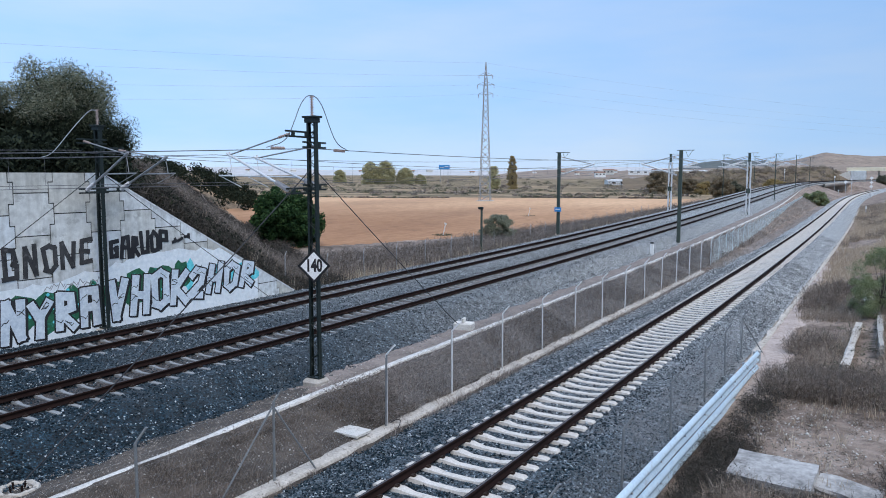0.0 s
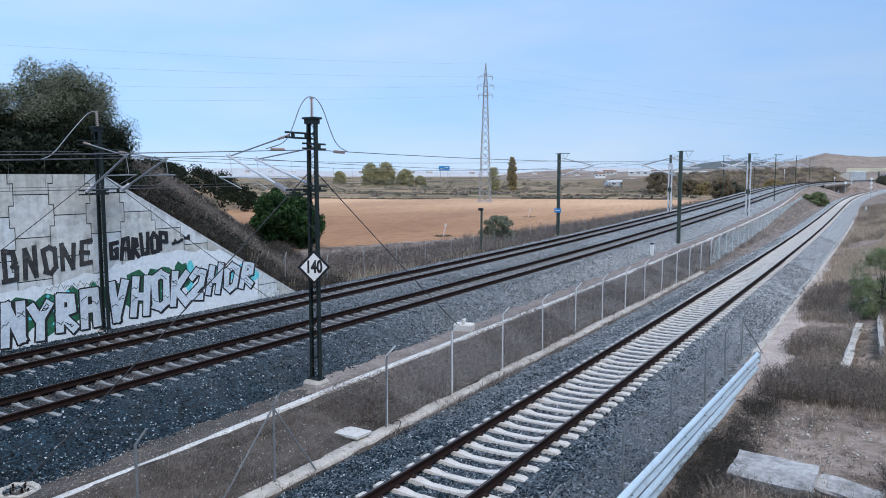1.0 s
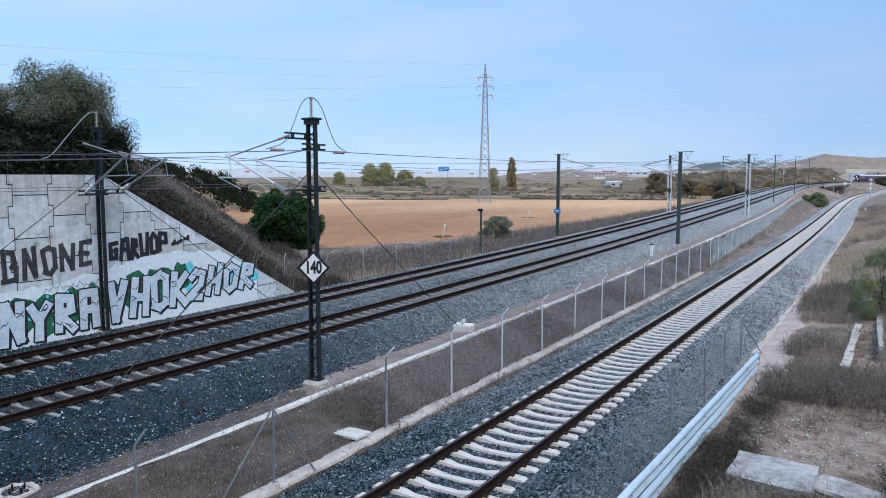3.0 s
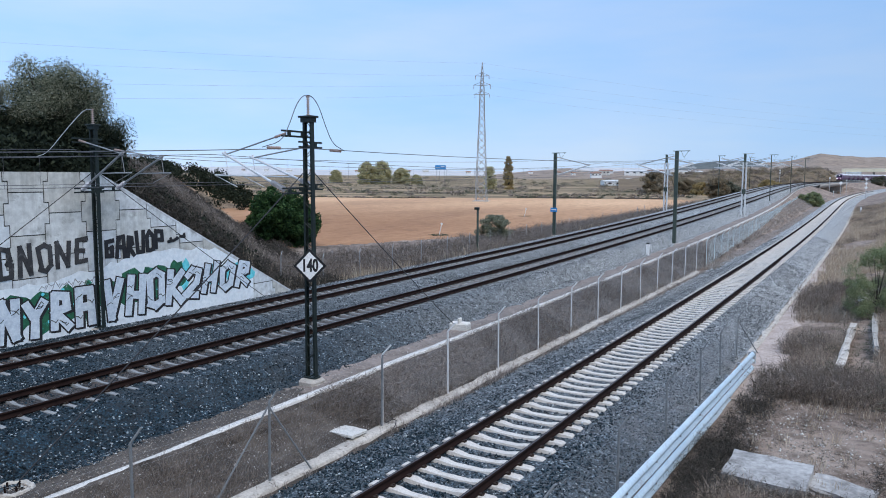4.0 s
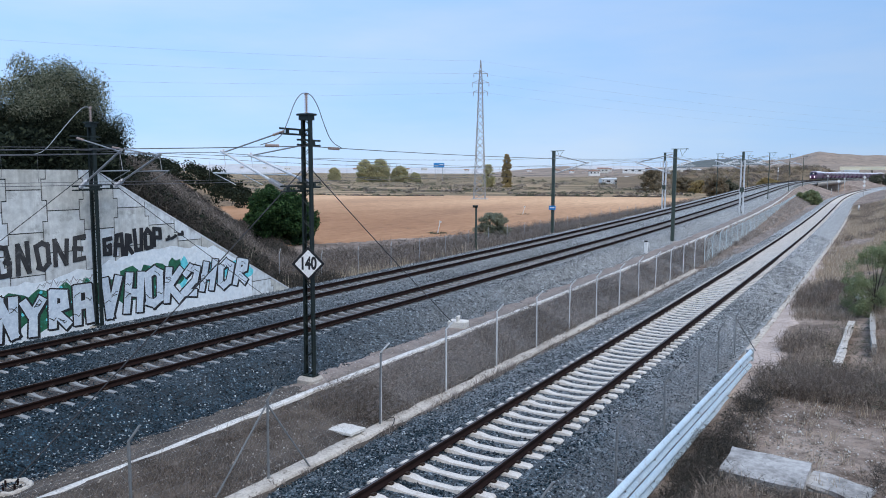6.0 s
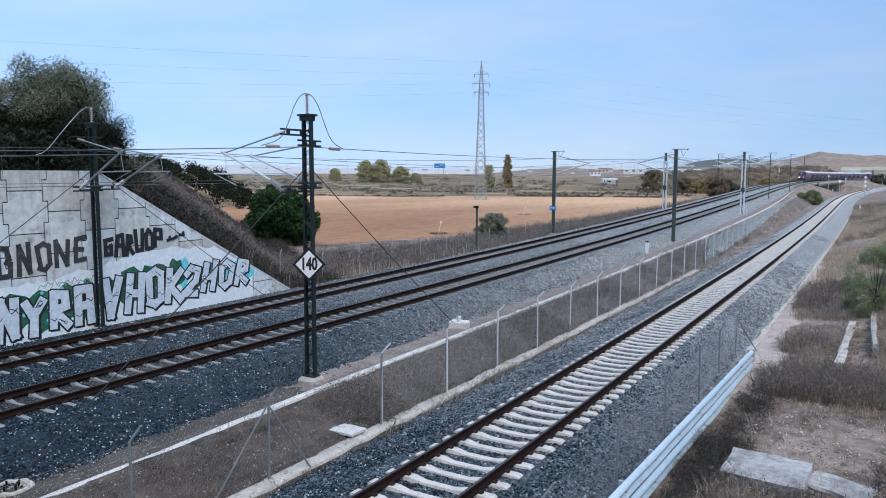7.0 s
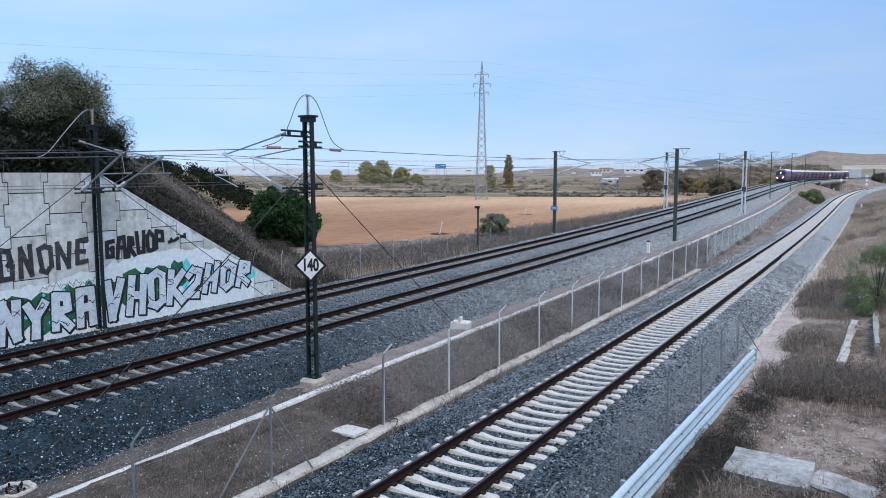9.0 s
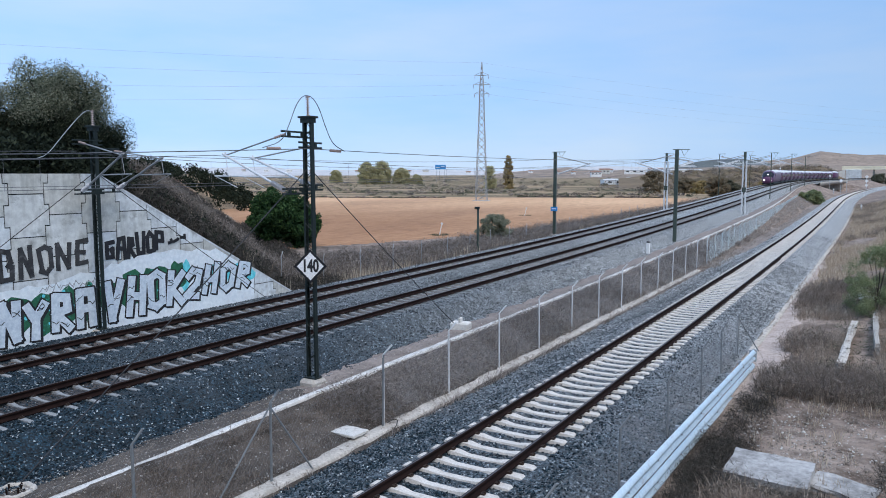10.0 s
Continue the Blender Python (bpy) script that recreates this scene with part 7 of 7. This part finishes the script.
def house(at, size, turn, roof_h, label, mats, windows=3):
    """A low building: walls, pitched roof with eaves, window row and a door."""
    w, d, h = size
    t = thing("house", label, "house", pose(*at, 0, 0, turn), "distant houses")
    part("wall", box(bmesh.new(), (w, d, h + 1.5), (0, 0, h / 2 - 0.75)), mats[0], t)
    bm = bmesh.new()
    vs = [bm.verts.new(c) for c in ((-w / 2 - 0.3, -d / 2 - 0.3, h), (w / 2 + 0.3, -d / 2 - 0.3, h), (w / 2 + 0.3, d / 2 + 0.3, h), (-w / 2 - 0.3, d / 2 + 0.3, h), (-w / 2 - 0.3, 0, h + roof_h), (w / 2 + 0.3, 0, h + roof_h))]
    for f in ((0, 1, 5, 4), (2, 3, 4, 5), (0, 4, 3), (1, 2, 5), (3, 2, 1, 0)):
        bm.faces.new([vs[i] for i in f])
    part("roof", bm, mats[1], t)
    for i in range(windows):
        x = -w / 2 + w * (i + 0.5) / windows
        part("window", box(bmesh.new(), (w / windows * 0.4, 0.12, h * 0.35), (x, -d / 2 - 0.02, h * 0.55)), M["train_glass"], t)


M["roof_tile"] = plain("roof_tile", (0.22, 0.12, 0.085), (0.30, 0.17, 0.12), 0.9, fine=3, coarse=0.5)
M["roof_grey"] = plain("roof_sheet", (0.5, 0.5, 0.5), (0.62, 0.62, 0.62), 0.7, fine=3, coarse=0.5)


def at_view(u, y, depth):
    """A place by the bearing of the first view."""
    c, s = math.cos(radians(31.148)), math.sin(radians(31.148))
    return depth * (-s) + vu(u) * depth * c, depth * c + vu(u) * depth * s, EYE[2] + vr(y) * depth


for k, (u, y, depth, w, d, h, m0, m1) in enumerate([
        (1102, 328, 560, 24, 9, 4.0, "white", "roof_grey"), (1080, 326, 570, 10, 8, 3.0, "white", "roof_grey"), (1123, 327, 555, 9, 7, 4.6, "white", "roof_grey"),
        (1128, 308, 900, 30, 12, 4.5, "white", "roof_grey"), (1215, 308, 850, 60, 14, 4.0, "concrete_pale", "roof_grey"), (1165, 306, 950, 24, 12, 4.0, "white", "roof_tile"),
        (1060, 312, 800, 14, 9, 4, "white", "roof_tile"), (1075, 308, 900, 16, 9, 5, "concrete_pale", "roof_tile"), (1020, 306, 1100, 18, 10, 5, "white", "roof_tile"), (995, 305, 1150, 16, 10, 5, "concrete_pale", "roof_tile"),
        (600, 304, 1500, 30, 14, 7, "white", "roof_grey"), (640, 304, 1550, 26, 14, 6, "white", "roof_tile"), (668, 303, 1600, 40, 14, 8, "white", "roof_grey"), (520, 303, 1500, 34, 14, 7, "white", "roof_grey"), (560, 303, 1600, 28, 14, 6, "concrete_pale", "roof_tile"),
        (730, 304, 1500, 28, 14, 6, "white", "roof_tile"), (760, 303, 1650, 36, 14, 6, "concrete_pale", "roof_grey"), (835, 305, 1450, 26, 12, 5, "white", "roof_tile"), (945, 304, 1300, 22, 12, 5, "white", "roof_tile"), (1085, 303, 1200, 26, 12, 6, "white", "roof_tile"), (1150, 302, 1250, 22, 12, 6, "white", "roof_grey"), (480, 302, 1550, 24, 12, 6, "white", "roof_grey"), (440, 302, 1550, 22, 12, 5, "white", "roof_tile")]):
    x, yy, z = at_view(u, y, depth)
    sc = 0.36 if depth > 1000 else 0.8
    z -= 2.0 if depth > 1000 else 0.0
    house((x, yy, z), (w * sc, d * sc, h * sc), 31 + (k * 37) % 50 - 25, h * 0.3, "low white house on the far plain", (M[m0], M[m1]), 3)

gx, gy, gz_ = at_view(786, 297, 700)
gs = thing("road_sign", "large blue motorway sign on two posts", "road sign", pose(gx, gy, gz_ - 2, 0, 0, 31))
part("panel", box(bmesh.new(), (10, 0.2, 4.0), (0, 0, 2)), M["blue"], gs)
for s in (-1, 1):
    part("post", rod(bmesh.new(), (s * 3.5, 0.25, -14), (s * 3.5, 0.25, 4), 0.2, 6), M["galv_dull"], gs)
    part("text_bar", box(bmesh.new(), (3.4, 0.05, 0.5), (s * 2.2, -0.12, 2 + 0.6 * s)), M["white"], gs)

# railway bridge carrying the main line over a lane
br = thing("railway_bridge", "grey concrete railway bridge with a dark opening", "bridge", kind="structure")
yb2 = steps(262, 380, 3.0, 0.001)
part("deck", sweep("deck", MAIN_X, MAIN_Z, [(-5.8, -0.45), (-5.8, -1.7), (5.9, -1.7), (6.6, -1.0), (6.6, -0.35), (6.2, -0.35), (6.2, -0.8), (-5.4, -0.8), (-5.4, -0.45)], yb2, M["concrete"]), None, br)
for yp in (270.0, 320.0, 370.0):
    x, z = float(MAIN_X(yp)), float(MAIN_Z(yp))
    bm = bmesh.new()
    box(bm, (11.2, 1.4 if yp == 320 else 9.0, 6.5), (x, yp, z - 1.72 - 3.25), bevel=0.1)
    part("pier" if yp == 320 else "abutment", bm, M["concrete"], br)

M["cream"] = plain("cream_concrete", (0.80, 0.70, 0.50), (0.88, 0.79, 0.60), 0.85, fine=2, coarse=0.2)
# road overpass beyond, across both lines
ov = thing("road_overpass", "pale concrete road overpass with a tall abutment", "bridge", kind="structure")
part("deck", box(bmesh.new(), (150, 9, 1.7), (48, 568, 10.3), bevel=0.1), M["cream"], ov)
part("parapet", box(bmesh.new(), (150, 0.4, 0.9), (48, 563.6, 11.3), bevel=0.05), M["cream"], ov)
bm = bmesh.new()
box(bm, (9.0, 9, 9), (-20.0, 567, 5.1), bevel=0.1)
part("abutment", bm, M["panel"], ov, "bluish panelled abutment wall")
bm = bmesh.new()
vs = [(-25.0, 562.4, 0), (-25.0, 562.4, 9.6), (-42.0, 562.4, 2.5), (-42.0, 562.4, 0)]
f, g = [bm.verts.new(v) for v in vs], [bm.verts.new((a, b + 1.2, c)) for a, b, c in vs]
bm.faces.new(f)
bm.faces.new(g[::-1])
for i in range(4):
    bm.faces.new((f[i], g[i], g[(i + 1) % 4], f[(i + 1) % 4]))
bmesh.ops.recalc_face_normals(bm, faces=bm.faces)
part("wing_wall", bm, M["concrete_pale"], ov)
for xp in (-8.4, 16.0, 40.0):
    part("pier", box(bmesh.new(), (1.2, 6, 10.5), (xp, 569, 4.6), bevel=0.1), M["concrete"], ov)


# unseen overpass added behind the viewer to shade the near ballast: deck, abutment, pier
nr = thing("near_overpass", "unseen plain concrete overpass added behind the view to shade the tracks", "bridge", kind="structure")
part("deck", box(bmesh.new(), (44.0, 10.4, 1.1), (-24.6, -4.9, 4.1), bevel=0.05), M["concrete"], nr)
part("abutment", box(bmesh.new(), (1.4, 10.0, 4.6), (-28.6, -4.9, 1.22), bevel=0.05), M["concrete"], nr)
part("pier", box(bmesh.new(), (1.0, 9.0, 4.5), (-12.4, -4.9, 1.27), bevel=0.05), M["concrete"], nr)


# trackside signs far along the single track
def sign_post(at, h, plates, label, mat_post="galv"):
    t = thing("trackside_sign", label, "sign", pose(*at, 0, 0, 10), "trackside signs")
    part("post", rod(bmesh.new(), (0, 0, -0.3), (0, 0, h), 0.07, 8), M[mat_post], t)
    for z, s, shape in plates:
        bm = bmesh.new()
        if shape == "diamond":
            box(bm, (s, 0.04, s), (0, 0, 0), pose(0, -0.1, z) @ pose(0, 0, 0, 0, 45, 0), bevel=0.01)
        else:
            box(bm, (s * 0.5, 0.1, s * 0.8), (0, -0.1, z), bevel=0.02)
        part("plate", bm, M["white"], t)


def gz1(x, y):
    return float(ground_z(x, y))


sign_post((-4.9, 226.0, gz1(-4.9, 226)), 5.6, [(5.3, 0.62, "diamond"), (4.2, 0.62, "diamond"), (3.1, 0.62, "diamond")], "post with three white diamond signs")
sign_post((-12.6, 262.0, gz1(-12.6, 262)), 4.2, [(3.9, 0.8, "diamond")], "post with one white diamond sign")
sign_post((-13.6, 246.0, gz1(-13.6, 246)), 1.6, [(1.2, 0.6, "plate")], "short white trackside marker")
sign_post((-12.6, 300.0, gz1(-12.6, 300)), 5.6, [(4.9, 0.7, "plate"), (3.6, 0.6, "plate")], "white signal post beside the single track")
sign_post((-3.6, 140.0, gz1(-3.6, 140)), 1.3, [(1.0, 0.5, "plate")], "short white trackside marker")
sign_post((-15.7, 262.0, 3.0), 3.2, [(2.9, 0.8, "plate")], "white plate beside the main line")
sign_post((-36.5, 318.0, 0.5), 8.4, [(8.2, 0.9, "plate"), (7.2, 0.8, "plate")], "white signal beyond the main line")
for k, (x, y) in enumerate(((-46.3, 76.6), (-54.9, 119.9))):
    st = thing("field_stake", "pale leaning stake in a ring of weeds", "stake", pose(x, y, -0.95, 0, 14, 0), "field stakes")
    part("stake", rod(bmesh.new(), (0, 0, -0.2), (0, 0, 1.5), 0.05, 6), M["white"], st)
    part("plate", box(bmesh.new(), (0.3, 0.04, 0.22), (0, 0, 1.5), bevel=0.01), M["white"], st)
    ang = np.linspace(0, 6.28, 60)
    tufts("weeds", "small ring of dry weeds round the stake", np.stack([x + 1.0 * np.cos(ang) * (0.4 + 0.6 * (np.arange(60) % 3) / 2), y + 1.0 * np.sin(ang), 0 * ang - 0.95], -1), (0.1, 0.3), 8, 0.02, 0.3, M["leaf_grey"], 90 + k, 0.5, "weeds")


# ---- the train ----
def hull(bm, secs, n=20, a0=0.0, a1=360.0, grow=1.0, power=3.2):
    """A loft of rounded sections (y, half width, bottom, top) between two angles."""
    closed = a1 - a0 >= 359.9
    rings = []
    for y, hw, zb, zt in secs:
        ring = []
        for i in range(n if closed else n + 1):
            a = radians(a0 + (a1 - a0) * i / n)
            c, s = math.cos(a), math.sin(a)
            k = (abs(c) ** power + abs(s) ** power) ** (-1 / power)
            ring.append(bm.verts.new((hw * c * k * grow, y, (zb + zt) / 2 + (zt - zb) / 2 * s * k * grow)))
        rings.append(ring)
    m = len(rings[0])
    for r0, r1 in zip(rings[:-1], rings[1:]):
        for i in range(m if closed else m - 1):
            j = (i + 1) % m
            bm.faces.new((r0[i], r0[j], r1[j], r1[i]))
    if closed:
        bm.faces.new(rings[0])
        bm.faces.new(rings[-1][::-1])
    bmesh.ops.recalc_face_normals(bm, faces=bm.faces)
    return bm


def bogie(t, y):
    b = part("bogie", box(bmesh.new(), (2.2, 2.6, 0.35), (0, y, 0.55), bevel=0.05), M["mast"], t)
    for s in (-1, 1):
        for dy in (-0.9, 0.9):
            part("wheel", rod(bmesh.new(), (s * 0.72, y + dy, 0.45), (s * 0.82, y + dy, 0.45), 0.45, 14), M["galv_dull"], b)


def power_car():
    t = thing("train_power_car", "purple high-speed train nose car with lit headlamps", "train car", group="cars of the purple train")
    secs = [(10.0, 0.85, 0.55, 1.55), (9.7, 1.15, 0.42, 2.05), (9.1, 1.32, 0.36, 2.65), (8.2, 1.42, 0.32, 3.2), (7.0, 1.46, 0.30, 3.55), (5.0, 1.47, 0.30, 3.65), (-9.9, 1.47, 0.30, 3.65)]
    body = part("body", hull(bmesh.new(), secs), M["purple"], t, smooth=True)
    part("windscreen", hull(bmesh.new(), secs[1:4], 14, 30, 150, 1.012), M["train_glass"], body, "dark curved windscreen", True)
    part("roof", hull(bmesh.new(), secs[4:], 14, 34, 146, 1.01), M["train_roof"], body, "roof band painted pale grey for the sky's sheen", True)
    for s in (-1, 1):
        lamp = bmesh.new()
        bmesh.ops.create_uvsphere(lamp, u_segments=10, v_segments=6, radius=0.18, matrix=pose(s * 0.72, 9.92, 1.22))
        part("headlamp", lamp, M["lamp"], body, "lit headlamp")
        part("side_window", box(bmesh.new(), (0.03, 1.0, 0.6), (s * 1.47, 6.6, 2.5), bevel=0.01), M["train_glass"], body)
    lamp = bmesh.new()
    bmesh.ops.create_uvsphere(lamp, u_segments=10, v_segments=6, radius=0.11, matrix=pose(0, 9.2, 2.62))
    part("headlamp", lamp, M["lamp"], body, "lit headlamp")
    part("skirt", box(bmesh.new(), (2.7, 18.5, 0.3), (0, 0, 0.36), bevel=0.04), M["mast"], t)
    bogie(t, 6.5)
    bogie(t, -6.5)
    return t


def coach():
    t = thing("train_coach", "purple passenger coach with a dark window band", "train car", group="cars of the purple train")
    secs = [(6.45, 1.46, 0.35, 3.45), (-6.45, 1.46, 0.35, 3.45)]
    body = part("body", hull(bmesh.new(), secs), M["purple"], t, smooth=True)
    part("roof", hull(bmesh.new(), [(6.4, 1.46, 0.35, 3.45), (-6.4, 1.46, 0.35, 3.45)], 14, 34, 146, 1.01), M["train_roof"], body, "roof band painted pale grey for the sky's sheen", True)
    for s in (-1, 1):
        for k in range(5):
            part("window", box(bmesh.new(), (0.05, 1.7, 0.72), (s * 1.455, -4.6 + 2.3 * k, 2.05), bevel=0.02), M["train_glass"], body)
        part("door", box(bmesh.new(), (0.04, 0.8, 1.9), (s * 1.462, 5.75, 1.75), bevel=0.01), M["purple"], body)
    part("gangway", box(bmesh.new(), (2.2, 0.5, 2.6), (0, 6.55, 1.9), bevel=0.05), M["mast"], t)
    part("skirt", box(bmesh.new(), (2.6, 12.0, 0.3), (0, 0, 0.4), bevel=0.04), M["mast"], t)
    bogie(t, -6.3)
    return t


CARS = []
front = power_car()
first_coach = coach()
centre = 10.0
CARS.append((front, centre, 15.0))
back = 20.0
for k in range(13):
    c = first_coach if k == 0 else copy_thing(first_coach, Matrix())
    CARS.append((c, back + 0.2 + 6.55, 12.0))
    back += 13.15
tail = copy_thing(front, Matrix())
CARS.append((tail, back + 10.2, -15.0))

# distance run along the far main track, from a fine table
LINE_Y = np.linspace(-40, 790, 3000)
LX, LY, _ = along(MAIN_X, LINE_Y, -2.25)
LZ = MAIN_Z(LINE_Y)
LS = np.concatenate([[0], np.cumsum(np.sqrt(np.diff(LX) ** 2 + np.diff(LY) ** 2))])


def on_line(s):
    return Vector((float(np.interp(s, LS, LX)), float(np.interp(s, LS, LY)), float(np.interp(s, LS, LZ)) + 0.01))


S_FRONT_0 = float(np.interp(559.0, LY, LS))
SPEED = 36.6


def motions():
    for car, behind, base in CARS:
        rows = []
        for i in range(21):
            t = i * 0.5
            s = S_FRONT_0 - SPEED * t + float(np.interp(t, [0, 2.5, 5, 7.5, 9, 10], [12, 9, 3, -1, 1, 4])) + behind
            a, b = on_line(s - base / 2), on_line(s + base / 2)
            rows.append((t, Matrix.Translation((a + b) / 2) @ (a - b).to_track_quat("Y", "Z").to_matrix().to_4x4()))
        walk(car, rows)


motions()
